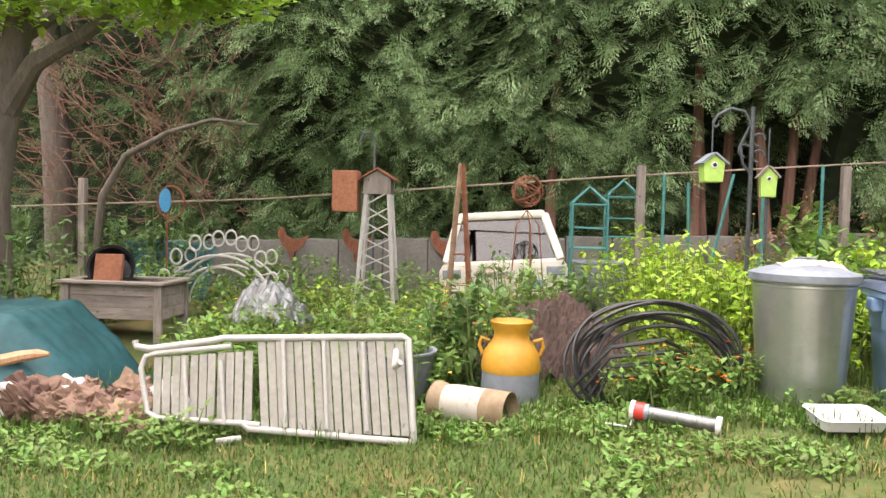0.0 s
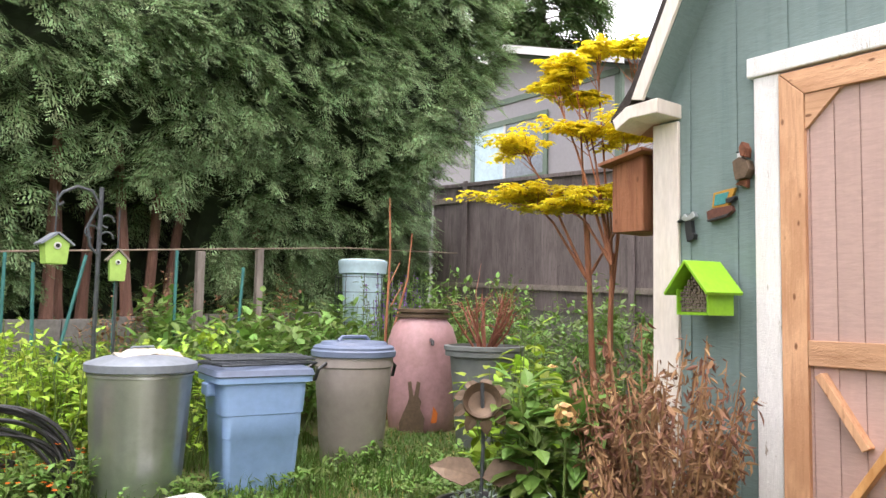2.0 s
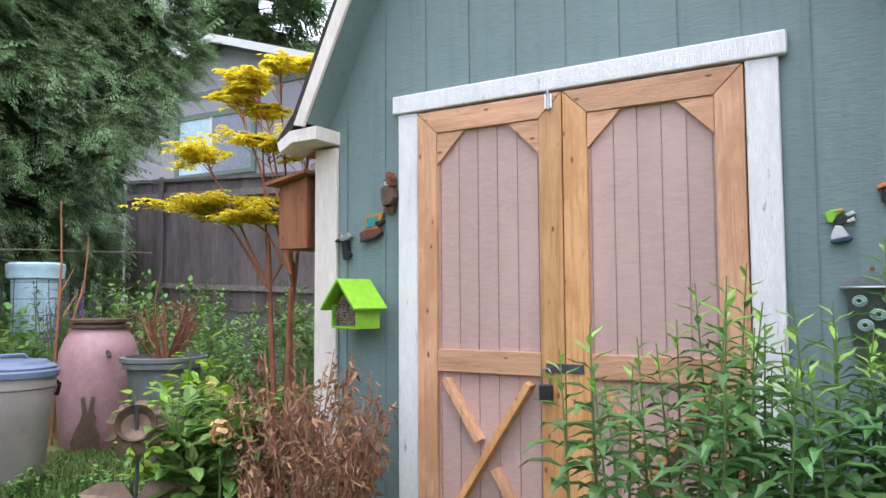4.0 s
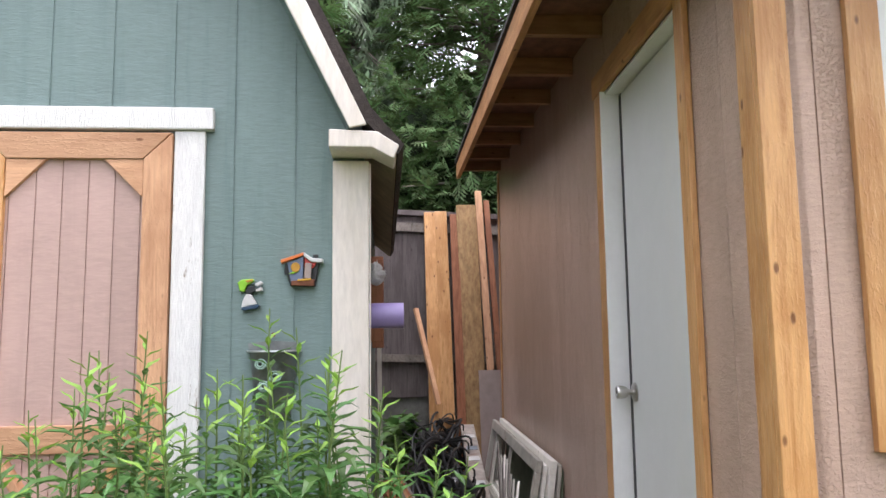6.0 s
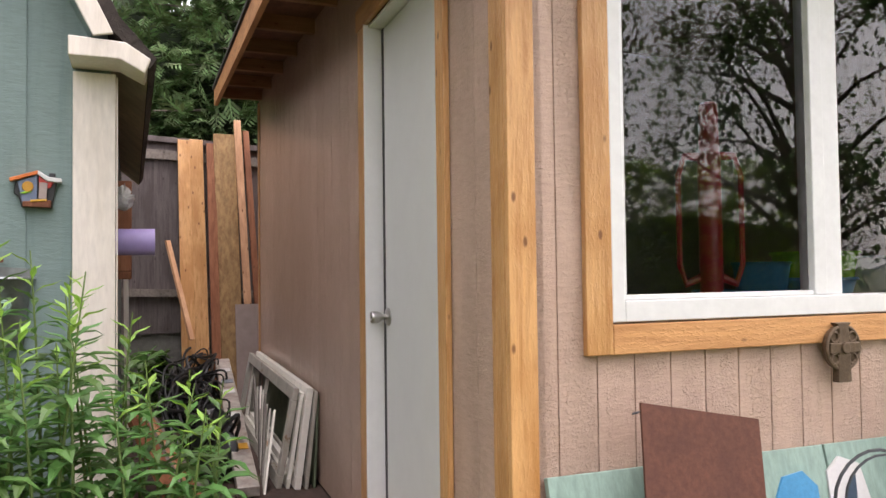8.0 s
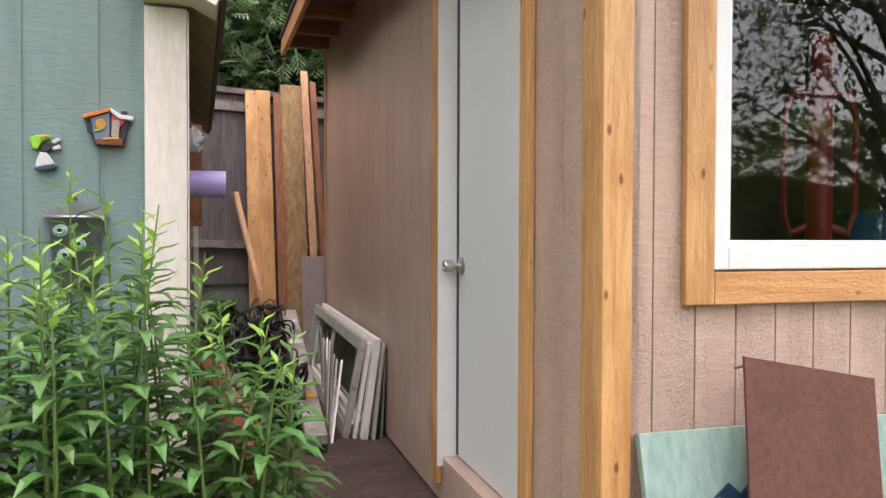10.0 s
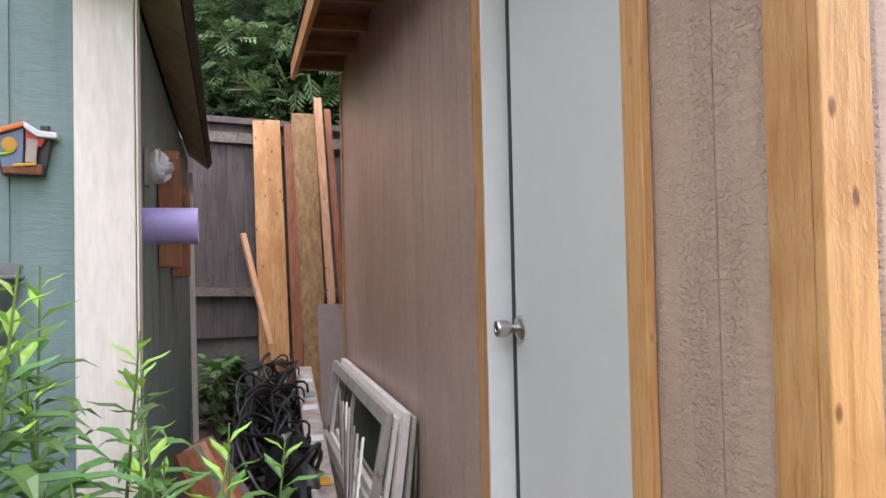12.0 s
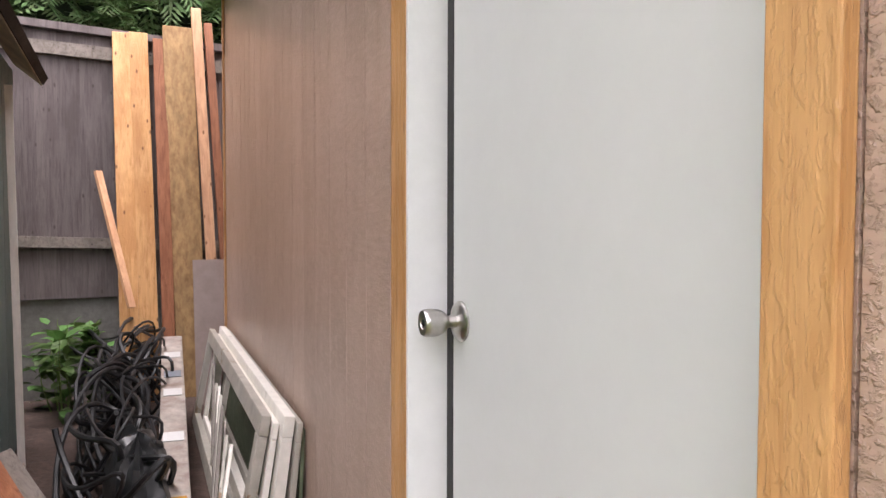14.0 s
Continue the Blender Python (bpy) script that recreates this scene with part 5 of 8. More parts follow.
x, y = 4.05, 5.12
gz = ground_z(x, y)
pl = thing("grey_tub_planter", "grey plastic tub planted with a bare reddish shrub", "planter", pose(x, y, gz))
b = Build()
b.lathe([(0.2, 0), (0.21, 0.02), (0.27, 0.7), (0.31, 0.71), (0.31, 0.745), (0.3, 0.75), (0.32, 0.755), (0.32, 0.785), (0.285, 0.79), (0.28, 0.74)], 48)
part("tub", b, "planter", pl, smooth=True)
b = Build()
b.lathe([(0.0, 0.765), (0.28, 0.745)], 32)
part("soil", b, "soil", pl)
rng = random.Random(44)
b = Build()
for k in range(16):
    a = rng.uniform(0, 6.28)
    r1 = rng.uniform(0.02, 0.1)
    p = Vector((math.cos(a) * r1, math.sin(a) * r1, 0.74))
    q = p + Vector((math.cos(a) * rng.uniform(0.05, 0.3), math.sin(a) * rng.uniform(0.05, 0.3), rng.uniform(0.25, 0.5)))
    b.tube([p, p.lerp(q, 0.5) + wild(rng) * 0.03, q], [0.012, 0.009, 0.005], 5)
    for j in range(7):
        s = p.lerp(q, rng.uniform(0.4, 1))
        e = s + wild(rng, 0.4) * rng.uniform(0.08, 0.2)
        b.tube([s, s.lerp(e, 0.5) + wild(rng) * 0.015, e], [0.004, 0.003, 0.0015], 4)
part("bare_shrub", b, "red_stem", pl, "bare twiggy reddish shrub")

x, y = 5.1, 8.45
gz = ground_z(x, y)
bt = thing("pale_blue_tub", "tall pale blue plastic tub in a wire cage", "tub", pose(x, y, gz))
b = Build()
b.lathe([(0.2, 0), (0.22, 0.5), (0.235, 0.9), (0.25, 1.2), (0.29, 1.21), (0.295, 1.3), (0.3, 1.31), (0.3, 1.36), (0.26, 1.38), (0, 1.38)], 40)
part("body", b, "pale_blue", bt, smooth=True)
b = Build()
for z in (0.45, 0.62, 0.8, 0.98, 1.16):
    b.tube([(0.33 * math.cos(k * 0.3927), 0.33 * math.sin(k * 0.3927), z) for k in range(16)], 0.005, 4, closed=True)
for k in range(9):
    a = k * 0.698
    b.tube([(0.33 * math.cos(a), 0.33 * math.sin(a), 0), (0.33 * math.cos(a), 0.33 * math.sin(a), 1.2)], 0.005, 4)
part("wire_cage", b, "iron", bt, "dark wire cage")

# ---- things lying about the lawn ----
tr = thing("white_tray", "white foam tray lying on the grass", "tray", pose(1.38, 4.42, ground_z(1.38, 4.42) + 0.05, 8, 0, 8))
b = Build()
b.add(*stacked([(0.15, 0.09, 0.03, 0), (0.165, 0.105, 0.035, 0.055), (0.175, 0.115, 0.04, 0.06), (0.16, 0.1, 0.035, 0.058), (0.145, 0.085, 0.03, 0.01)]))
part("tray", b, "white_paint", tr, smooth=True)

fd = thing("tube_feeder", "grey tube bird feeder with red end lying on earth", "bird feeder", pose(0.55, 4.38, ground_z(0.55, 4.38) + 0.08, 0, 3, -22))
RX = pose(0, 0, 0, 0, 90, 0)
b = Build()
b.lathe([(0.0, -0.12), (0.034, -0.12), (0.034, 0.2), (0.0, 0.2)], 20, RX)
part("tube", b, "galv_old", fd, smooth=True)
for z0, z1, r, mt in ((-0.19, -0.14, 0.045, "red"), (-0.21, -0.19, 0.05, "white_paint"), (-0.14, -0.12, 0.044, "galv_dull"), (0.2, 0.225, 0.046, "white_paint")):
    b = Build()
    b.lathe([(0.0, z0), (r, z0), (r, z1), (0.0, z1)], 20, RX)
    part("end_cap", b, mt, fd, smooth=True)
for px in (-0.2, 0.2):
    b = Build()
    b.tube([(px, 0.0, -0.03), (px, -0.05, -0.075), (px - 0.12, -0.06, -0.078)], 0.005, 6)
    part("perch", b, "white_paint", fd)

jug = thing("yellow_milk_churn", "mustard-painted milk churn with a bare rusty lower half", "milk churn", pose(-0.25, 5.15, ground_z(-0.25, 5.15)) @ Matrix.Scale(1.1, 4))
b = Build()
b.lathe([(0.15, 0), (0.158, 0.01), (0.158, 0.2), (0.158, 0.205)], 40)
part("lower_body", b, "galv_dull", jug, "bare scuffed metal lower half", smooth=True)
b = Build()
b.lathe([(0.16, 0.2), (0.163, 0.215), (0.16, 0.25), (0.15, 0.3), (0.125, 0.345), (0.1, 0.37), (0.095, 0.4), (0.098, 0.42), (0.112, 0.45), (0.118, 0.47), (0.112, 0.475), (0.09, 0.44), (0.0, 0.43)], 40)
part("upper_body", b, "yellow", jug, "mustard-painted shoulder and neck", smooth=True)
for s in (-1, 1):
    b = Build()
    b.tube([(s * 0.12, 0, 0.36), (s * 0.165, 0, 0.375), (s * 0.175, 0, 0.33), (s * 0.155, 0, 0.285)], 0.011, 8)
    part("handle", b, "yellow", jug)

lc = thing("white_milk_churn", "dirty white milk churn lying on its side in grass", "milk churn", pose(-0.47, 4.78, ground_z(-0.47, 4.78) + 0.1, 0, 0, -24))
for prof, mt, n in (([(0.095, -0.24), (0.118, -0.22), (0.11, -0.17), (0.09, -0.14)], "tan_churn", "base_ring"), ([(0.0, -0.16), (0.1, -0.15), (0.108, -0.1), (0.108, 0.08), (0.1, 0.1)], "dirty_white", "body"), ([(0.108, 0.09), (0.11, 0.1), (0.108, 0.22), (0.112, 0.24), (0.105, 0.24), (0.1, 0.12), (0.0, 0.11)], "tan_churn", "mouth")):
    b = Build()
    b.lathe(prof, 36, RX)
    part(n, b, mt, lc, smooth=True)

wt = thing("washtub", "grey galvanised washtub among weeds", "washtub", pose(-0.98, 5.4, ground_z(-0.98, 5.4)))
b = Build()
b.lathe([(0.19, 0), (0.2, 0.02), (0.24, 0.32), (0.26, 0.33), (0.26, 0.345), (0.235, 0.345), (0.19, 0.04), (0, 0.03)], 40)
part("tub", b, "galv_dull", wt, smooth=True)

# lounger lying on its side
lg = thing("lounger", "weathered white metal lounger with vinyl straps, lying on its side", "lounger", pose(0, 0, 0))
ly = 4.42


def lp(x, z):
    return (x, ly + 0.22 * (z + 0.13), z)


zb, zt = -0.115, 0.4
for pts, r in (([(-0.745, zb + 0.0), (-0.8, zt), (-0.83, zt + 0.012), (-1.8, zt - 0.03), (-1.86, zt - 0.045), (-2.2, zt - 0.1), (-2.28, zt - 0.09), (-2.29, zt - 0.06)], 0.019), ([(-0.75, zb), (-1.62, zb + 0.03), (-1.66, zb + 0.06)], 0.019), ([(-1.56, zb + 0.05), (-1.64, zb + 0.055), (-2.12, zb + 0.06), (-2.18, zb + 0.09), (-2.24, zt - 0.2), (-2.22, zt - 0.14), (-2.16, zt - 0.12), (-1.75, zt - 0.07)], 0.016)):
    b = Build()
    b.tube([lp(*p) for p in pts], r, 10)
    part("frame_tube", b, "white_metal", lg, smooth=True)
for k, (x0, x1) in enumerate(((-0.72, -0.86), (-1.66, -1.6))):
    b = Build()
    p0, p1 = lp(x0, zb - 0.02), lp(x1, zt - 0.06)
    b.tube([p1, (p1[0] + 0.02, p1[1] - 0.18, p1[2] - 0.05), (p1[0] + 0.05, p1[1] - 0.2, p1[2] - 0.02)] if k == 0 else [p0, (p0[0] - 0.1, p0[1] - 0.08, p0[2])], 0.017, 8)
    part("leg", b, "white_metal", lg, smooth=True)
x0 = -0.79
k = 0
while x0 > -2.15:
    wdt = 0.041
    top = zt - 0.012 if x0 > -1.6 else zt - 0.09 - 0.1 * (-1.6 - x0)
    bot = zb + 0.03 if x0 > -1.6 else zb + 0.07
    if not -1.63 < x0 < -1.57:
        b = Build()
        dz = 0.006 * math.sin(k * 2.3)
        xa, xb_ = x0 - wdt / 2, x0 + wdt / 2
        lean = 0.06 * (1 if x0 > -1.6 else 0.4)
        vs = [lp(xa, bot), lp(xb_, bot), lp(xb_ - lean, top), lp(xa - lean, top)]
        vs = [Vector(v) + Vector((0, dz, 0)) for v in vs]
        b.add(vs + [v + Vector((0, 0.012, 0)) for v in vs], [(0, 1, 2, 3), (7, 6, 5, 4), (0, 4, 5, 1), (1, 5, 6, 2), (2, 6, 7, 3), (3, 7, 4, 0)])
        part("strap", b, "white_vinyl_straps", lg)
    x0 -= 0.0495
    k += 1
for xx in (-0.99, -1.2, -1.42, -1.75, -1.95):
    b = Build()
    b.tube([Vector(lp(xx, zb + 0.05)) + Vector((0, -0.014, 0)), Vector(lp(xx - 0.05, (zt if xx > -1.6 else zt - 0.12) - 0.02)) + Vector((0, -0.014, 0))], 0.012, 8)
    part("cross_bar", b, "white_metal", lg)

# coil of black irrigation pipe
hz = thing("pipe_coil", "loose coil of black irrigation pipe among weeds", "hose", pose(0.61, 5.05, ground_z(0.61, 5.05) + 0.27, 0, 0, 0))
rng = random.Random(9)
for k in range(9):
    b = Build()
    rx, rz = rng.uniform(0.4, 0.52), rng.uniform(0.27, 0.37)
    cx, cz, tl = rng.uniform(-0.05, 0.05), rng.uniform(-0.06, 0.04) - 0.4 + rz, rng.uniform(0.1, 0.6)
    pts = []
    for j in range(40):
        a = j * 2 * math.pi / 40
        pts.append((cx + rx * math.cos(a), tl * rz * math.sin(a) * 0.6 + 0.03 * math.sin(3 * a + k), cz + rz * math.sin(a) + 0.02 * math.sin(2 * a + k * 1.7)))
    b.tube(pts, 0.0115, 7, closed=True)
    part("loop", b, "black_plastic", hz, smooth=True)
for k in range(4):
    b = Build()
    b.tube([(-0.5 + 0.04 * k, -0.05, -0.2 - 0.04 * k), (-0.3, -0.12 + 0.03 * k, 0.05 - 0.06 * k), (0.0, -0.1, 0.1 - 0.07 * k), (0.2, 0.1, 0.0)], 0.013, 7)
    part("loop", b, "black_plastic", hz, smooth=True)

sh = thing("soil_heap", "heap of dark crumbly garden soil", "soil heap", pose(0.1, 6.4, ground_z(0.1, 6.4) - 0.02))
b = Build()
b.sheet(80, 80, lambda i, j: ((i - 0.5) * 1.25, (j - 0.5) * 1.5, 0.46 * max(0, 1 - ((i - 0.5) ** 2 + (j - 0.5) ** 2) * 4.4) + 0.16 * noise.noise((i * 8, j * 8, 2)) + 0.09 * abs(noise.noise((i * 22, j * 22, 5))) + 0.05 * noise.noise((i * 60, j * 60, 7)) - 0.03))
part("soil", b, "soil", sh)

# ---- far end of the garden ----
TY = 8.75
tk = thing("old_truck", "old dirty cream hatchback rear end standing in weeds", "vehicle", pose(-0.29, TY, 0.18, 0, -4, 0))
lo = [(-0.7, 0.0), (0.68, 0.0), (0.69, 0.32), (0.64, 0.42), (-0.64, 0.42), (-0.7, 0.32)]
b = Build()
b.prism(lo, 1, 0.0, 1.6)
part("lower_body", b, "truck_white", tk, bevel=0.03)
for s in (-1, 1):
    b = Build()
    b.beam((s * 0.62, 0.02, 0.4), (s * 0.47, 0.22, 0.9), 0.09, 0.1, up=(0, 1, 0))
    part("pillar", b, "truck_white", tk, bevel=0.02)
    b = Build()
    b.box((s * 0.56 - 0.1, -0.02, 0.24), (s * 0.56 + 0.1, 0.005, 0.34))
    part("tail_lamp", b, "galv_dull", tk, "dull weathered tail lamp", bevel=0.01)
    b = Build()
    b.add([(s * 0.66, 0.1, 0.42), (s * 0.66, 1.5, 0.42), (s * 0.5, 1.4, 0.86), (s * 0.5, 0.28, 0.86), (s * 0.64, 0.1, 0.42), (s * 0.64, 1.5, 0.42), (s * 0.48, 1.4, 0.86), (s * 0.48, 0.28, 0.86)], [(0, 1, 2, 3), (7, 6, 5, 4), (0, 4, 5, 1), (1, 5, 6, 2), (2, 6, 7, 3), (3, 7, 4, 0)])
    part("side_window", b, "dark_pane", tk)
b = Build()
b.prism([(-0.5, 0.86), (0.5, 0.86), (0.47, 0.95), (-0.47, 0.95)], 1, 0.16, 1.5)
part("roof_panel", b, "truck_white", tk, bevel=0.03)
b = Build()
b.add([(-0.6, 0.03, 0.42), (0.6, 0.03, 0.42), (0.47, 0.2, 0.87), (-0.47, 0.2, 0.87), (-0.6, 0.045, 0.42), (0.6, 0.045, 0.42), (0.47, 0.215, 0.87), (-0.47, 0.215, 0.87)], [(0, 1, 2, 3), (7, 6, 5, 4), (0, 4, 5, 1), (1, 5, 6, 2), (2, 6, 7, 3), (3, 7, 4, 0)])
part("rear_window", b, "dark_pane", tk, "rear window with a pale cover inside")
b = Build()
b.add([(-0.6, 0.12, 0.4), (0.6, 0.12, 0.4), (0.52, 0.3, 0.62), (-0.5, 0.3, 0.58), (-0.6, 0.9, 0.4), (0.6, 0.9, 0.4)], [(0, 1, 2, 3), (3, 2, 5, 4)])
part("pale_cover", b, "junk_white", tk)
for pts, mt in (((0.2, 0.12, 0.42, 0.2), "blue_bin"), ((-0.3, 0.25, 0.05, 0.3), "white_metal"), ((-0.62, 0.08, -0.2, 0.11), "galv_dull")):
    b = Build()
    b.box((pts[0], -0.014, pts[1]), (pts[2], -0.001, pts[3]))
    part("tail_plate", b, mt, tk, bevel=0.004)

rw = thing("garden_kerb", "low grey concrete block wall behind the beds", "low wall", pose(0, 0, 0))
b = Build()
for k in range(18):
    b = Build()
    x0 = -4.3 + k * 0.52
    b.box((x0, 9.2, 0.1), (x0 + 0.512, 9.36, 0.7 + 0.035 * k * 0.52 + 0.01 * (k % 2)))
    part("block", b, "concrete", rw, bevel=0.012)

# wooden raised planter
rp = thing("raised_planter", "grey weathered wooden raised planter on legs", "planter", pose(-3.6, 6.95, ground_z(-3.6, 6.95)) @ Matrix.Scale(0.95, 4))
for k in range(3):
    for yy_ in (-0.24, 0.24):
        b = Build()
        b.box((-0.44, yy_ - 0.012, 0.2 + 0.105 * k), (0.44, yy_ + 0.012, 0.302 + 0.105 * k))
        part("plank", b, "old_wood_x", rp, bevel=0.004)
    for xx in (-0.432, 0.432):
        b = Build()
        b.box((xx - 0.012, -0.226, 0.2 + 0.105 * k), (xx + 0.012, 0.226, 0.302 + 0.105 * k))
        part("plank", b, "old_wood_x", rp, bevel=0.004)
for sx in (-1, 1):
    for sy in (-1, 1):
        b = Build()
        b.box((sx * 0.43 - 0.035, sy * 0.27 - 0.02, 0.0), (sx * 0.43 + 0.035, sy * 0.27 + 0.02, 0.515))
        part("leg", b, "old_wood", rp, bevel=0.004)
for a, c in (((-0.5, -0.32, 0.516), (0.5, -0.22, 0.54)), ((-0.5, 0.22, 0.516), (0.5, 0.32, 0.54)), ((-0.5, -0.218, 0.516), (-0.4, 0.218, 0.54)), ((0.4, -0.218, 0.516), (0.5, 0.218, 0.54))):
    b = Build()
    b.box(a, c)
    part("rim_board", b, "old_wood_x", rp, bevel=0.004)
b = Build()
b.box((-0.42, -0.225, 0.22), (0.42, 0.225, 0.49))
part("soil", b, "soil", rp)
br = thing("terracotta_slab", "worn red terracotta tile leaning in the planter", "tile", pose(-3.75, 6.9, ground_z(-3.6, 6.95) + 0.46, -12, 0, 5))
b = Build()
b.box((-0.12, -0.025, 0), (0.12, 0.025, 0.27))
part("tile", b, "brick", br, bevel=0.008)
bp = thing("black_tub", "black rubber tub tipped on its side in the planter", "tub", pose(-3.8, 7.08, ground_z(-3.6, 6.95) + 0.58, 75, 0, 20))
b = Build()
b.lathe([(0.15, -0.12), (0.19, 0.1), (0.205, 0.11), (0.2, 0.12), (0.175, 0.1), (0.14, -0.1), (0, -0.1)], 32)
part("tub", b, "black_plastic", bp, smooth=True)

# white scrollwork cradle trellis
tv = thing("scroll_trellis", "white metal arched trellis with scroll tops", "trellis", pose(-3.12, 8.0, ground_z(-3.12, 8.0) + 0.02) @ Matrix.Diagonal((0.78, 0.78, 0.99, 1)))
for j, yy_ in enumerate((-0.22, 0.22)):
    for rr in (0.72, 0.56):
        b = Build()
        b.tube([(rr * math.cos(a) * 1.0, yy_, 0.05 + rr * 0.72 * math.sin(a)) for a in [math.pi * k / 18 for k in range(19)]], 0.014, 7)
        part("arch", b, "white_metal", tv, smooth=True)
    for k in range(7):
        a = math.pi * (0.1 + 0.8 * k / 6)
        cx, cz = 0.74 * math.cos(a), 0.1 + 0.72 * 0.8 * math.sin(a)
        b = Build()
        b.tube([(cx + 0.075 * math.cos(t), yy_, cz + 0.06 + 0.075 * math.sin(t)) for t in [2 * math.pi * i / 14 for i in range(14)]], 0.012, 6, closed=True)
        part("scroll", b, "white_metal", tv, smooth=True)
for k in range(7):
    a = math.pi * (0.08 + 0.84 * k / 6)
    b = Build()
    b.tube([(0.72 * math.cos(a), -0.22, 0.05 + 0.52 * math.sin(a)), (0.72 * math.cos(a), 0.22, 0.05 + 0.52 * math.sin(a))], 0.01, 6)
    part("cross_bar", b, "white_metal", tv)

# white lattice tower with a bird box
tw = thing("lattice_tower", "white painted lattice garden tower with a bird box on top", "garden tower", pose(-1.62, 8.35, ground_z(-1.6, 8.35)))
for sx in (-1, 1):
    for sy in (-1, 1):
        b = Build()
        b.beam((sx * 0.2, sy * 0.16, 0), (sx * 0.12, sy * 0.1, 1.2), 0.03, 0.03)
        part("post", b, "white_metal", tw)
for k in range(7):
    z = 0.12 + 0.16 * k
    w_ = 0.2 - 0.08 * z / 1.2
    for s in (-1, 1):
        b = Build()
        b.beam((-w_, -w_ * 0.8 - 0.005, z), (w_, -w_ * 0.8 - 0.005, z + 0.15 * s * (1 if k % 2 else -1)), 0.012, 0.022, up=(0, 1, 0))
        part("lattice_slat", b, "white_metal", tw)
b = Build()
b.prism([(-0.14, 1.2), (0.14, 1.2), (0.14, 1.36), (0, 1.44), (-0.14, 1.36)], 1, -0.12, 0.12)
box_ = part("bird_box", b, "old_wood", tw, "small weathered bird box")
for s in (-1, 1):
    b = Build()
    b.beam((0, 0, 1.46), (s * 0.2, 0, 1.34), 0.3, 0.016, up=(0, 0, 1))
    part("roof_board", b, "rust", box_)
rb = thing("red_bird_feeder", "rusty red hanging feeder box on an iron hook", "bird feeder", pose(-1.95, 8.3, ground_z(-1.9, 8.3)))
b = Build()
b.tube([(0.28, 0.05, 0), (0.28, 0.05, 1.75), (0.24, 0.05, 1.84), (0.16, 0.05, 1.84), (0.12, 0.05, 1.74)], 0.012, 6)
part("hook", b, "iron", rb)
b = Build()
b.box((-0.13, -0.1, 1.02), (0.13, 0.1, 1.44))
part("box", b, "brick", rb, bevel=0.01)
for hx in (-2.75, -2.0, -0.98):
    hen = thing("metal_hen", "rusty cut-out metal hen on the low wall", "ornament", pose(hx, 9.12, 0.62 + 0.03 * hx * 0.1))
    b = Build()
    b.prism([(-0.02, -0.1), (0.02, -0.1), (0.03, 0), (0.12, 0.05), (0.2, 0.2), (0.12, 0.16), (0.04, 0.14), (-0.06, 0.18), (-0.1, 0.28), (-0.15, 0.27), (-0.17, 0.2), (-0.12, 0.08), (-0.03, 0)], 1, -0.006, 0.006)
    part("cutout", b, "rust", hen)
ob_ = thing("rusty_obelisk", "tall rusty metal garden obelisk", "obelisk", pose(-0.75, 8.1, ground_z(-0.75, 8.1)))
for k in range(4):
    a = math.pi / 4 + k * math.pi / 2
    b = Build()
    b.beam((0.17 * math.cos(a), 0.17 * math.sin(a), 0), (0.012 * math.cos(a), 0.012 * math.sin(a), 1.5), 0.055, 0.012, up=(-math.sin(a), math.cos(a), 0))
    part("leg", b, "rust" if k % 2 else "junk", ob_)
for z in (0.3, 0.6, 0.9, 1.2):
    r = 0.17 * (1 - z / 1.55)
    b = Build()
    b.tube([(r * math.cos(math.pi / 4 + k * math.pi / 2), r * math.sin(math.pi / 4 + k * math.pi / 2), z) for k in range(4)], 0.006, 5, closed=True)
    part("ring", b, "rust", ob_)
vb = thing("twig_ball", "rust-brown wire ball on a tripod cage", "ornament", pose(-0.1, 8.0, ground_z(-0.1, 8.0)))
b = Build()
rng = random.Random(3)
for k in range(9):
    ax = wild(rng).normalized()
    sd = ax.orthogonal().normalized()
    up_ = ax.cross(sd)
    b.tube([Vector((0, 0, 1.18)) + (sd * math.cos(t) + up_ * math.sin(t)) * 0.15 + ax * 0.02 * math.sin(k) for t in [2 * math.pi * i / 18 for i in range(18)]], 0.006, 4, closed=True)
part("ball", b, "rust", vb)
for k in range(5):
    a = k * 1.257
    b = Build()
    b.tube([(0, 0, 1.0), (0.12 * math.cos(a), 0.12 * math.sin(a), 0.85), (0.2 * math.cos(a), 0.2 * math.sin(a), 0)], 0.006, 5)
    part("leg", b, "rust", vb)
for ox, oy in ((0.52, 8.2), (0.95, 8.9)):
    te = thing("teal_plant_cage", "teal metal plant cage with a pointed top", "plant support", pose(ox, oy, ground_z(ox, oy)))
    for sx in (-1, 1):
        for sy in (-1, 1):
            b = Build()
            b.tube([(sx * 0.17, sy * 0.12, 0), (sx * 0.17, sy * 0.12, 1.0), (0, 0, 1.16)], 0.012, 6)
            part("rod", b, "teal_post", te)
    for z in (0.55, 0.75, 0.98):
        b = Build()
        b.tube([(-0.17, -0.12, z), (0.17, -0.12, z), (0.17, 0.12, z), (-0.17, 0.12, z)], 0.01, 5, closed=True)
        part("ring", b, "teal_post", te)
tub2 = thing("grey_oval_tub", "dull grey oval metal tub by the plant cage", "tub", pose(0.62, 8.0, ground_z(0.6, 8.0)))
b = Build()
b.lathe([(0.2, 0), (0.25, 0.42), (0.27, 0.43), (0.27, 0.45), (0.23, 0.44), (0, 0.4)], 32)
part("tub", b, "galv_dull", tub2, smooth=True)
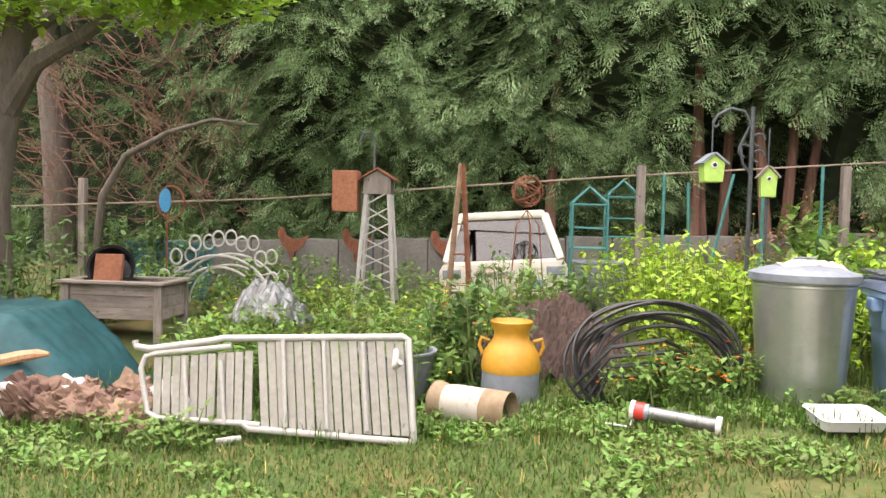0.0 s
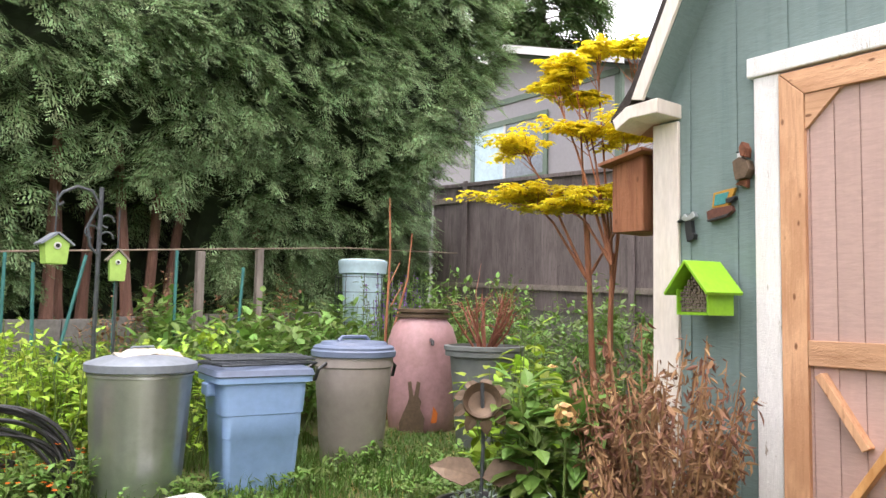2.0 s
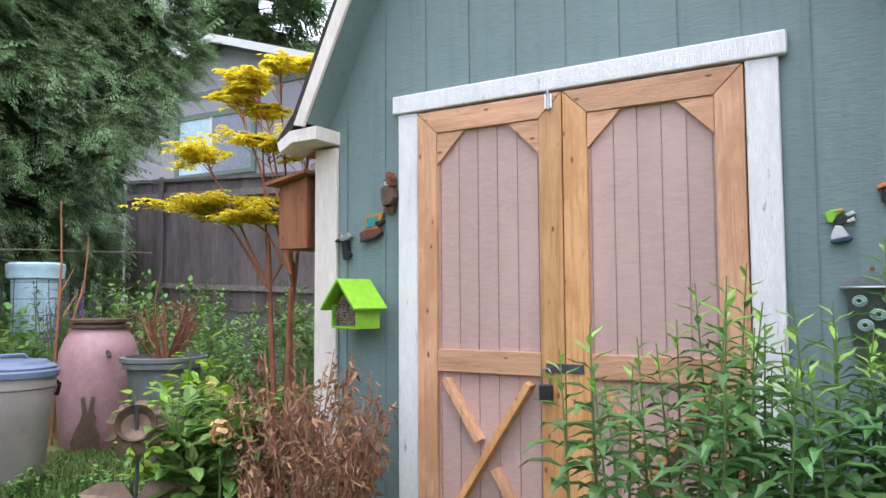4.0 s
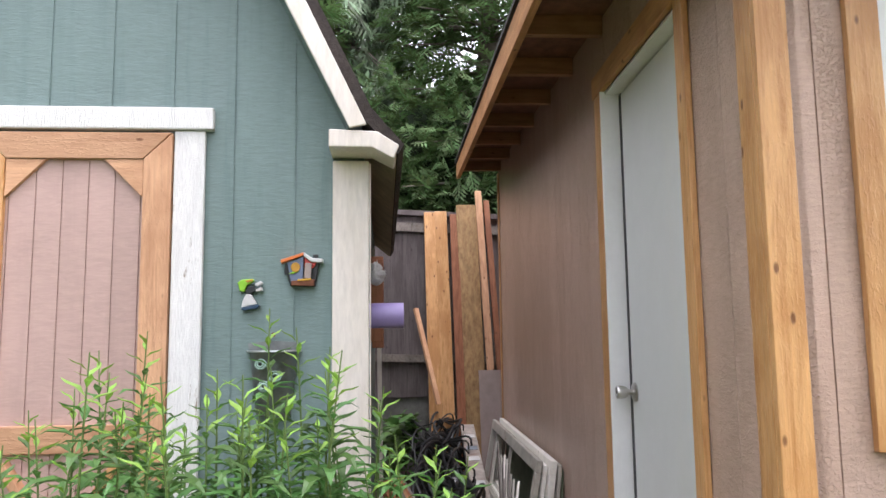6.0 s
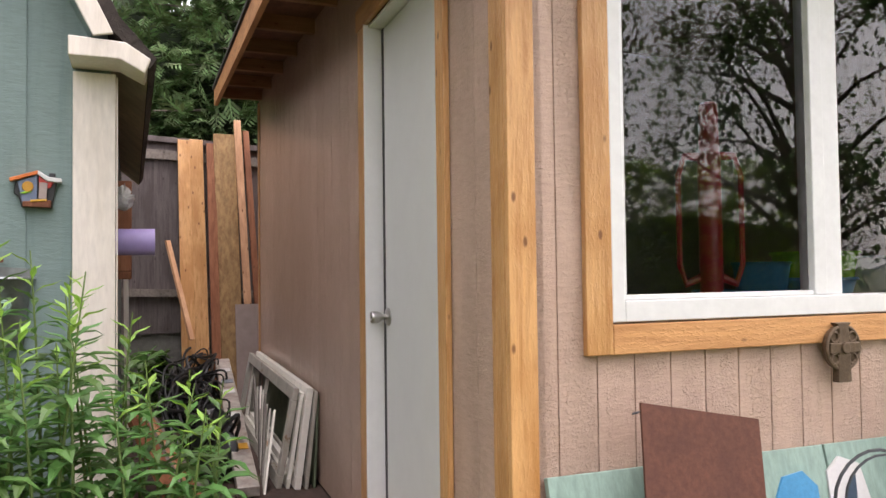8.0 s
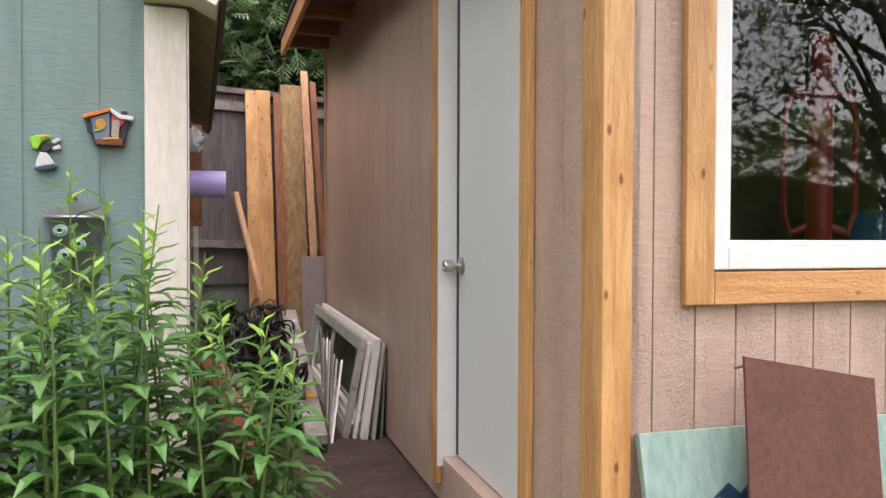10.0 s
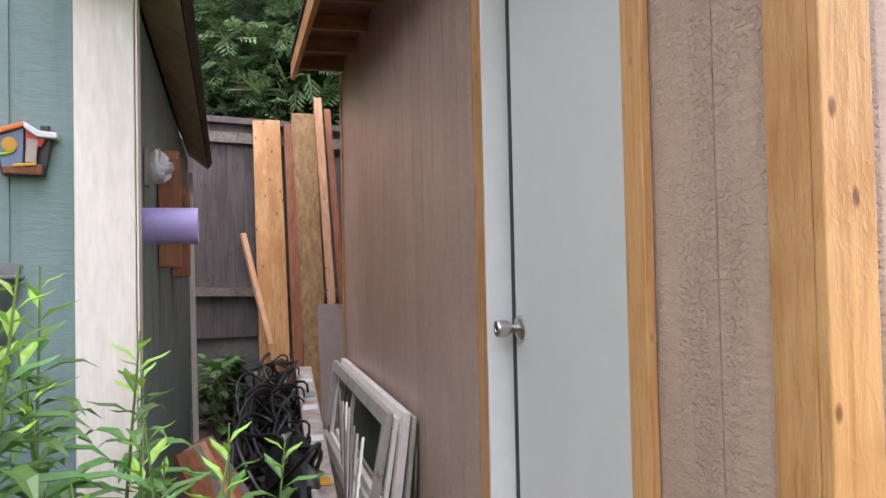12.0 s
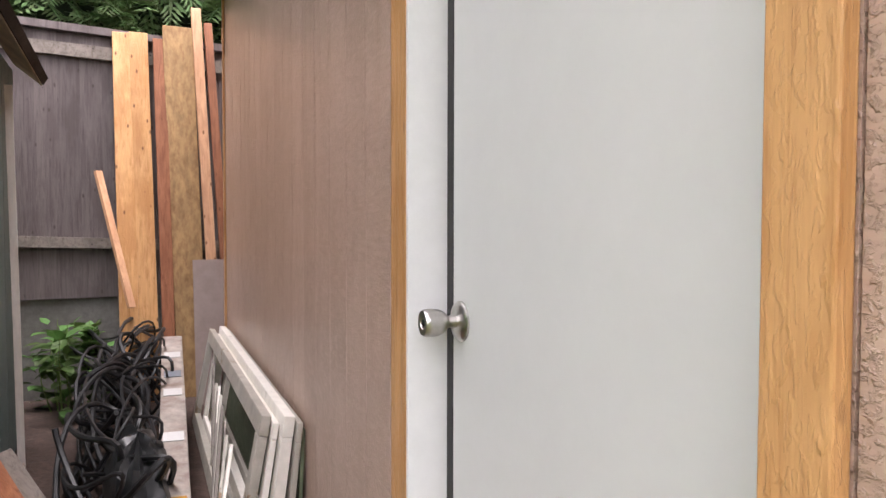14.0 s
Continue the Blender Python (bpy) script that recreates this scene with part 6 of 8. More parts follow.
for k, (sx, sy, tilt_, h) in enumerate(((1.12, 7.6, 0, 1.3), (1.33, 7.4, -2, 1.25), (1.42, 7.5, 12, 1.35), (1.86, 7.2, 0, 1.35), (2.5, 7.6, 0, 1.4), (2.9, 7.2, 3, 1.3))):
    st = thing("teal_stake", "teal coated garden stake", "garden stake", pose(sx, sy, ground_z(sx, sy), 0, tilt_, 0), group="garden stakes")
    b = Build()
    b.tube([(0, 0, -0.05), (0, 0, h)], 0.014, 7)
    part("stake", b, "teal_post", st)
for px, py, h in ((1.0, 8.1, 1.4), (3.0, 8.3, 1.42), (3.9, 8.8, 1.48), (-5.2, 9.0, 1.3)):
    po = thing("wire_fence_post", "grey weathered wooden fence post", "fence post", pose(px, py, ground_z(px, py) - 0.05), group="wire fence posts")
    b = Build()
    b.box((-0.04, -0.04, 0), (0.04, 0.04, h))
    part("post", b, "old_wood", po, bevel=0.008)
rl = thing("fence_line", "thin rusty top rail of a wire fence", "fence rail", pose(0, 0, 0))
b = Build()
b.tube([(-6.2, 9.0, 1.05), (-3, 8.7, 1.2), (0.9, 8.12, 1.5), (3.0, 8.28, 1.66), (5.2, 9.0, 1.85), (7.6, 9.6, 1.95)], 0.009, 6)
part("rail", b, "twig", rl)

# shepherd's hook with bird houses
sk = thing("shepherd_hook", "dark wrought-iron shepherd's hook with scrolls", "garden hook", pose(1.5, 6.4, ground_z(1.5, 6.4)))
b = Build()
b.tube([(0, 0, -0.05), (0, 0, 1.86)], 0.016, 8)
part("pole", b, "iron", sk, smooth=True)
b = Build()
b.tube([(0, 0, 1.37), (-0.06, 0, 1.44), (-0.08, 0, 1.58), (-0.01, 0, 1.74), (-0.06, 0, 1.83), (-0.16, 0, 1.85), (-0.25, 0, 1.8), (-0.285, 0, 1.74), (-0.27, 0, 1.71), (-0.24, 0, 1.73)], 0.011, 7)
part("arm", b, "iron", sk, smooth=True)
for s, z in ((1, 1.62), (1, 1.5), (-1, 1.54)):
    b = Build()
    b.tube([(s * 0.05 + 0.045 * math.cos(t), 0, z + 0.045 * math.sin(t)) for t in [2 * math.pi * i / 12 for i in range(10)]], 0.008, 6)
    part("scroll", b, "iron", sk, smooth=True)


def bird_house(name, label, x, y, z, w_, h, d, mat, roof, chain, spin=0):
    o = thing(name, label, "bird house", pose(x, y, z, 0, 0, spin))
    b = Build()
    b.prism([(-w_ * 0.42, 0), (w_ * 0.42, 0), (w_ / 2, h * 0.72), (0, h), (-w_ / 2, h * 0.72)], 1, -d / 2, d / 2)
    bd = part("body", b, mat, o, bevel=0.004)
    for s in (-1, 1):
        b = Build()
        b.beam((s * 0.004, 0, h + 0.012), (s * w_ * 0.66, 0, h * 0.66), d * 1.3, 0.014, up=(0, 0, 1))
        part("roof_board", b, roof, o)
    b = Build()
    b.lathe([(0.0, d / 2 + 0.0), (w_ * 0.15, d / 2), (w_ * 0.15, d / 2 + 0.008), (w_ * 0.1, d / 2 + 0.009), (0.0, d / 2 + 0.009)], 18, pose(0, 0, h * 0.62, 90, 0, 0))
    ring = part("entrance_ring", b, "white_paint", o)
    b = Build()
    b.lathe([(0.0, d / 2 + 0.01), (w_ * 0.09, d / 2 + 0.01), (w_ * 0.09, d / 2 + 0.012), (0.0, d / 2 + 0.012)], 16, pose(0, 0, h * 0.62, 90, 0, 0))
    part("entrance_hole", b, "black_rubber", o)
    if chain:
        b = Build()
        b.tube([(0, 0, h), (0, 0, h + chain)], 0.006, 5)
        part("hanger", b, "iron", o)
    return o


bird_house("lime_bird_house", "lime green bird house hanging from an iron hook", 1.215, 6.4, 1.36, 0.16, 0.2, 0.13, "lime_pale", "galv_dull", 0.3, 4)
bird_house("small_bird_house", "small pale green and grey bird house on a post", 1.66, 6.5, 1.26, 0.12, 0.22, 0.12, "lime_pale", "old_wood", 0.3, -10)
b = Build()
b.tube([(1.66, 6.5, ground_z(1.66, 6.5)), (1.66, 6.5, 1.262)], 0.012, 6)
tagged(part("bird_house_pole", b, "iron"), "thin dark pole under a bird house", "pole")
bd_ = thing("blue_disc_ornament", "blue glass disc ornament in a copper ring on a stake", "ornament", pose(-3.7, 7.9, ground_z(-3.7, 7.9)))
b = Build()
b.lathe([(0.0, -0.01), (0.1, -0.008), (0.1, 0.008), (0.0, 0.01)], 24, pose(0, 0, 1.12, 90, 0, 0) @ Matrix.Diagonal((0.6, 1.2, 1, 1)))
part("disc", b, "blue_thing", bd_)
b = Build()
b.tube([(0.06 + 0.14 * math.cos(t), 0, 1.1 + 0.16 * math.sin(t)) for t in [2 * math.pi * i / 20 for i in range(20)]], 0.01, 6, closed=True)
part("ring", b, "rust", bd_)
b = Build()
b.tube([(0.02, 0, 0), (0.02, 0, 1.0)], 0.01, 6)
part("stake", b, "rust", bd_)

# tarpaulin pile and junk
tp = thing("tarpaulin_heap", "teal tarpaulin draped over a heap, weighted with a branch", "tarpaulin", pose(-3.28, 5.15, ground_z(-3.1, 5.1)))
b = Build()
def tarp_z(x, y):
    side = max(0, min(1, (0.42 - x) / 0.5))
    front = max(0, min(1, (y + 0.46) / 0.36))
    return 0.52 * side ** 0.8 * front ** 0.7 + 0.05 * noise.noise((x * 4, y * 4, 4)) * side + 0.03 * abs(noise.noise((x * 11, y * 9, 2))) + 0.02


b.sheet(56, 44, lambda i, j: ((i - 0.55) * 1.5, -0.46 + 1.1 * j, tarp_z((i - 0.55) * 1.5, -0.46 + 1.1 * j)))
part("sheet", b, "tarp", tp, smooth=True, solid=0.004)
b = Build()
b.tube([(x, -0.3 + 0.04 * math.sin(x * 5), 0.29 + 0.05 * x + 0.03 * math.sin(7 * x)) for x in (-0.72, -0.5, -0.3, -0.1, 0.1, 0.2, 0.27)], [0.035, 0.04, 0.045, 0.04, 0.035, 0.03, 0.012], 8)
lgx = thing("branch_weight", "dry orange-brown branch lying on a tarpaulin", "branch", pose(-3.28, 5.15, ground_z(-3.1, 5.1)))
part("wood", b, "pine", lgx, smooth=True)
rng = random.Random(21)
for k in range(20):
    px, py = -2.62 + rng.uniform(-0.5, 0.45), 4.75 + rng.uniform(-0.22, 0.3)
    jk = thing("crumpled_bag", "crumpled brown paper and cloth rubbish" if k % 5 else "crumpled dirty white bag", "rubbish", pose(px, py, ground_z(px, py) + 0.02 + 0.1 * rng.random(), rng.uniform(0, 60), rng.uniform(0, 60), rng.uniform(0, 360)), group="rubbish heap")
    b = Build()
    sd = k * 3.7
    b.sheet(34, 22, lambda i, j: tuple(Vector((math.cos(2 * math.pi * i) * math.sin(math.pi * j), math.sin(2 * math.pi * i) * math.sin(math.pi * j), 0.55 * math.cos(math.pi * j))) * (0.115 + 0.08 * noise.noise((math.cos(2 * math.pi * i) * 1.6 + sd, math.sin(2 * math.pi * i) * 1.6, j * 3)) + 0.07 * abs(noise.noise((math.cos(2 * math.pi * i) * 4 + sd, math.sin(2 * math.pi * i) * 4, j * 8))))))
    part("crumpled_body", b, "junk" if k % 5 else "junk_white", jk)


gt_ = thing("grey_tarpaulin", "crumpled grey tarpaulin among the weeds", "tarpaulin", pose(-2.18, 6.6, 0.16))
b = Build()
b.sheet(46, 30, lambda i, j: ((i - 0.5) * 0.62, (j - 0.5) * 0.5, 0.3 * max(0, 1 - 3.6 * ((i - 0.45) ** 2 + (j - 0.5) ** 2)) + 0.13 * abs(noise.noise((i * 6, j * 5, 3))) + 0.06 * abs(noise.noise((i * 15, j * 12, 6)))))
part("sheet", b, "galv_old", gt_, solid=0.004)
tb_ = thing("teal_tarpaulin", "teal tarpaulin hung behind the raised planter", "tarpaulin", pose(-4.05, 8.5, ground_z(-4.0, 8.5)))
b = Build()
b.sheet(40, 20, lambda i, j: ((i - 0.5) * 1.1, 0.05 * math.sin(i * 17) + 0.05 * noise.noise((i * 7, j * 4, 2)) + 0.3 * j, 0.62 * j + 0.05 * noise.noise((i * 6, 2, 1)) * j))
part("sheet", b, "tarp", tb_, smooth=True, solid=0.004)

# ---- things on the green shed's front ----
GM = green.matrix_world.copy()


def on_shed(y, z, x=GX - 0.004, spin=0):
    return Matrix.Translation(GM @ Vector((x, y, z))) @ pose(0, 0, 0, 0, 0, -2 + spin)


bh = thing("insect_hotel", "lime green insect house packed with hollow stems on the shed wall", "insect house", on_shed(2.56, 1.105, GX - 0.05, -16) @ Matrix.Diagonal((0.85, 0.85, 1, 1)))
b = Build()
b.prism([(-0.115, 0), (0.115, 0), (0.115, 0.115), (0, 0.215), (-0.115, 0.115)], 0, -0.02, 0.0)
part("back_board", b, "lime", bh)
for pts in ([(-0.125, 0.0), (0.125, 0.0), (0.125, 0.012), (-0.125, 0.012)], [(0.113, 0.012), (0.125, 0.012), (0.125, 0.12), (0.113, 0.12)], [(-0.125, 0.012), (-0.113, 0.012), (-0.113, 0.12), (-0.125, 0.12)]):
    b = Build()
    b.prism(pts, 0, -0.17, -0.001)
    part("side_board", b, "lime", bh)
for s in (-1, 1):
    b = Build()
    b.beam((-0.1, 0, 0.243), (-0.1, s * 0.17, 0.095), 0.24, 0.016, up=(0, 0, 1))
    part("roof_board", b, "lime", bh, bevel=0.003)
b = Build()
rng = random.Random(2)
for i in range(15):
    for j in range(15):
        py, pz = -0.105 + i * 0.015 + (0.0075 if j % 2 else 0), 0.02 + j * 0.0135
        if pz < 0.2 - abs(py) * 0.87:
            x0 = -0.15 + rng.uniform(-0.006, 0.01)
            b.tube([(x0, py, pz), (-0.021, py, pz)], 0.0062, 6)
tagged(part("stem_bundle", b, "twig", bh, "bundle of hollow cut stems"), kind="stuff")

nb = thing("nest_box", "plain red-brown wooden nest box on the shed's side", "nest box", on_shed(2.99, 1.53, GX - 0.02))
b = Build()
b.prism([(0.0, 0.0), (0.2, 0.0), (0.2, 0.36), (0.0, 0.4)], 0, 0.0, 0.26)
part("body", b, "red_wood", nb, bevel=0.004)
b = Build()
b.beam((0.12, -0.04, 0.415), (0.12, 0.25, 0.365), 0.36, 0.02, up=(0, 0, 1))
part("lid", b, "red_wood", nb, bevel=0.003)


def plaque(name, label, category, y, z, pieces, spin=0, size=0.82):
    o = thing(name, label, category, on_shed(y, z) @ pose(0, 0, 0, spin, 0, 0) @ Matrix.Diagonal((1, size, size, 1)))
    for n, pts, x0, x1, mt in pieces:
        b = Build()
        b.prism(pts[::-1], 0, -x1, -x0)
        part(n, b, mt, o, bevel=0.003)
    return o


def disc(cy, cz, r, n=14, sy=1.0):
    return [(cy + sy * r * math.cos(2 * math.pi * k / n), cz + r * math.sin(2 * math.pi * k / n)) for k in range(n)]


def drawn(pts, cx, base, k, kz=None):
    """Outline drawn on a sheet: x to the right, y down, turned into metres about (cx, base)."""
    return [(-(x - cx) * k, (base - y) * (kz or k)) for x, y in pts]


def house_bit(*pts):
    return drawn(pts, 420, 232, 0.00073)


plaque("bird_house_plaque", "painted orange, blue and red bird-house wall plaque", "wall plaque", 0.258, 1.54, [
    ("backing", house_bit((325, 100), (430, 60), (515, 95), (505, 150), (492, 232), (355, 228), (340, 170), (322, 160)), 0.0, 0.014, "black_plastic"),
    ("blue_wall", house_bit((338, 98), (428, 62), (424, 225), (362, 218)), 0.014, 0.026, "blue_dark"),
    ("red_gable", house_bit((432, 66), (500, 98), (484, 130), (434, 128)), 0.014, 0.026, "red"),
    ("brown_door", house_bit((437, 100), (474, 104), (468, 188), (432, 186)), 0.026, 0.03, "grey_board"),
    ("sun_disc", drawn([(385 + 26 * math.cos(t), 125 + 28 * math.sin(t)) for t in [0.45 * i for i in range(14)]], 420, 232, 0.00073), 0.026, 0.032, "yellow"),
    ("leaf_spray", house_bit((345, 160), (375, 148), (400, 140), (402, 150), (372, 162)), 0.026, 0.031, "lime"),
    ("base_step", house_bit((362, 200), (490, 192), (488, 230), (362, 226)), 0.014, 0.034, "rust"),
    ("yellow_sill", house_bit((396, 192), (470, 187), (470, 197), (398, 203)), 0.034, 0.038, "yellow_flower"),
    ("orange_roof", house_bit((303, 84), (430, 42), (432, 60), (306, 104)), 0.0, 0.036, "orange"),
    ("white_roof", house_bit((430, 42), (478, 74), (536, 80), (536, 102), (470, 96), (430, 64)), 0.0, 0.037, "white_paint"),
    ("chimney", house_bit((478, 72), (478, 52), (508, 52), (506, 78)), 0.0, 0.02, "black_plastic")], 0, 1.0)


def girl_bit(*pts):
    return drawn(pts, 147, 350, 0.00073)


plaque("girl_plaque", "small painted metal gardener figure plaque in a lime hat", "wall plaque", 0.458, 1.448, [
    ("skirt", girl_bit((122, 262), (152, 266), (184, 318), (98, 336), (104, 300)), 0, 0.02, "junk_white"),
    ("hem", girl_bit((98, 336), (184, 318), (200, 328), (180, 344), (120, 353), (97, 348)), 0, 0.022, "navy"),
    ("bodice", girl_bit((118, 230), (170, 214), (180, 240), (150, 262), (122, 262)), 0, 0.018, "black_plastic"),
    ("arm", girl_bit((168, 208), (200, 190), (216, 204), (182, 222)), 0, 0.022, "junk_white"),
    ("arm", girl_bit((172, 240), (206, 222), (214, 244), (178, 252)), 0, 0.022, "junk_white"),
    ("hat", girl_bit((75, 200), (100, 184), (160, 178), (168, 192), (130, 214), (112, 250), (90, 246), (84, 222)), 0, 0.026, "lime"),
    ("hat_stripe", girl_bit((118, 190), (160, 180), (164, 190), (132, 200)), 0.026, 0.029, "yellow")], 0, 1.0)


def slate_bit(*pts):
    return drawn(pts, 265, 465, 0.00112, 0.00088)


plaque("slate_plaque", "small slate sign and red-brown boat shaped plaque", "wall plaque", 2.555, 1.545, [
    ("sign_frame", slate_bit((222, 392), (230, 310), (334, 294), (300, 390)), 0, 0.016, "yellow"),
    ("slate", slate_bit((232, 382), (240, 322), (304, 312), (286, 376)), 0.016, 0.02, "teal_in"),
    ("bird", slate_bit((290, 350), (334, 340), (338, 354), (312, 374), (292, 372)), 0, 0.028, "black_plastic"),
    ("base", slate_bit((203, 410), (232, 396), (318, 388), (326, 416), (296, 446), (210, 466)), 0, 0.03, "brown_sheet"),
    ("base_edge", slate_bit((206, 456), (300, 432), (324, 416), (298, 448), (212, 468)), 0.03, 0.034, "black_plastic")], 0, 1.0)


def tap_bit(*pts):
    return drawn(pts, 110, 570, 0.00112, 0.00088)


plaque("tap_ornament", "small dark iron tap ornament with silver handle", "wall plaque", 2.725, 1.455, [
    ("stem", tap_bit((96, 450), (128, 446), (134, 520), (146, 530), (142, 556), (108, 570), (100, 520)), 0, 0.03, "black_plastic"),
    ("cross_bar", tap_bit((58, 452), (84, 434), (130, 424), (132, 438), (90, 448), (62, 460)), 0, 0.034, "iron"),
    ("handle_leaf", tap_bit((84, 440), (104, 412), (116, 432), (144, 404), (158, 434), (132, 452), (100, 456)), 0.01, 0.04, "galv")], 0, 1.0)


def bird_bit(*pts):
    return drawn(pts, 400, 290, 0.00112, 0.00088)


plaque("woodpecker_ornament", "dark carved woodpecker ornament beside the door casing", "wall plaque", 2.43, 1.685, [
    ("body", bird_bit((362, 150), (392, 130), (422, 150), (436, 200), (416, 242), (374, 250), (366, 200)), 0.0, 0.06, "bronze"),
    ("neck", bird_bit((374, 108), (400, 104), (402, 132), (378, 136)), 0.01, 0.045, "junk_white"),
    ("head", bird_bit((396, 84), (410, 54), (424, 90), (420, 136), (402, 130)), 0.01, 0.07, "rust"),
    ("beak", bird_bit((366, 96), (396, 98), (396, 106), (368, 102)), 0.02, 0.04, "black_plastic"),
    ("tail", bird_bit((356, 268), (380, 246), (412, 244), (408, 292), (388, 276)), 0.0, 0.03, "rust")], 0, 1.0)
ln = thing("wall_pail", "dark galvanised half-round pail with three verdigris rosettes", "wall planter", on_shed(0.365, 1.03, GX - 0.006) @ Matrix.Diagonal((1, 1.22, 0.95, 1)))
n_ = 18
b = Build()
prof = [(0.052, 0.0), (0.056, 0.01), (0.076, 0.255), (0.082, 0.262), (0.082, 0.272), (0.074, 0.27), (0.05, 0.03)]
b.add([(-r * 1.05 * math.sin(math.pi * j / n_), r * math.cos(math.pi * j / n_), z) for r, z in prof for j in range(n_ + 1)], [(i * (n_ + 1) + j, (i + 1) * (n_ + 1) + j, (i + 1) * (n_ + 1) + j + 1, i * (n_ + 1) + j + 1) for i in range(len(prof) - 1) for j in range(n_)] + [tuple(range(n_ + 1))])
part("half_bucket", b, "galv_old", ln, smooth=True)
b = Build()
b.prism([(-0.056, 0.0), (0.056, 0.0), (0.08, 0.275), (0.086, 0.3), (0.05, 0.306), (0.0, 0.31), (-0.05, 0.306), (-0.086, 0.3), (-0.08, 0.275)], 0, -0.002, 0.002)
part("back_plate", b, "galv_old", ln)
b = Build()
b.tube([(-0.086 * 1.05 * math.sin(math.pi * j / n_), 0.086 * math.cos(math.pi * j / n_), 0.267) for j in range(n_ + 1)], 0.005, 7)
part("rim", b, "galv", ln, "bright rolled rim")
for a, z in ((2.02, 0.215), (1.42, 0.165), (1.85, 0.125)):
    c = Vector((-0.078 * math.sin(a), 0.074 * math.cos(math.pi - a), z))
    o_ = Vector((-math.sin(a), math.cos(math.pi - a), 0)).normalized()
    t1 = Vector((0, 0, 1)).cross(o_)
    b = Build()
    for r, k in ((0.019, 0.004), (0.011, 0.007)):
        b.tube([c + o_ * k + t1 * r * math.cos(t) + Vector((0, 0, r * math.sin(t))) for t in [2 * math.pi * i / 14 for i in range(14)]], 0.0045, 6, closed=True)
    part("rosette", b, "verdigris", ln, "verdigris ring rosette", smooth=True)
nl = thing("wall_nail", "rusty nail in the shed wall above the pail", "nail", on_shed(0.365, 1.345, GX - 0.004))
b = Build()
b.tube([(0, 0, 0), (-0.03, 0, 0.004)], 0.004, 6)
b.tube([(-0.03, 0, 0.004), (-0.034, 0, 0.004)], 0.009, 8)
part("nail", b, "rust", nl)

# ---- on the shed's side, facing the passage ----
def on_side(x, z, y=GY0 + 0.012):
    return Matrix.Translation(GM @ Vector((x, y, z))) @ pose(0, 0, 0, 0, 0, -2)


tc = thing("tin_can_nest", "lilac tin can fixed sideways to the shed wall", "tin can", on_side(3.42, 1.43))
RY = pose(0, 0, 0, 90, 0, 0)
b = Build()
b.lathe([(0.0, 0.0), (0.055, 0.0), (0.056, 0.165), (0.053, 0.165), (0.052, 0.02), (0.0, 0.02)], 32, RY)
part("can", b, "purple_can", tc, smooth=True)
b = Build()
b.lathe([(0.0, 0.03), (0.0515, 0.021), (0.0515, 0.16)], 32, RY)
part("inside", b, "teal_in", tc, smooth=True)
for bx, bz, w_, h, nm, mt in ((4.12, 1.31, 0.22, 0.46, "cedar_block", "red_wood"), (4.85, 1.27, 0.28, 0.44, "cedar_block", "red_wood")):
    blk = thing(nm, "rough red-brown wooden block nailed to the shed wall", "wood block", on_side(bx, bz), group="blocks on the shed wall")
    b = Build()
    b.prism([(-w_ / 2, 0), (w_ / 2, 0), (w_ / 2, h * 0.88), (0, h), (-w_ / 2, h * 0.9)], 1, -0.075, -0.002)
    part("block", b, mt, blk, bevel=0.006)
wf = thing("wool_tuft", "dirty white nesting wool on a small holder", "nesting wool", on_side(3.56, 1.58) @ Matrix.Scale(0.65, 4))
b = Build()
b.sheet(20, 14, lambda i, j: tuple(Vector((math.cos(2 * math.pi * i) * math.sin(math.pi * j) * 0.06, -0.06 + math.sin(2 * math.pi * i) * math.sin(math.pi * j) * 0.06, 0.07 + 0.08 * math.cos(math.pi * j))) * (1 + 0.3 * noise.noise((i * 8, j * 7, 1)))))
part("wool", b, "junk_white", wf)
b = Build()
b.box((-0.05, -0.02, -0.02), (0.05, -0.002, 0.17))
part("holder", b, "grey_board", wf)

# ---- passage between the sheds ----
rng = random.Random(31)


def leaning_board(label, y0, y1, z1, mat, xb=7.42, xt=7.72, t=0.035, lean=0.0, group="boards leaning on the fence"):
    o = thing("leaning_board", label, "board", pose(0, 0, 0), group=group)
    b = Build()
    b.add([(xb, y0, 0.0), (xb, y1, 0.0), (xb + t, y1, 0.0), (xb + t, y0, 0.0), (xt, y0 + lean, z1), (xt, y1 + lean, z1), (xt + t, y1 + lean, z1), (xt + t, y0 + lean, z1)], [(0, 1, 2, 3), (7, 6, 5, 4), (0, 4, 5, 1), (1, 5, 6, 2), (2, 6, 7, 3), (3, 7, 4, 0)])
    part("board", b, mat, o, bevel=0.004)


leaning_board("new knotty cedar board leaning on the fence", -0.78, -0.655, 2.62, "cedar", lean=0.02)
leaning_board("new cedar board leaning on the fence", -0.91, -0.785, 2.63, "cedar", lean=0.04)
leaning_board("brown stained board leaning on the fence", -1.02, -0.935, 2.6, "red_wood", xb=7.45, lean=0.03)
leaning_board("narrow strip of strand board leaning on the fence", -1.24, -1.03, 2.7, "osb", xb=7.48, t=0.014, lean=0.06)
leaning_board("thin grey-brown batten leaning on the fence", -1.34, -1.27, 2.85, "pine", xb=7.4, lean=0.1)
leaning_board("thin brown batten leaning on the fence", -1.44, -1.38, 2.75, "red_wood", xb=7.42, lean=0.12)
sl = thing("short_batten", "short pale batten leaning against the boards", "board", pose(0, 0, 0))
b = Build()
b.beam((7.3, -0.72, 0.7), (7.55, -0.53, 1.62), 0.05, 0.025)
part("board", b, "pine", sl)
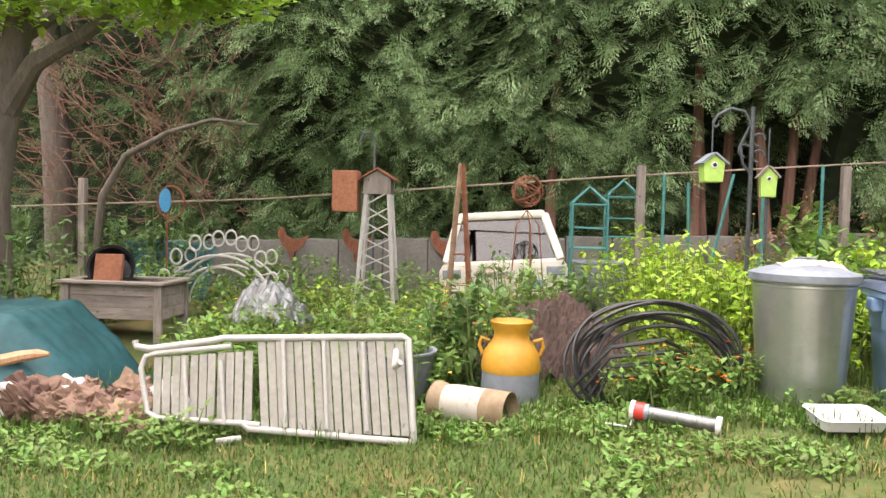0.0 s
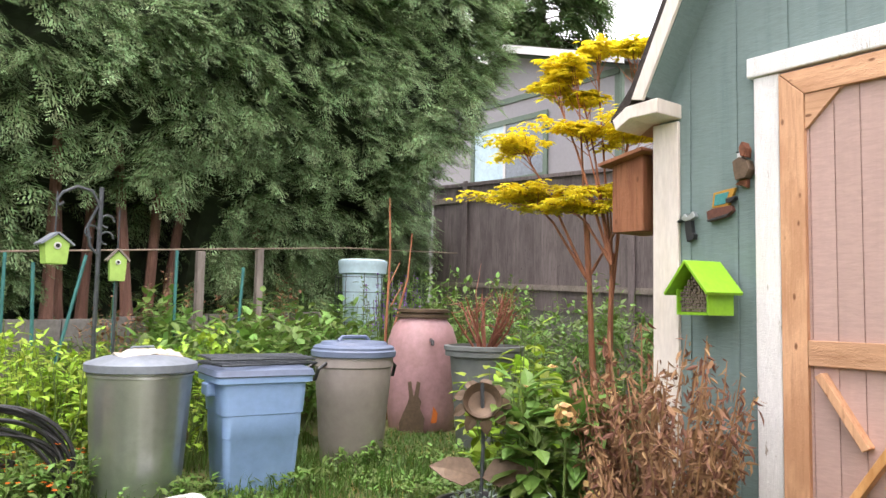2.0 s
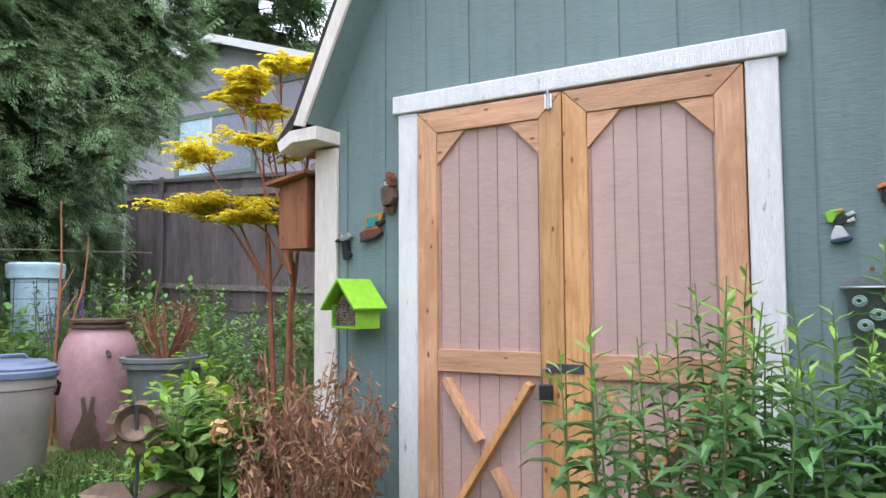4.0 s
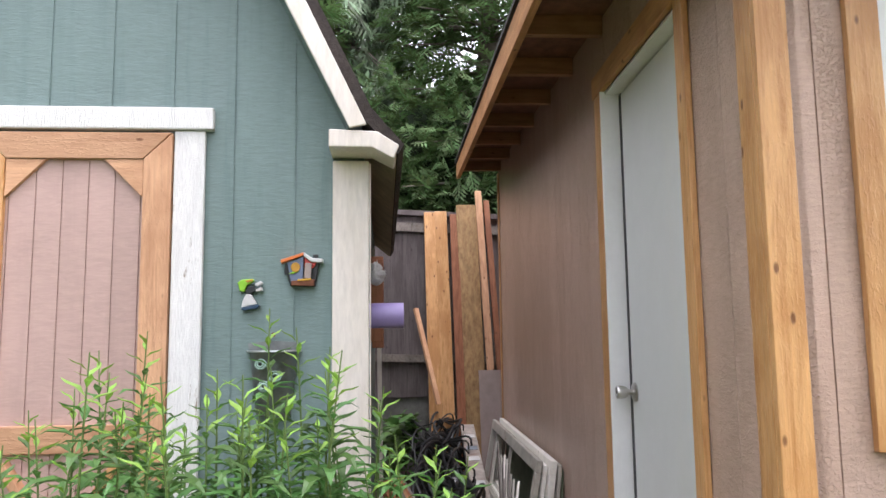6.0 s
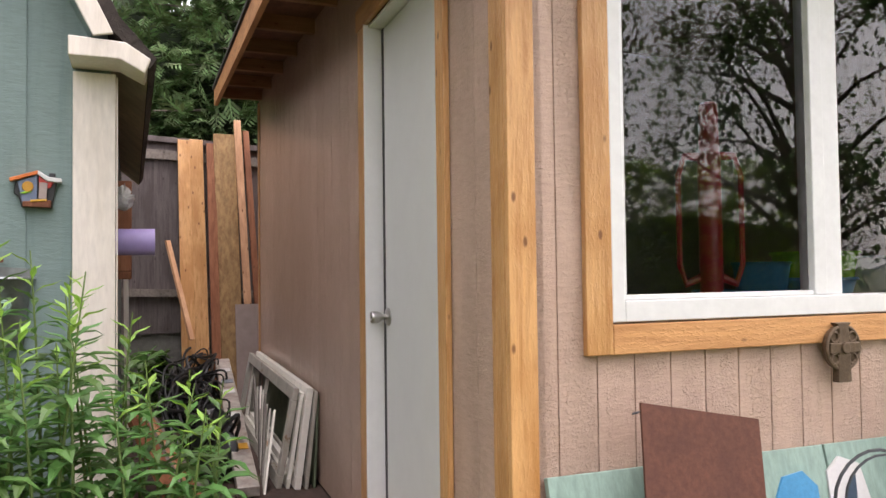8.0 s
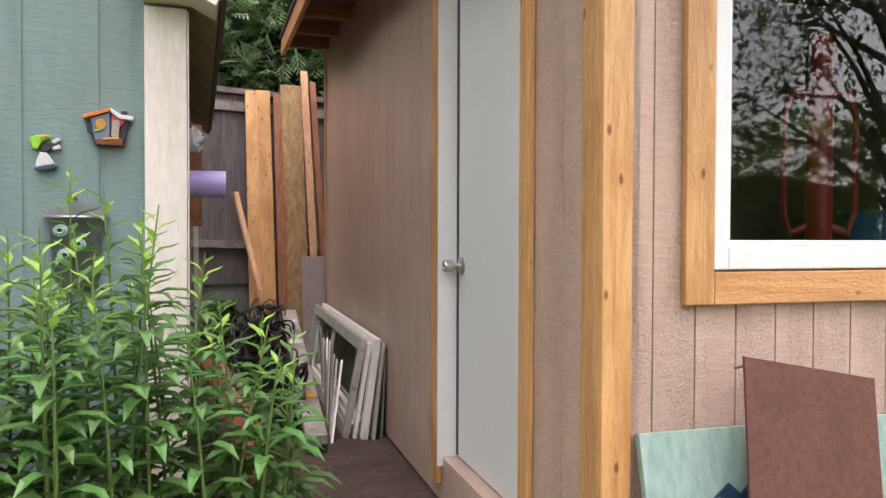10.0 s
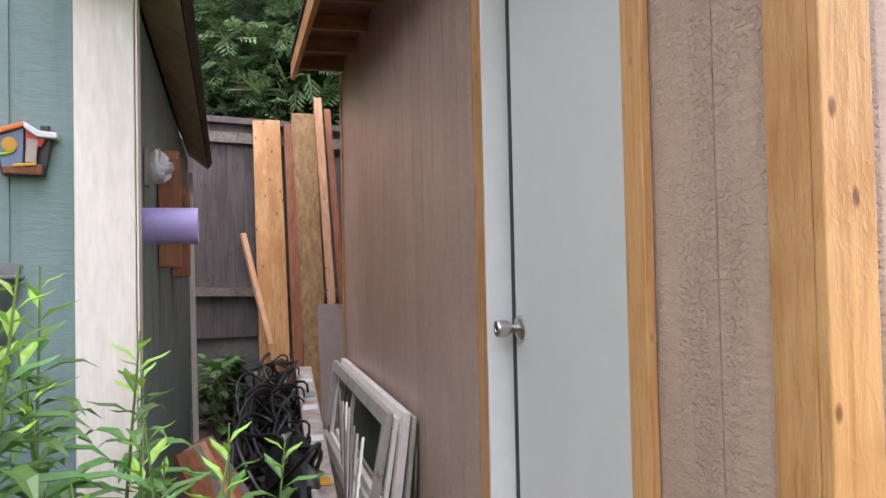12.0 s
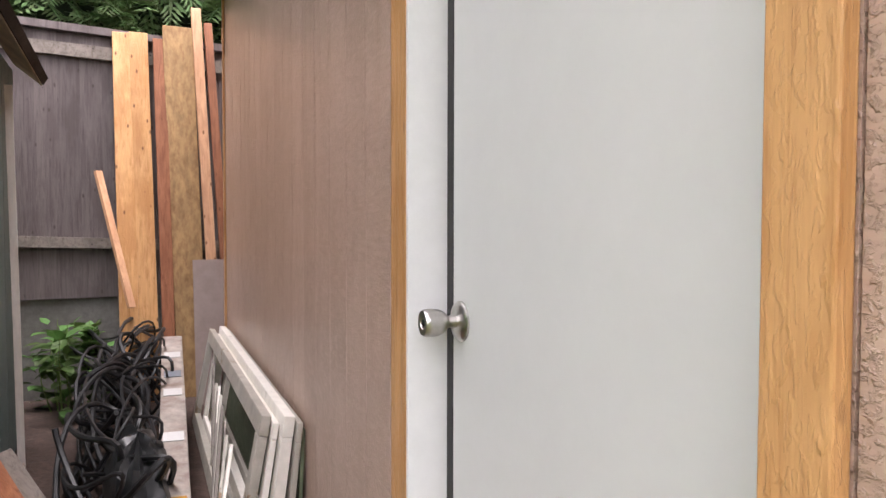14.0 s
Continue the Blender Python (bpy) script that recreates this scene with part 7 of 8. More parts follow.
py_ = thing("grey_sheet", "mauve-grey sheet of board leaning at the wall's end", "board", pose(7.2, -1.12, 0.0, 0, 8, 0))
b = Build()
b.box((0, -0.3, 0), (0.015, 0.0, 1.02))
part("sheet", b, "grey_board", py_)

# stack of old sashes leaning on the brown wall, in the wall's own direction
def by_wall(u, v, z):
    return BM @ Vector((u, v, z))


def sash(u0, u1, v_bot, v_top, h, mat, bar, cross=True, thick=0.035):
    o = thing("old_window_sash", "old flaking cream window sash leaning against the wall", "window sash", pose(0, 0, 0), group="stacked window sashes")
    def at(u, f):
        return by_wall(u, v_bot + (v_top - v_bot) * f, 0.02 + h * f)
    up_ = (at(u0, 1) - at(u0, 0)).normalized()
    nrm = (at(u1, 0) - at(u0, 0)).cross(up_).normalized()
    w_ = bar / h
    for a, c, ww, tt, uu in ((at(u0, 1 - w_ / 2), at(u1, 1 - w_ / 2), thick, bar, up_), (at(u0, w_ / 2), at(u1, w_ / 2), thick, bar, up_), (at(u0 + bar / 2, w_), at(u0 + bar / 2, 1 - w_), bar, thick, nrm), (at(u1 - bar / 2, w_), at(u1 - bar / 2, 1 - w_), bar, thick, nrm)):
        b = Build()
        b.beam(a, c, ww, tt, up=uu)
        part("rail", b, mat, o, bevel=0.004)
    if cross:
        b = Build()
        b.beam(at((u0 + u1) / 2, w_), at((u0 + u1) / 2, 1 - w_), 0.03, thick * 0.7, up=nrm)
        part("glazing_bar", b, mat, o)
    return o


sash(2.68, 4.95, 0.235, 0.125, 0.585, "dirty_white", 0.075)
sash(2.66, 4.9, 0.185, 0.095, 0.56, "old_white", 0.06, False, 0.022)
sash(2.62, 5.0, 0.135, 0.055, 0.59, "old_white", 0.075, False, 0.04)
sash(2.6, 5.0, 0.085, 0.022, 0.57, "dirty_white", 0.07, False, 0.02)
o = thing("backing_board", "pale flaking board with a mossy edge behind the stacked sashes", "board", pose(0, 0, 0))
b = Build()
b.add([by_wall(2.62, 0.04, 0.02), by_wall(5.0, 0.04, 0.02), by_wall(5.0, 0.014, 0.56), by_wall(2.62, 0.014, 0.56), by_wall(2.62, 0.028, 0.02), by_wall(5.0, 0.028, 0.02), by_wall(5.0, 0.003, 0.56), by_wall(2.62, 0.003, 0.56)], [(0, 1, 2, 3), (7, 6, 5, 4), (0, 4, 5, 1), (1, 5, 6, 2), (2, 6, 7, 3), (3, 7, 4, 0)])
part("panel", b, "moss_edge", o)
for k in range(9):
    o = thing("pale_board", "loose weathered pale board among the sashes", "board", pose(0, 0, 0), group="loose boards")
    b = Build()
    b.beam(by_wall(2.62 + 0.13 * k, 0.33 - 0.012 * k, 0.0), by_wall(2.95 + 0.17 * k + 0.1 * (k % 3), 0.22 - 0.008 * k, 0.43 - 0.05 * (k % 2)), 0.05 + 0.02 * (k % 3), 0.012, up=(0, 1, 0))
    part("slat", b, ("old_white", "dirty_white", "old_wood")[k % 3], o)
ld = thing("aluminium_plank", "scuffed aluminium plank with label scraps leaning in the passage", "ladder plank", pose(0, 0, 0))
b = Build()
b.beam(by_wall(2.4, 0.44, 0.1), by_wall(5.1, 0.36, 0.52), 0.12, 0.06)
part("rail", b, "ladder", ld, bevel=0.005)
for f, mt in ((0.2, "yellow"), (0.42, "white_paint"), (0.62, "white_paint"), (0.72, "galv_dull"), (0.84, "white_paint")):
    b = Build()
    p = by_wall(2.4, 0.44, 0.134).lerp(by_wall(5.1, 0.36, 0.554), f)
    q = by_wall(2.4, 0.44, 0.134).lerp(by_wall(5.1, 0.36, 0.554), f + 0.035)
    b.beam(p, q, 0.09, 0.003)
    part("label_scrap", b, mt, ld)
cb = thing("black_cable_heap", "tangled heap of black cables and hoses", "cables", pose(0, 0, 0))
rng = random.Random(17)
for k in range(34):
    b = Build()
    ph, u0, vc = rng.uniform(0, 6), rng.uniform(2.9, 5.3), rng.uniform(0.48, 0.74)
    pts = []
    a0 = rng.uniform(0, 6.28)
    for j in range(36):
        a = a0 + j * 0.24
        pts.append(by_wall(u0 + (0.28 + 0.012 * k) * math.cos(a) + 0.02 * j, vc + 0.13 * math.sin(a * 1.3 + k), max(0.03, 0.2 + 0.08 * (u0 - 2.9) + 0.2 * math.sin(a * 0.9 + ph) + 0.05 * math.sin(2.3 * a + k))))
    b.tube(pts, rng.choice((0.007, 0.009, 0.013)), 6)
    part("cable", b, "black_rubber", cb, smooth=True)
for k in range(5):
    b = Build()
    p, q = by_wall(4.9 + 0.1 * k, 0.5, 0.55 - 0.04 * k), by_wall(5.2 + 0.2 * k, 0.95, 0.5 - 0.05 * k)
    b.tube([p.lerp(q, j / 9) - Vector((0, 0, (0.1 + 0.05 * k) * 4 * (j / 9) * (1 - j / 9))) for j in range(10)], 0.009, 6)
    part("cable", b, "black_rubber", cb, smooth=True)
ts = thing("trim_strip", "thin loose white strip hanging at the shed's rear corner", "trim strip", pose(0, 0, 0))
b = Build()
b.beam(GM @ Vector((6.2, -0.035, 0.02)), GM @ Vector((6.15, -0.015, 1.95)), 0.035, 0.012, up=(1, 0, 0))
part("strip", b, "cream", ts)
bag = thing("black_sack", "black plastic sack slumped in the passage", "sack", pose(0, 0, 0))
b = Build()
c0 = by_wall(3.3, 0.55, 0.16)
b.sheet(28, 18, lambda i, j: tuple(c0 + Vector((math.cos(2 * math.pi * i) * math.sin(math.pi * j) * 0.42, math.sin(2 * math.pi * i) * math.sin(math.pi * j) * 0.13, 0.25 * math.cos(math.pi * j))) * (1 + 0.25 * noise.noise((math.cos(2 * math.pi * i) * 2.5, math.sin(2 * math.pi * i) * 2.5, j * 5)))))
part("sack", b, "black_plastic", bag, smooth=True)
for k in range(5):
    lb = thing("loose_lumber", "short weathered lumber leaning by the green shed", "lumber", pose(0, 0, 0), group="lumber by the shed")
    b = Build()
    b.beam((3.75 + 0.2 * k, -0.36 - 0.03 * k, 0.03), (3.95 + 0.2 * k, -0.1 - 0.02 * k, 0.62 - 0.03 * k), 0.11, 0.025)
    part("board", b, ("red_wood", "old_wood", "pine")[k % 3], lb)
plant("wild_vine", "green vine leaves growing at the fence foot", 7.3, -0.32, random.Random(77), 0.34, 0.22, 0.75, 190, 0.12, "deep_leaf", 1.1, 12)

b = Build()
b.sheet(26, 16, lambda i, j: (3.3 + 4.6 * i, -1.7 + 1.9 * j, 0.02 + 0.015 * noise.noise((i * 30, j * 12, 1))))
tagged(part("passage_soil", b, "soil"), "dark littered earth between the sheds", "earth", kind="structure")

# ---- by the brown shed's window ----
def at_front(v, z, u=-0.03, rx=0, ry=0, rz=0):
    return BM @ pose(u, v, z, rx, ry, rz)


gp = thing("painted_panel", "verdigris painted plank panel leaning under the window", "panel", at_front(-0.82, 0.0, -0.2, 0, 14, 0))
for k in range(3):
    b = Build()
    v0 = 0.745 - 0.5 * (k + 1)
    b.box((-0.012, v0 + 0.004, 0.0), (0.012, v0 + 0.496, 0.74))
    part("plank", b, "verdigris", gp, bevel=0.003)
for pts, mt, nm in (([(0.56, 0.56), (0.5, 0.6), (0.47, 0.57), (0.43, 0.6), (0.4, 0.56), (0.43, 0.5), (0.52, 0.48)], "navy", "painted_bird"), ([(0.54, 0.57), (0.56, 0.52), (0.5, 0.5), (0.47, 0.55)], "white_paint", "painted_wing"), ([(0.32, 0.62), (0.24, 0.64), (0.2, 0.58), (0.26, 0.5), (0.34, 0.54)], "white_paint", "painted_wing"),
                    ([(-0.02, 0.6), (-0.06, 0.66), (-0.14, 0.67), (-0.19, 0.62), (-0.18, 0.48), (-0.1, 0.44), (-0.02, 0.48)], "blue_thing", "painted_bird"), ([(-0.1, 0.54), (-0.13, 0.58), (-0.17, 0.57), (-0.16, 0.5), (-0.12, 0.5)], "yellow", "painted_breast"),
                    ([(-0.24, 0.66), (-0.3, 0.7), (-0.38, 0.67), (-0.4, 0.54), (-0.36, 0.46), (-0.26, 0.46), (-0.23, 0.56)], "white_paint", "painted_cloud"), ([(-0.27, 0.5), (-0.3, 0.6), (-0.35, 0.64), (-0.34, 0.58), (-0.31, 0.49)], "yellow", "painted_branch")):
    b = Build()
    b.prism(pts[::-1], 0, -0.02 - (0.004 if mt == "yellow" else 0), -0.0125)
    part(nm, b, mt if nm != "painted_branch" else "navy", gp)
bs = thing("rusty_sheet", "brown rusty metal sheet leaning on the painted panel", "metal sheet", at_front(-0.44, 0.0, -0.3, 0, 11, 0) @ pose(0, 0, 0, 5, 0, 0))
b = Build()
b.prism([(-0.2, 0.03), (0.2, 0.0), (0.2, 0.925), (-0.2, 0.885)], 0, -0.004, 0.004)
part("sheet", b, "brown_sheet", bs)
b = Build()
b.tube([(0.01, 0.22, 0.895), (0.0, 0.16, 0.91), (0.0, 0.2, 0.902)], 0.003, 5)
part("wire", b, "iron", bs)
md = thing("celtic_plaque", "dull bronze round celtic cross plaque on the wall", "wall plaque", at_front(-1.155, 1.01, -0.03) @ Matrix.Scale(0.85, 4))
for n, pts, x0, x1 in (("shaft", [(-0.035, -0.11), (0.035, -0.11), (0.025, 0.1), (0.04, 0.115), (-0.04, 0.115), (-0.025, 0.1)], 0.0, 0.03), ("wheel", disc(0, 0.02, 0.085, 22), 0.0, 0.022), ("cross_arm", [(-0.075, 0.0), (0.075, 0.0), (0.075, 0.04), (-0.075, 0.04)], 0.0, 0.034), ("boss", disc(0, 0.02, 0.022), 0.03, 0.042)):
    b = Build()
    b.prism(pts[::-1], 0, -x1, -x0)
    part(n, b, "bronze", md, bevel=0.004)
for y_, z_ in ((0.045, 0.06), (-0.045, 0.06), (0.045, -0.022), (-0.045, -0.022)):
    b = Build()
    b.tube([(-0.024, y_ + 0.02 * math.cos(t), z_ + 0.02 * math.sin(t)) for t in [2 * math.pi * i / 12 for i in range(12)]], 0.006, 6, closed=True)
    part("knot_ring", b, "bronze", md, smooth=True)
b = Build()
b.tube([(-0.022, 0.082 * math.cos(t), 0.02 + 0.082 * math.sin(t)) for t in [2 * math.pi * i / 26 for i in range(26)]], 0.008, 7, closed=True)
part("rim_ring", b, "bronze", md, smooth=True)
sp = thing("spear_plaque", "tall black pointed board with white dots", "garden ornament", at_front(-1.42, 0.0, -0.25, 0, 10, 0))
b = Build()
b.prism([(-0.1, 0), (-0.1, 0.55), (-0.055, 0.8), (0, 0.98), (0.055, 0.8), (0.1, 0.55), (0.1, 0)], 0, -0.012, 0.012)
part("board", b, "black_plastic", sp, bevel=0.003)
for k in range(7):
    b = Build()
    b.prism(disc(0.04 * (-1) ** k, 0.4 + 0.06 * k, 0.008, 8)[::-1], 0, -0.016, -0.0125)
    part("dot", b, "white_paint", sp)
cr = thing("twig_crate", "rustic bark-edged wooden crate holding a purple packet", "crate", at_front(-1.12, 0.0, -0.38, 0, 0, 6))
for p, q in (((0, 0.17, 0), (0, 0.17, 0.56)), ((0, -0.17, 0), (0, -0.17, 0.56)), ((0, -0.2, 0.54), (0, 0.2, 0.58)), ((0, -0.2, 0.1), (0, 0.2, 0.1)), ((0.12, 0.17, 0), (0.12, 0.17, 0.56)), ((0.12, -0.17, 0), (0.12, -0.17, 0.56))):
    b = Build()
    b.tube([p, q], 0.025, 8)
    part("pole", b, "orange_bark", cr, smooth=True)
b = Build()
b.box((0.03, -0.13, 0.2), (0.07, 0.13, 0.48))
pkt = part("packet", b, "purple", cr, "purple packet")
for k in range(3):
    b = Build()
    b.box((0.028, -0.08, 0.36 + 0.03 * k), (0.0295, 0.05 + 0.02 * k, 0.372 + 0.03 * k))
    part("print_bar", b, "white_paint", pkt)
wr = thing("wire_wreath", "black wire plant ring with curls", "wire ring", at_front(-1.05, 0.62, -0.26))
b = Build()
b.tube([(0.02, 0.16 * math.cos(t), 0.13 * math.sin(t)) for t in [2 * math.pi * i / 22 for i in range(22)]], 0.005, 5, closed=True)
b.tube([(0.0, 0.14 * math.cos(t), 0.11 * math.sin(t) + 0.01) for t in [2 * math.pi * i / 22 for i in range(22)]], 0.004, 5, closed=True)
part("ring", b, "iron", wr)
ph = thing("enamel_pot", "blue-grey enamel pot standing before the panel", "pot", at_front(-0.36, 0.0, -0.36))
b = Build()
b.lathe([(0.09, 0), (0.1, 0.02), (0.12, 0.5), (0.13, 0.52), (0.11, 0.54), (0, 0.545)], 28)
part("pot", b, "blue_dark", ph, smooth=True)
gbk = thing("green_white_box", "lime green and white plastic box by the wall", "box", at_front(-1.62, 0.0, -0.42, 0, 0, 20))
b = Build()
b.box((-0.1, -0.16, 0.0), (0.1, 0.16, 0.5))
part("box", b, "lime", gbk, bevel=0.015)
b = Build()
b.box((-0.105, -0.165, 0.5), (0.105, 0.165, 0.56))
part("lid", b, "white_paint", gbk, bevel=0.01)

# ---- behind the window ----
bench = thing("workbench", "wooden workbench inside the shed under the window", "workbench", BM)
b = Build()
b.box((0.12, -2.4, 1.06), (0.75, -0.12, 1.1))
part("benchtop", b, "old_wood", bench)
for u, v in ((0.16, -0.2), (0.7, -0.2), (0.16, -2.3), (0.7, -2.3)):
    b = Build()
    b.box((u - 0.03, v - 0.03, 0.12), (u + 0.03, v + 0.03, 1.06))
    part("leg", b, "old_wood", bench)
pd = thing("post_driver", "red steel post driver with two loop handles, standing on the bench", "post driver", BM @ pose(0.26, -0.9, 1.1, 0, 0, 66) @ Matrix.Diagonal((0.72, 0.72, 1.12, 1)))
b = Build()
b.lathe([(0.0, 0), (0.055, 0), (0.055, 0.52), (0.05, 0.53), (0.045, 0.68), (0.03, 0.69), (0, 0.69)], 28)
part("tube", b, "red_paint", pd, smooth=True)
for s in (-1, 1):
    b = Build()
    b.tube([(s * 0.05, 0, 0.14), (s * 0.12, 0, 0.12), (s * 0.15, 0, 0.18), (s * 0.15, 0, 0.46), (s * 0.12, 0, 0.52), (s * 0.05, 0, 0.52)], 0.014, 8)
    part("handle", b, "red_paint", pd, smooth=True)
for nm, lb, v, w_, h, mt in (("blue_bowl", "bright blue plastic bowl on the bench", -1.02, 0.13, 0.1, "blue_thing"), ("blue_jug", "bright blue plastic jug on the bench", -1.16, 0.1, 0.2, "blue_thing"), ("lime_bucket", "lime green bucket on the bench", -1.55, 0.16, 0.24, "lime"), ("blue_basin", "blue basin on the bench", -1.42, 0.14, 0.14, "blue_thing"), ("white_basket", "white wire basket on the bench", -1.78, 0.17, 0.22, "white_paint"), ("red_pan", "red dustpan on the bench", -0.48, 0.07, 0.03, "red"), ("red_bowl", "red bowl on the bench", -1.68, 0.1, 0.08, "red")):
    o = thing(nm, lb, nm.split("_")[1], BM @ pose(0.3 if nm != "lime_bucket" else 0.42, v, 1.1))
    b = Build()
    b.lathe([(0.0, 0), (w_ * 0.7, 0), (w_, h), (w_ * 1.06, h), (w_ * 1.04, h + 0.01), (w_ * 0.94, h), (w_ * 0.64, 0.02), (0, 0.02)], 28)
    part("shell", b, mt, o, smooth=True)

# ---- pots and flowers by the shed corner ----
fp = thing("metal_flower", "rusty metal daisy sculpture standing in a black pot", "garden ornament", pose(2.33, 3.28, 0))
b = Build()
b.lathe([(0.13, 0), (0.19, 0.2), (0.215, 0.205), (0.215, 0.25), (0.195, 0.25), (0.17, 0.2), (0, 0.19)], 36)
part("pot", b, "black_plastic", fp, "black plastic pot", smooth=True)
b = Build()
b.tube([(0, 0, 0.2), (0.01, 0, 0.5), (0, 0, 0.78)], 0.009, 7)
part("stalk", b, "iron", fp)
FM = pose(0, 0, 0.68, 60, 0, -42) @ Matrix.Scale(0.78, 4)
b = Build()
b.lathe([(0.0, -0.04), (0.06, -0.03), (0.1, 0.01), (0.115, 0.06), (0.11, 0.075), (0.1, 0.06), (0.08, 0.02), (0.0, -0.01)], 28, FM)
part("cup", b, "bronze", fp, smooth=True)
for k in range(9):
    b = Build()
    a = k * 0.698
    leaf(b, FM @ Vector((0.09 * math.cos(a), 0.09 * math.sin(a), 0.05)), FM.to_3x3() @ Vector((math.cos(a), math.sin(a), -0.7)), FM.to_3x3() @ Vector((0, 0, 1)), 0.085, 1.0)
    part("petal", b, "bronze", fp, solid=0.003)
for a in (-0.75, 2.4):
    b = Build()
    leaf(b, (0, 0, 0.36), (math.cos(a), math.sin(a), 0.22), (-0.5, -0.55, 0.6), 0.24, 0.85)
    part("metal_leaf", b, "bronze", fp, solid=0.003)
plant("pot_weed", "small weeds sprouting in the black pot", 2.33, 3.28, random.Random(61), 0.13, 0.13, 0.14, 90, 0.04, "silver_leaf", 0.7, 14, z=0.19)
wp = thing("wooden_bowl_pot", "round pale wooden-rimmed pot on the grass", "pot", pose(1.5, 2.85, -0.03))
b = Build()
b.lathe([(0.13, 0), (0.175, 0.2), (0.185, 0.21), (0.185, 0.225), (0.165, 0.225), (0.15, 0.17), (0, 0.16)], 36)
part("pot", b, "dirty_white", wp, smooth=True)

rng = random.Random(55)
plant("hydrangea", "leafy shrub with large green leaves and faded peach flower heads", 2.72, 3.16, rng, 0.36, 0.32, 0.92, 460, 0.13, "mid_leaf", 0.85, 24, ("cream_flower", 10, 0.035))
plant("hydrangea", "leafy shrub with large green leaves beside the shed", 3.0, 3.7, rng, 0.4, 0.35, 1.0, 420, 0.11, "bright_leaf", 0.85, 24)
plant("silver_artemisia", "feathery silver-grey low plant in front of the shrubs", 2.3, 2.78, rng, 0.24, 0.2, 0.34, 700, 0.045, "silver_leaf", 0.25, 40)
for hx_, hy_, hz_, r_ in ((2.52, 2.95, 0.66, 0.06), (2.62, 2.88, 0.32, 0.07), (2.56, 2.83, 0.24, 0.06)):
    fh = thing("flower_head", "faded peach hydrangea flower head among leaves", "flower", pose(hx_, hy_, hz_), group="hydrangea flower heads")
    b = Build()
    for k in range(60):
        d = wild(rng).normalized()
        leaf(b, d * r_ * 0.8, d.orthogonal() + wild(rng) * 0.4, d, r_ * 0.5, 1.2)
    part("petal_ball", b, "cream_flower", fh)
    b = Build()
    b.tube([(0, 0, 0), (0.05, 0.06, -hz_)], 0.006, 5)
    part("stalk", b, "stem", fh)
st_ = thing("garden_figurine", "small white garden figurine beside the withered shrub", "figurine", pose(2.42, 2.38, 0))
b = Build()
b.lathe([(0.0, 0.0), (0.06, 0.0), (0.065, 0.02), (0.05, 0.05), (0.055, 0.12), (0.05, 0.18), (0.03, 0.23), (0.035, 0.27), (0.03, 0.31), (0.0, 0.335)], 24, squash=(1, 0.8))
part("statue", b, "white_paint", st_, smooth=True)
dp = thing("withered_shrub", "withered brown shrub with dry curled leaves against the shed", "shrub", pose(2.78, 2.66, 0))
b, lv = Build(), Build()
for k in range(80):
    a, r = rng.uniform(0, 6.283), 0.32 * math.sqrt(rng.random())
    h = rng.uniform(0.7, 1.25) * (1 - r)
    top = Vector((r * math.cos(a) * 1.1, r * math.sin(a) * 1.3, h))
    base = top * 0.35
    base.z = 0
    mid = base.lerp(top, 0.6) + wild(rng) * 0.04
    b.tube([base, mid, top], [0.009, 0.006, 0.002], 5)
    for j in range(64):
        f = 0.15 + 0.85 * rng.random()
        p = base.lerp(mid, f * 1.66) if f < 0.6 else mid.lerp(top, (f - 0.6) * 2.5)
        d = wild(rng, -0.9)
        leaf(lv, p + wild(rng) * 0.03, d, wild(rng), rng.uniform(0.025, 0.075), rng.uniform(0.22, 0.5))
part("stem_growth", b, "dry_stalk", dp)
part("dry_leafage", lv, "dead_leaf", dp, "curled dry brown leaves")

# golden maple behind the shed corner
gm = thing("golden_maple", "young golden-leaved maple with orange bark", "tree", pose(4.3, 4.12, ground_z(4.3, 4.1)))
LAYERS = [(0.05, 0.15, 3.01, 0.12), (-0.1, 0.2, 2.84, 0.2), (-0.2, 0.37, 2.77, 0.18), (0.2, -0.13, 3.0, 0.2), (-0.35, 0.54, 2.3, 0.28), (-0.1, 0.14, 2.38, 0.3), (0.1, -0.1, 2.33, 0.3), (-0.35, 0.47, 1.92, 0.3), (-0.2, 0.22, 1.83, 0.34), (0.0, -0.02, 1.95, 0.34), (0.2, -0.18, 1.89, 0.25), (0.0, 0.23, 2.67, 0.12)]
b = Build()
for k, (a, h) in enumerate(((0.4, 1.5), (2.2, 1.7), (4.0, 1.3))):
    base = Vector((0.06 * math.cos(a), 0.06 * math.sin(a), 0))
    top = Vector((0.14 * math.cos(a), 0.14 * math.sin(a), h))
    b.tube([base, base.lerp(top, 0.5) + wild(rng) * 0.03, top], [0.028, 0.022, 0.014], 8)
part("trunk", b, "orange_bark", gm, smooth=True)
lv = Build()
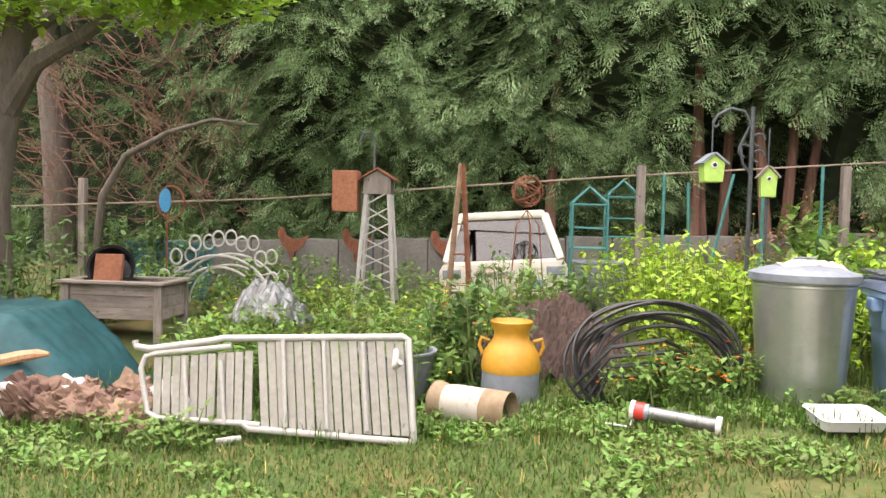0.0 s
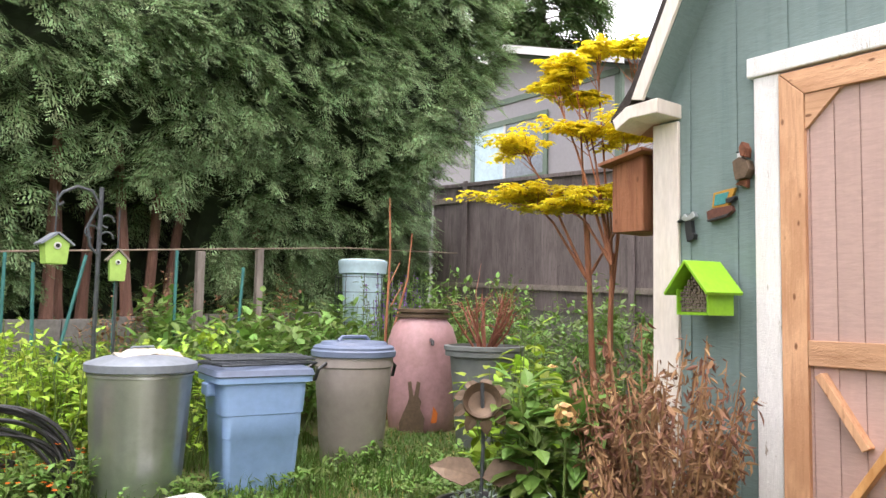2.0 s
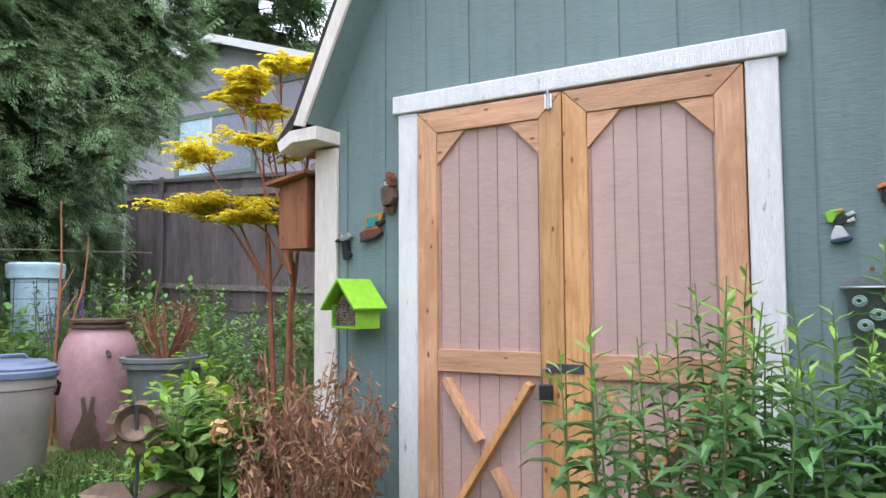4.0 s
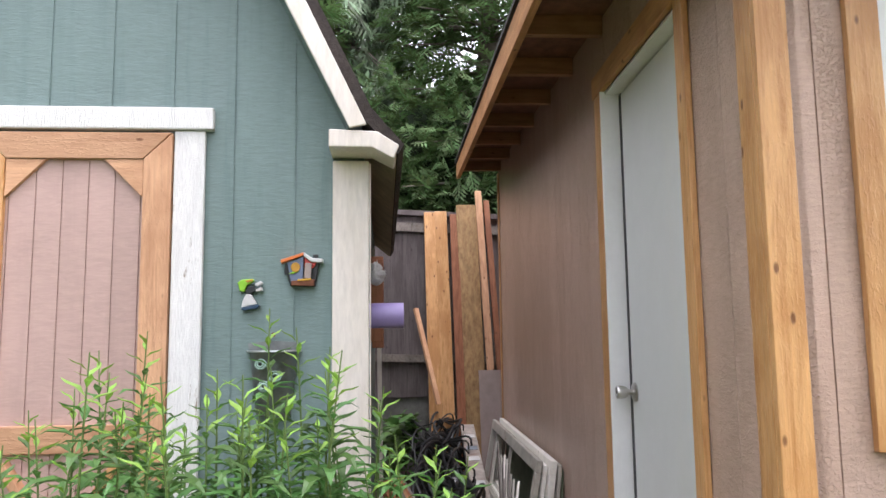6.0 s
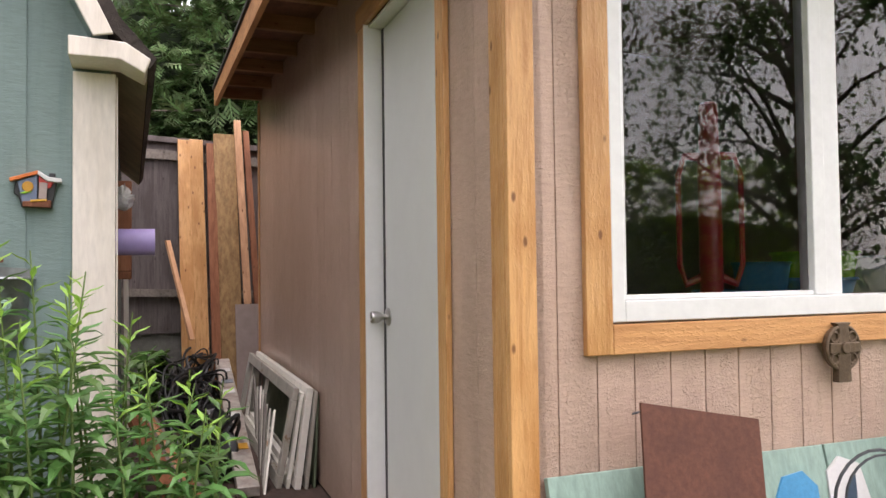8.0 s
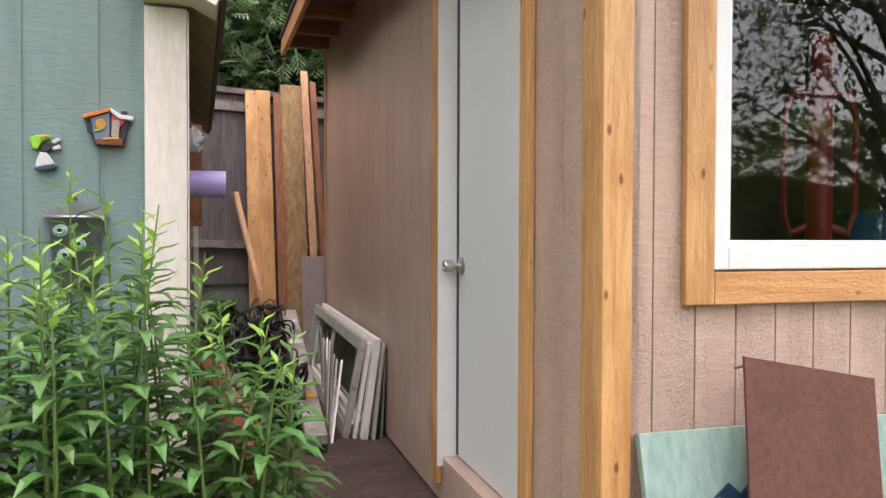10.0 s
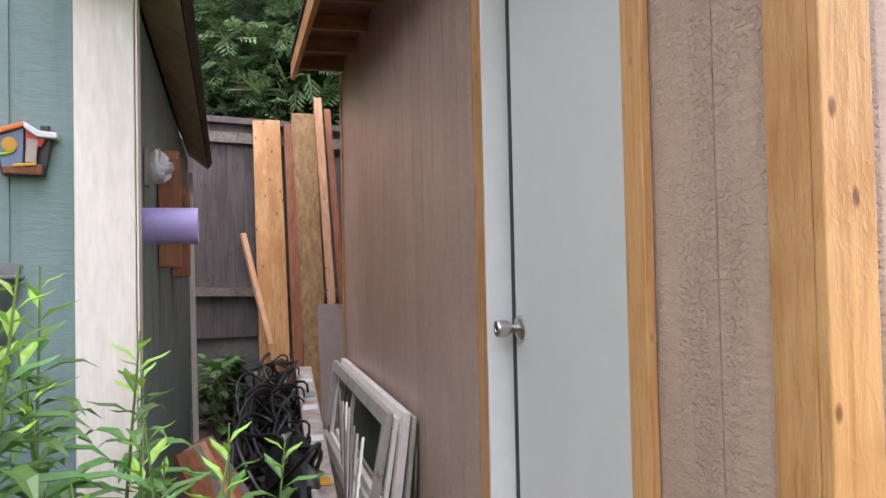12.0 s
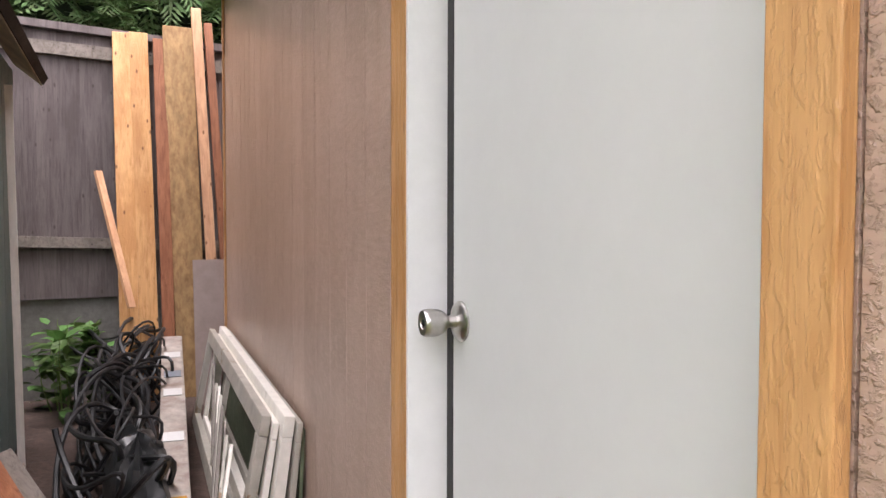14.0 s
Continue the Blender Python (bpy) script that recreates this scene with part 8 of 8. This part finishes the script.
for k, (cx, cy, cz, r) in enumerate(LAYERS):
    c = Vector((cx, cy, cz))
    a = 0.4 + 1.8 * (k % 3)
    root = Vector((0.14 * math.cos(a), 0.14 * math.sin(a), min(1.2 + 0.1 * (k % 3), cz - 0.25)))
    b = Build()
    b.tube([root, root.lerp(c, 0.55) + Vector((0, 0, 0.07)), c], [0.012, 0.008, 0.003], 6)
    for j in range(9):
        e = c + Vector((rng.uniform(-r, r), rng.uniform(-r, r) * 1.2, rng.uniform(-0.05, 0.06)))
        b.tube([root.lerp(c, 0.75 + 0.02 * j) + Vector((0, 0, 0.03)), e], [0.004, 0.0015], 4)
        for i in range(int(16 + 110 * r)):
            p = c.lerp(e, 0.15 + 1.05 * rng.random()) + Vector((rng.uniform(-0.07, 0.07), rng.uniform(-0.07, 0.07), rng.uniform(-0.035, 0.035)))
            a0 = rng.uniform(0, 6.28)
            for q in (-1, 0, 1):
                leaf(lv, p, (math.cos(a0 + q * 0.75), math.sin(a0 + q * 0.75), -0.2), (0, 0, 1), rng.uniform(0.045, 0.08), 0.65)
    part("limb", b, "orange_bark", gm, smooth=True)
part("leafage", lv, "gold_leaf", gm, "golden yellow lobed leaves")

# ---- tall leafy perennials before the green shed ----
rng = random.Random(71)


def perennial(h, seed):
    """One upright stem with whorled lance leaves and a pale shoot at the top."""
    rg = random.Random(seed)
    st, lv, tp_ = Build(), Build(), Build()
    bend = Vector((rg.uniform(-0.07, 0.07), rg.uniform(-0.07, 0.07), 0))
    def at(f):
        return Vector((0, 0, h * f)) + bend * (f * f)
    st.tube([at(k / 6) for k in range(7)], [0.006, 0.006, 0.0055, 0.005, 0.0045, 0.003, 0.002], 5)
    n_ = int(h / 0.027)
    a = rg.uniform(0, 6.28)
    for k in range(n_):
        f = 0.22 + 0.76 * k / n_
        a += 2.4
        size = (0.15 if f < 0.75 else 0.15 - 0.4 * (f - 0.75)) * rg.uniform(0.8, 1.15)
        up = 0.25 + 0.8 * max(0, f - 0.8) * 4
        p = at(f)
        d = Vector((math.cos(a), math.sin(a), up)).normalized()
        s = d.cross(Vector((0, 0, 1))).normalized()
        u = s.cross(d)
        tgt = tp_ if f > 0.9 else lv
        nn = len(tgt.v)
        w = size * 0.125
        m1 = p + d * size * 0.38 + u * size * 0.03
        m2 = p + d * size * 0.72 - Vector((0, 0, size * 0.06))
        e = p + d * size - Vector((0, 0, size * (0.3 if f < 0.85 else 0.05)))
        tgt.v += [tuple(v) for v in (p, m1 + s * w + u * w * 0.4, m1, m1 - s * w + u * w * 0.4, m2 + s * w * 0.8 + u * w * 0.3, m2, m2 - s * w * 0.8 + u * w * 0.3, e)]
        tgt.f += [tuple(nn + i for i in q) for q in ((0, 2, 1), (0, 3, 2), (1, 2, 5, 4), (2, 3, 6, 5), (4, 5, 7), (5, 6, 7))]
    o = thing("tall_perennial", "tall upright perennial with narrow green leaves and pale tips", "plant", pose(0, 0, -5), group="perennials before the shed")
    part("stem", st, "stem", o)
    part("leafage", lv, "lance_leaf", o)
    part("shoot_tip", tp_, "tip_leaf", o, "pale yellow-green shoot tip")
    return o


OUTLINE = [(-0.4, 0.8), (-0.25, 0.9), (-0.18, 1.04), (-0.05, 1.19), (0.05, 1.19), (0.14, 1.37), (0.24, 1.37), (0.41, 1.2), (0.59, 1.13), (0.69, 1.12), (0.83, 1.4), (0.95, 1.2), (1.07, 1.16), (1.19, 1.23), (1.4, 1.1)]


def stem_height(y):
    for (a, p), (c, q) in zip(OUTLINE, OUTLINE[1:]):
        if a <= y <= c:
            return p + (q - p) * (y - a) / (c - a)
    return 0.8


kinds = [perennial(0.72 + 0.065 * k, 100 + k) for k in range(12)]
spots = []
while len(spots) < 62:
    x, y = rng.uniform(1.95, 2.78), rng.uniform(-0.32, 1.1)
    if (x - 1.86) ** 2 + (y + 0.47) ** 2 < 0.42 ** 2 or x < 1.95 + 0.45 * max(0, 0.25 - y) * 1.6:
        continue
    if all((x - a) ** 2 + (y - c) ** 2 > 0.085 ** 2 for a, c, _ in spots):
        tall = stem_height(y - 0.2 * (x - 2.35)) * rng.uniform(0.8, 1.06) + 0.05 * (x - 2.35)
        spots.append((x, y, max(0, min(11, round((tall - 0.72) / 0.065)))))
used = set()
for x, y, k in spots:
    m = pose(x, y, 0, rng.uniform(-4, 4), rng.uniform(-4, 4), rng.uniform(0, 360))
    if k not in used:
        used.add(k)
        kinds[k].matrix_basis = m
    else:
        copy_thing(kinds[k], m)
for k in set(range(12)) - used:
    kinds[k].matrix_basis = pose(2.4 + 0.03 * k, 0.2, 0, 2, 3, 40 * k)

# ---- garden beds ----
rng = random.Random(88)
beds = (
    ("leafy_weed", "fresh yellow-green leafy weeds", "bright_leaf", [(0.95, 6.2), (1.1, 6.6), (1.5, 6.0), (0.8, 6.9), (1.5, 6.8), (2.0, 6.4), (1.2, 5.75), (0.95, 7.2), (1.9, 7.0), (1.0, 5.75), (2.3, 6.0), (1.75, 5.75)], 0.44, 0.86, 460, 0.07, None),
    ("marigold_weed", "weedy plant dotted with small orange flowers", "mid_leaf", [(0.45, 5.0), (0.62, 5.2), (0.9, 5.2), (0.78, 4.93), (0.6, 4.9), (1.02, 5.0)], 0.25, 0.36, 300, 0.05, ("orange_flower", 16, 0.018)),
    ("broad_leaf_weed", "broad-leaved green garden plants", "mid_leaf", [(2.4, 6.6), (2.8, 6.2), (2.9, 7.0), (3.3, 7.3), (3.3, 6.7), (2.3, 7.3), (3.9, 7.1), (5.2, 7.2), (4.6, 8.2), (2.5, 7.9), (3.4, 8.0), (4.2, 7.6)], 0.46, 0.95, 320, 0.13, None),
    ("rose_bush", "rose bush with orange hips and deep green leaves", "deep_leaf", [(-0.62, 5.75), (-0.4, 5.55)], 0.34, 0.85, 360, 0.085, ("orange_flower", 12, 0.022)),
    ("weed_patch", "tangled mass of green weeds", "mid_leaf", [(-1.3, 5.5), (-1.75, 5.7), (-2.2, 5.9), (-1.0, 6.2), (-1.5, 6.5), (-2.1, 6.6), (-2.35, 6.3), (-0.9, 7.0), (-1.6, 7.3), (-2.4, 7.3), (-0.2, 7.2), (-2.2, 5.55), (-0.9, 5.2), (-3.3, 7.6), (-4.2, 7.3), (0.1, 7.6), (-2.1, 5.2), (-1.5, 5.15), (-1.3, 8.2), (-2.3, 8.4), (-3.0, 8.7), (-0.3, 8.4), (0.5, 7.6), (0.9, 8.5), (-3.9, 7.9), (-2.7, 7.9), (1.9, 8.6)], 0.44, 0.56, 360, 0.065, ("yellow_flower", 2, 0.02)),
    ("pale_weed", "pale yellow-green weeds in the bed", "bright_leaf", [(-1.9, 6.2), (-2.4, 6.7), (-1.2, 6.9), (-0.6, 6.5), (-2.55, 6.1), (-0.7, 7.6), (-1.9, 7.7)], 0.36, 0.5, 240, 0.06, None),
    ("back_shrub", "loose green shrub along the fence", "mid_leaf", [(5.0, 5.7), (5.6, 6.2), (6.2, 5.6), (6.0, 6.9), (6.8, 6.4), (6.6, 7.6), (5.2, 8.4), (6.4, 8.6), (7.0, 5.2), (5.6, 5.1), (4.9, 6.6), (5.7, 7.6), (4.9, 4.6)], 0.6, 1.4, 560, 0.075, None),
    ("shade_plant", "deep green plants by the old tree", "deep_leaf", [(-4.4, 6.2), (-4.0, 5.6), (-4.7, 7.6), (-5.2, 7.0), (-3.9, 8.4), (-4.6, 8.7), (-5.6, 8.2)], 0.5, 0.95, 420, 0.08, None),
    ("dry_shrub", "rusty red-brown dry shrub by the hedge", "dead_leaf", [(2.3, 8.6), (2.9, 8.9), (3.6, 8.8), (4.3, 8.9)], 0.4, 1.15, 340, 0.06, None),
    ("lawn_weed", "low leafy weeds at the lawn's edge", "mid_leaf", [(-0.9, 4.65), (1.5, 4.75), (2.2, 4.75), (-1.9, 4.35), (-2.3, 4.4), (2.95, 5.0), (3.2, 4.4), (1.45, 4.95)], 0.26, 0.2, 190, 0.05, None),
)
for name, label, mat, places, r, h, n_, size, fl in beds:
    for x, y in places:
        plant(name, label, x, y, rng, r * rng.uniform(0.85, 1.2), r * rng.uniform(0.8, 1.1), h * rng.uniform(0.8, 1.12), n_, size, mat, 0.85, 20, fl, group=name.replace("_", " ") + " patch")
lv = thing("lavender_spikes", "purple flower spikes behind the barrel", "flower", pose(4.35, 6.75, ground_z(4.3, 6.7)))
b, f_ = Build(), Build()
for k in range(34):
    x, y = rng.uniform(-0.25, 0.25), rng.uniform(-0.2, 0.2)
    h = rng.uniform(1.0, 1.35)
    b.tube([(x * 0.6, y * 0.6, 0), (x, y, h)], 0.004, 4)
    for j in range(14):
        leaf(f_, (x, y, h - 0.022 * j), wild(rng), (0, 0, 1), 0.026, 1.0)
part("stem_growth", b, "stem", lv)
part("bloom", f_, "purple_flower", lv)
for x, y, h, r in ((3.95, 6.35, 2.05, 0.014), (4.1, 6.5, 1.75, 0.013)):
    sk_ = thing("bare_sapling", "bare reddish pruned sapling with a wire tie", "sapling", pose(x, y, ground_z(x, y)))
    b = Build()
    b.tube([(0, 0, 0), (0.02, 0, h * 0.4), (0.05 if h > 2 else 0.22, 0, h * 0.75), (0.03 if h > 2 else 0.26, 0, h)], [r, r * 0.9, r * 0.7, r * 0.4], 7)
    b.tube([(0.03, 0, h * 0.6), (0.2, 0.05, h * 0.72)], [r * 0.5, r * 0.25], 6)
    part("stem", b, "orange_bark", sk_, smooth=True)

# ---- old tree at the garden's edge, with lime-green foliage ----
ot = thing("old_tree", "old mossy tree with a thick trunk and lime-green foliage", "tree", pose(-4.72, 6.75, ground_z(-4.4, 6.7)))
b = Build()
b.tube([(0, 0, -0.1), (0.02, 0, 0.6), (0.0, 0, 1.3), (0.12, 0, 2.0), (0.35, -0.1, 2.8), (0.5, -0.2, 3.8)], [0.2, 0.16, 0.15, 0.14, 0.1, 0.07], 14)
for pts, rs in (([(0.1, 0, 1.9), (0.5, -0.15, 2.35), (1.1, -0.3, 2.6), (1.7, -0.5, 3.0)], [0.11, 0.08, 0.05, 0.02]), ([(0, 0, 1.5), (-0.5, -0.2, 2.2), (-0.9, -0.5, 3.0)], [0.12, 0.08, 0.03]), ([(0.3, 0, 2.6), (0.9, 0.4, 3.3), (1.6, 0.6, 3.7)], [0.07, 0.05, 0.02]), ([(0.4, -0.1, 3.0), (0.2, -0.8, 3.5), (0.5, -1.5, 3.7)], [0.06, 0.04, 0.02])):
    b.tube(pts, rs, 9)
part("trunk", b, "bark", ot, smooth=True)
lv = Build()
rng = random.Random(12)
for cx, cy, cz, r, n_ in ((1.4, -0.5, 2.95, 0.8, 1500), (0.6, -0.8, 3.05, 0.75, 1400), (2.2, -0.35, 2.95, 0.6, 900), (1.9, -0.6, 2.75, 0.4, 300), (-0.2, -0.9, 3.2, 0.6, 600), (-0.45, -0.5, 2.7, 0.5, 420), (1.2, 0.5, 3.5, 0.8, 600), (0.25, -0.2, 2.75, 0.35, 200)):
    for k in range(n_):
        d = wild(rng).normalized() * r * rng.random() ** 0.45
        d.z *= 0.5
        leaf(lv, Vector((cx, cy, cz)) + d, wild(rng) * Vector((1, 1, 0.5)), (0, 0, 1), rng.uniform(0.06, 0.12), 0.95)
part("crown", lv, "lime_leaf", ot, "bright lime-green leaves")
gt = thing("dead_conifer", "bare grey dead conifer behind the beds", "tree", pose(-6.4, 10.4, 0))
b = Build()
b.tube([(0.1, 0, 0), (0.0, 0, 2), (-0.2, 0, 4), (-0.35, 0, 7)], [0.2, 0.18, 0.17, 0.14], 12)
part("trunk", b, "bark", gt, smooth=True)
bb = thing("dead_branches", "tangle of dead brown branches by the hedge's end", "branches", pose(-4.6, 9.3, 0.3))
b = Build()
rng = random.Random(19)
for k in range(420):
    s = Vector((rng.uniform(-1.6, 1.3), rng.uniform(-0.2, 0.6), rng.uniform(0.5, 3.3)))
    e = s + Vector((rng.uniform(-1.0, 0.6), rng.uniform(-0.3, 0.3), rng.uniform(-0.15, 0.75)))
    b.tube([s, s.lerp(e, 0.5) + wild(rng) * 0.06, e], [0.007, 0.005, 0.002], 4)
tagged(part("twigwork", b, "red_bark", bb), kind="stuff")
b = Build()
b.tube([(-0.3, -0.6, 0), (-0.2, -0.6, 0.9), (0.1, -0.65, 1.35), (0.6, -0.7, 1.6), (1.1, -0.7, 1.75), (1.6, -0.7, 1.7)], [0.045, 0.042, 0.036, 0.028, 0.02, 0.008], 9)
part("crooked_limb", b, "bark", bb, "crooked pale dead limb", smooth=True)

# ---- trees and an added hedge behind the walker, seen only as reflections ----
for k, (x, y, h, r) in enumerate(((-6.5, -4.5, 7.5, 2.2), (-7.5, 0.8, 6.5, 2.0), (-4.6, -8.0, 7.0, 2.2))):
    t_ = thing("garden_tree", "leafy garden tree on the far side of the lawn", "tree", pose(x, y, 0), group="trees across the lawn")
    rg = random.Random(300 + k)
    b, lv = Build(), Build()
    b.tube([(0, 0, 0), (0.1, 0, h * 0.3), (0, 0.1, h * 0.75)], [0.2, 0.15, 0.05], 10)
    for j in range(36):
        a, z = rg.uniform(0, 6.283), rg.uniform(0.12, 0.85) * h
        q = Vector((math.cos(a) * r * rg.uniform(0.5, 1), math.sin(a) * r * rg.uniform(0.5, 1), z + rg.uniform(0.1, 1.2)))
        b.tube([(0.05, 0.05, z * 0.85), q * 0.5 + Vector((0, 0, z * 0.48)), q], [0.05, 0.03, 0.008], 6)
        for i in range(300):
            p = q + wild(rg) * 1.0 * rg.random()
            leaf(lv, p, wild(rg), (0, 0, 1), rg.uniform(0.07, 0.13), 0.8)
    part("trunk", b, "bark", t_, smooth=True)
    part("crown", lv, "deep_leaf", t_)
# unseen hedge, added to keep bright sky out of the lower window reflection
sh_ = thing("lawn_hedge", "green hedge added across the lawn for the window reflection", "hedge", pose(0, 0, 0))
rg = random.Random(8)
sp_ = []
for k in range(5200):
    y, z = rg.uniform(-12, 8), rg.uniform(0.1, 3.3)
    z += 0.9 * noise.noise((y * 0.6, 2, 3)) * z / 3
    sp_.append(((-9.0 + rg.uniform(-0.2, 0.3), y, z), (1, rg.uniform(-0.4, 0.4), 0.2)))
part("foliage", sprays(rg, sp_, 0.4, 7, 0.2), "bright_leaf", sh_)
# dark sheet standing in for shade inside this hedge
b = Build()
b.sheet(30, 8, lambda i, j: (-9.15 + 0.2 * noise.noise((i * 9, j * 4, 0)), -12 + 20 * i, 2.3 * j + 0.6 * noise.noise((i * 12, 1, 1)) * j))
part("shaded_core", b, "hedge_gap_shade", sh_)

# ---- lawn grass ----
rng = random.Random(4)
pts, dry = [], []
while len(pts) < 80000:
    x = rng.uniform(-3.6, 4.2)
    y = 1.9 + 4.2 * rng.random() ** 0.8
    if x > 2.9 and y < 3.0:
        continue
    bare = noise.noise((x * 1.3, y * 1.3, 9)) > 0.42 or ((x - 0.85) / 0.5) ** 2 + ((y - 4.42) / 0.2) ** 2 < 1
    if (bare and rng.random() < 0.7) or (abs(x - 1.38) < 0.16 and 4.32 < y < 4.52):
        continue
    (dry if rng.random() < 0.045 else pts).append((x, y, ground_z(x, y)))
gb_ = Build()
gb_.v, gb_.f = blades(rng, pts, 0.046, 0.0065, 1.6, 0.7)
tagged(part("lawn_blades", gb_, "grass"), "short tufted green lawn grass", "grass", kind="stuff")
gb_ = Build()
gb_.v, gb_.f = blades(rng, dry, 0.055, 0.006, 1.2, 0.6)
tagged(part("dry_blades", gb_, "straw"), "dry straw-coloured grass blades in the lawn", "grass", kind="stuff")
pts = []
while len(pts) < 6000:
    x, y = rng.uniform(-3.2, 3.4), rng.uniform(4.3, 6.0)
    if noise.noise((x * 2, y * 2, 5)) > -0.1:
        pts.append((x, y, ground_z(x, y)))
gb_ = Build()
gb_.v, gb_.f = blades(rng, pts, 0.15, 0.007, 0.8, 0.7)
tagged(part("tall_grass", gb_, "grass"), "longer uncut grass round the bins and beds", "grass", kind="stuff")
gb_ = Build()
n_ = 0
while n_ < 8000:
    x, y = rng.uniform(-3.2, 3.4), rng.uniform(3.1, 5.1)
    if noise.noise((x * 1.6, y * 1.6, 15)) < 0.08 - 0.25 * (y - 4.2):
        continue
    n_ += 1
    d = wild(rng, 0.3)
    d.z = abs(d.z) * 0.6
    leaf(gb_, (x, y, ground_z(x, y) + rng.uniform(0.01, 0.05)), d, (0, 0, 1), rng.uniform(0.025, 0.055), 0.75)
tagged(part("clover_leafage", gb_, "mid_leaf"), "low clover and broad-leaved weeds in the lawn", "clover", kind="stuff")
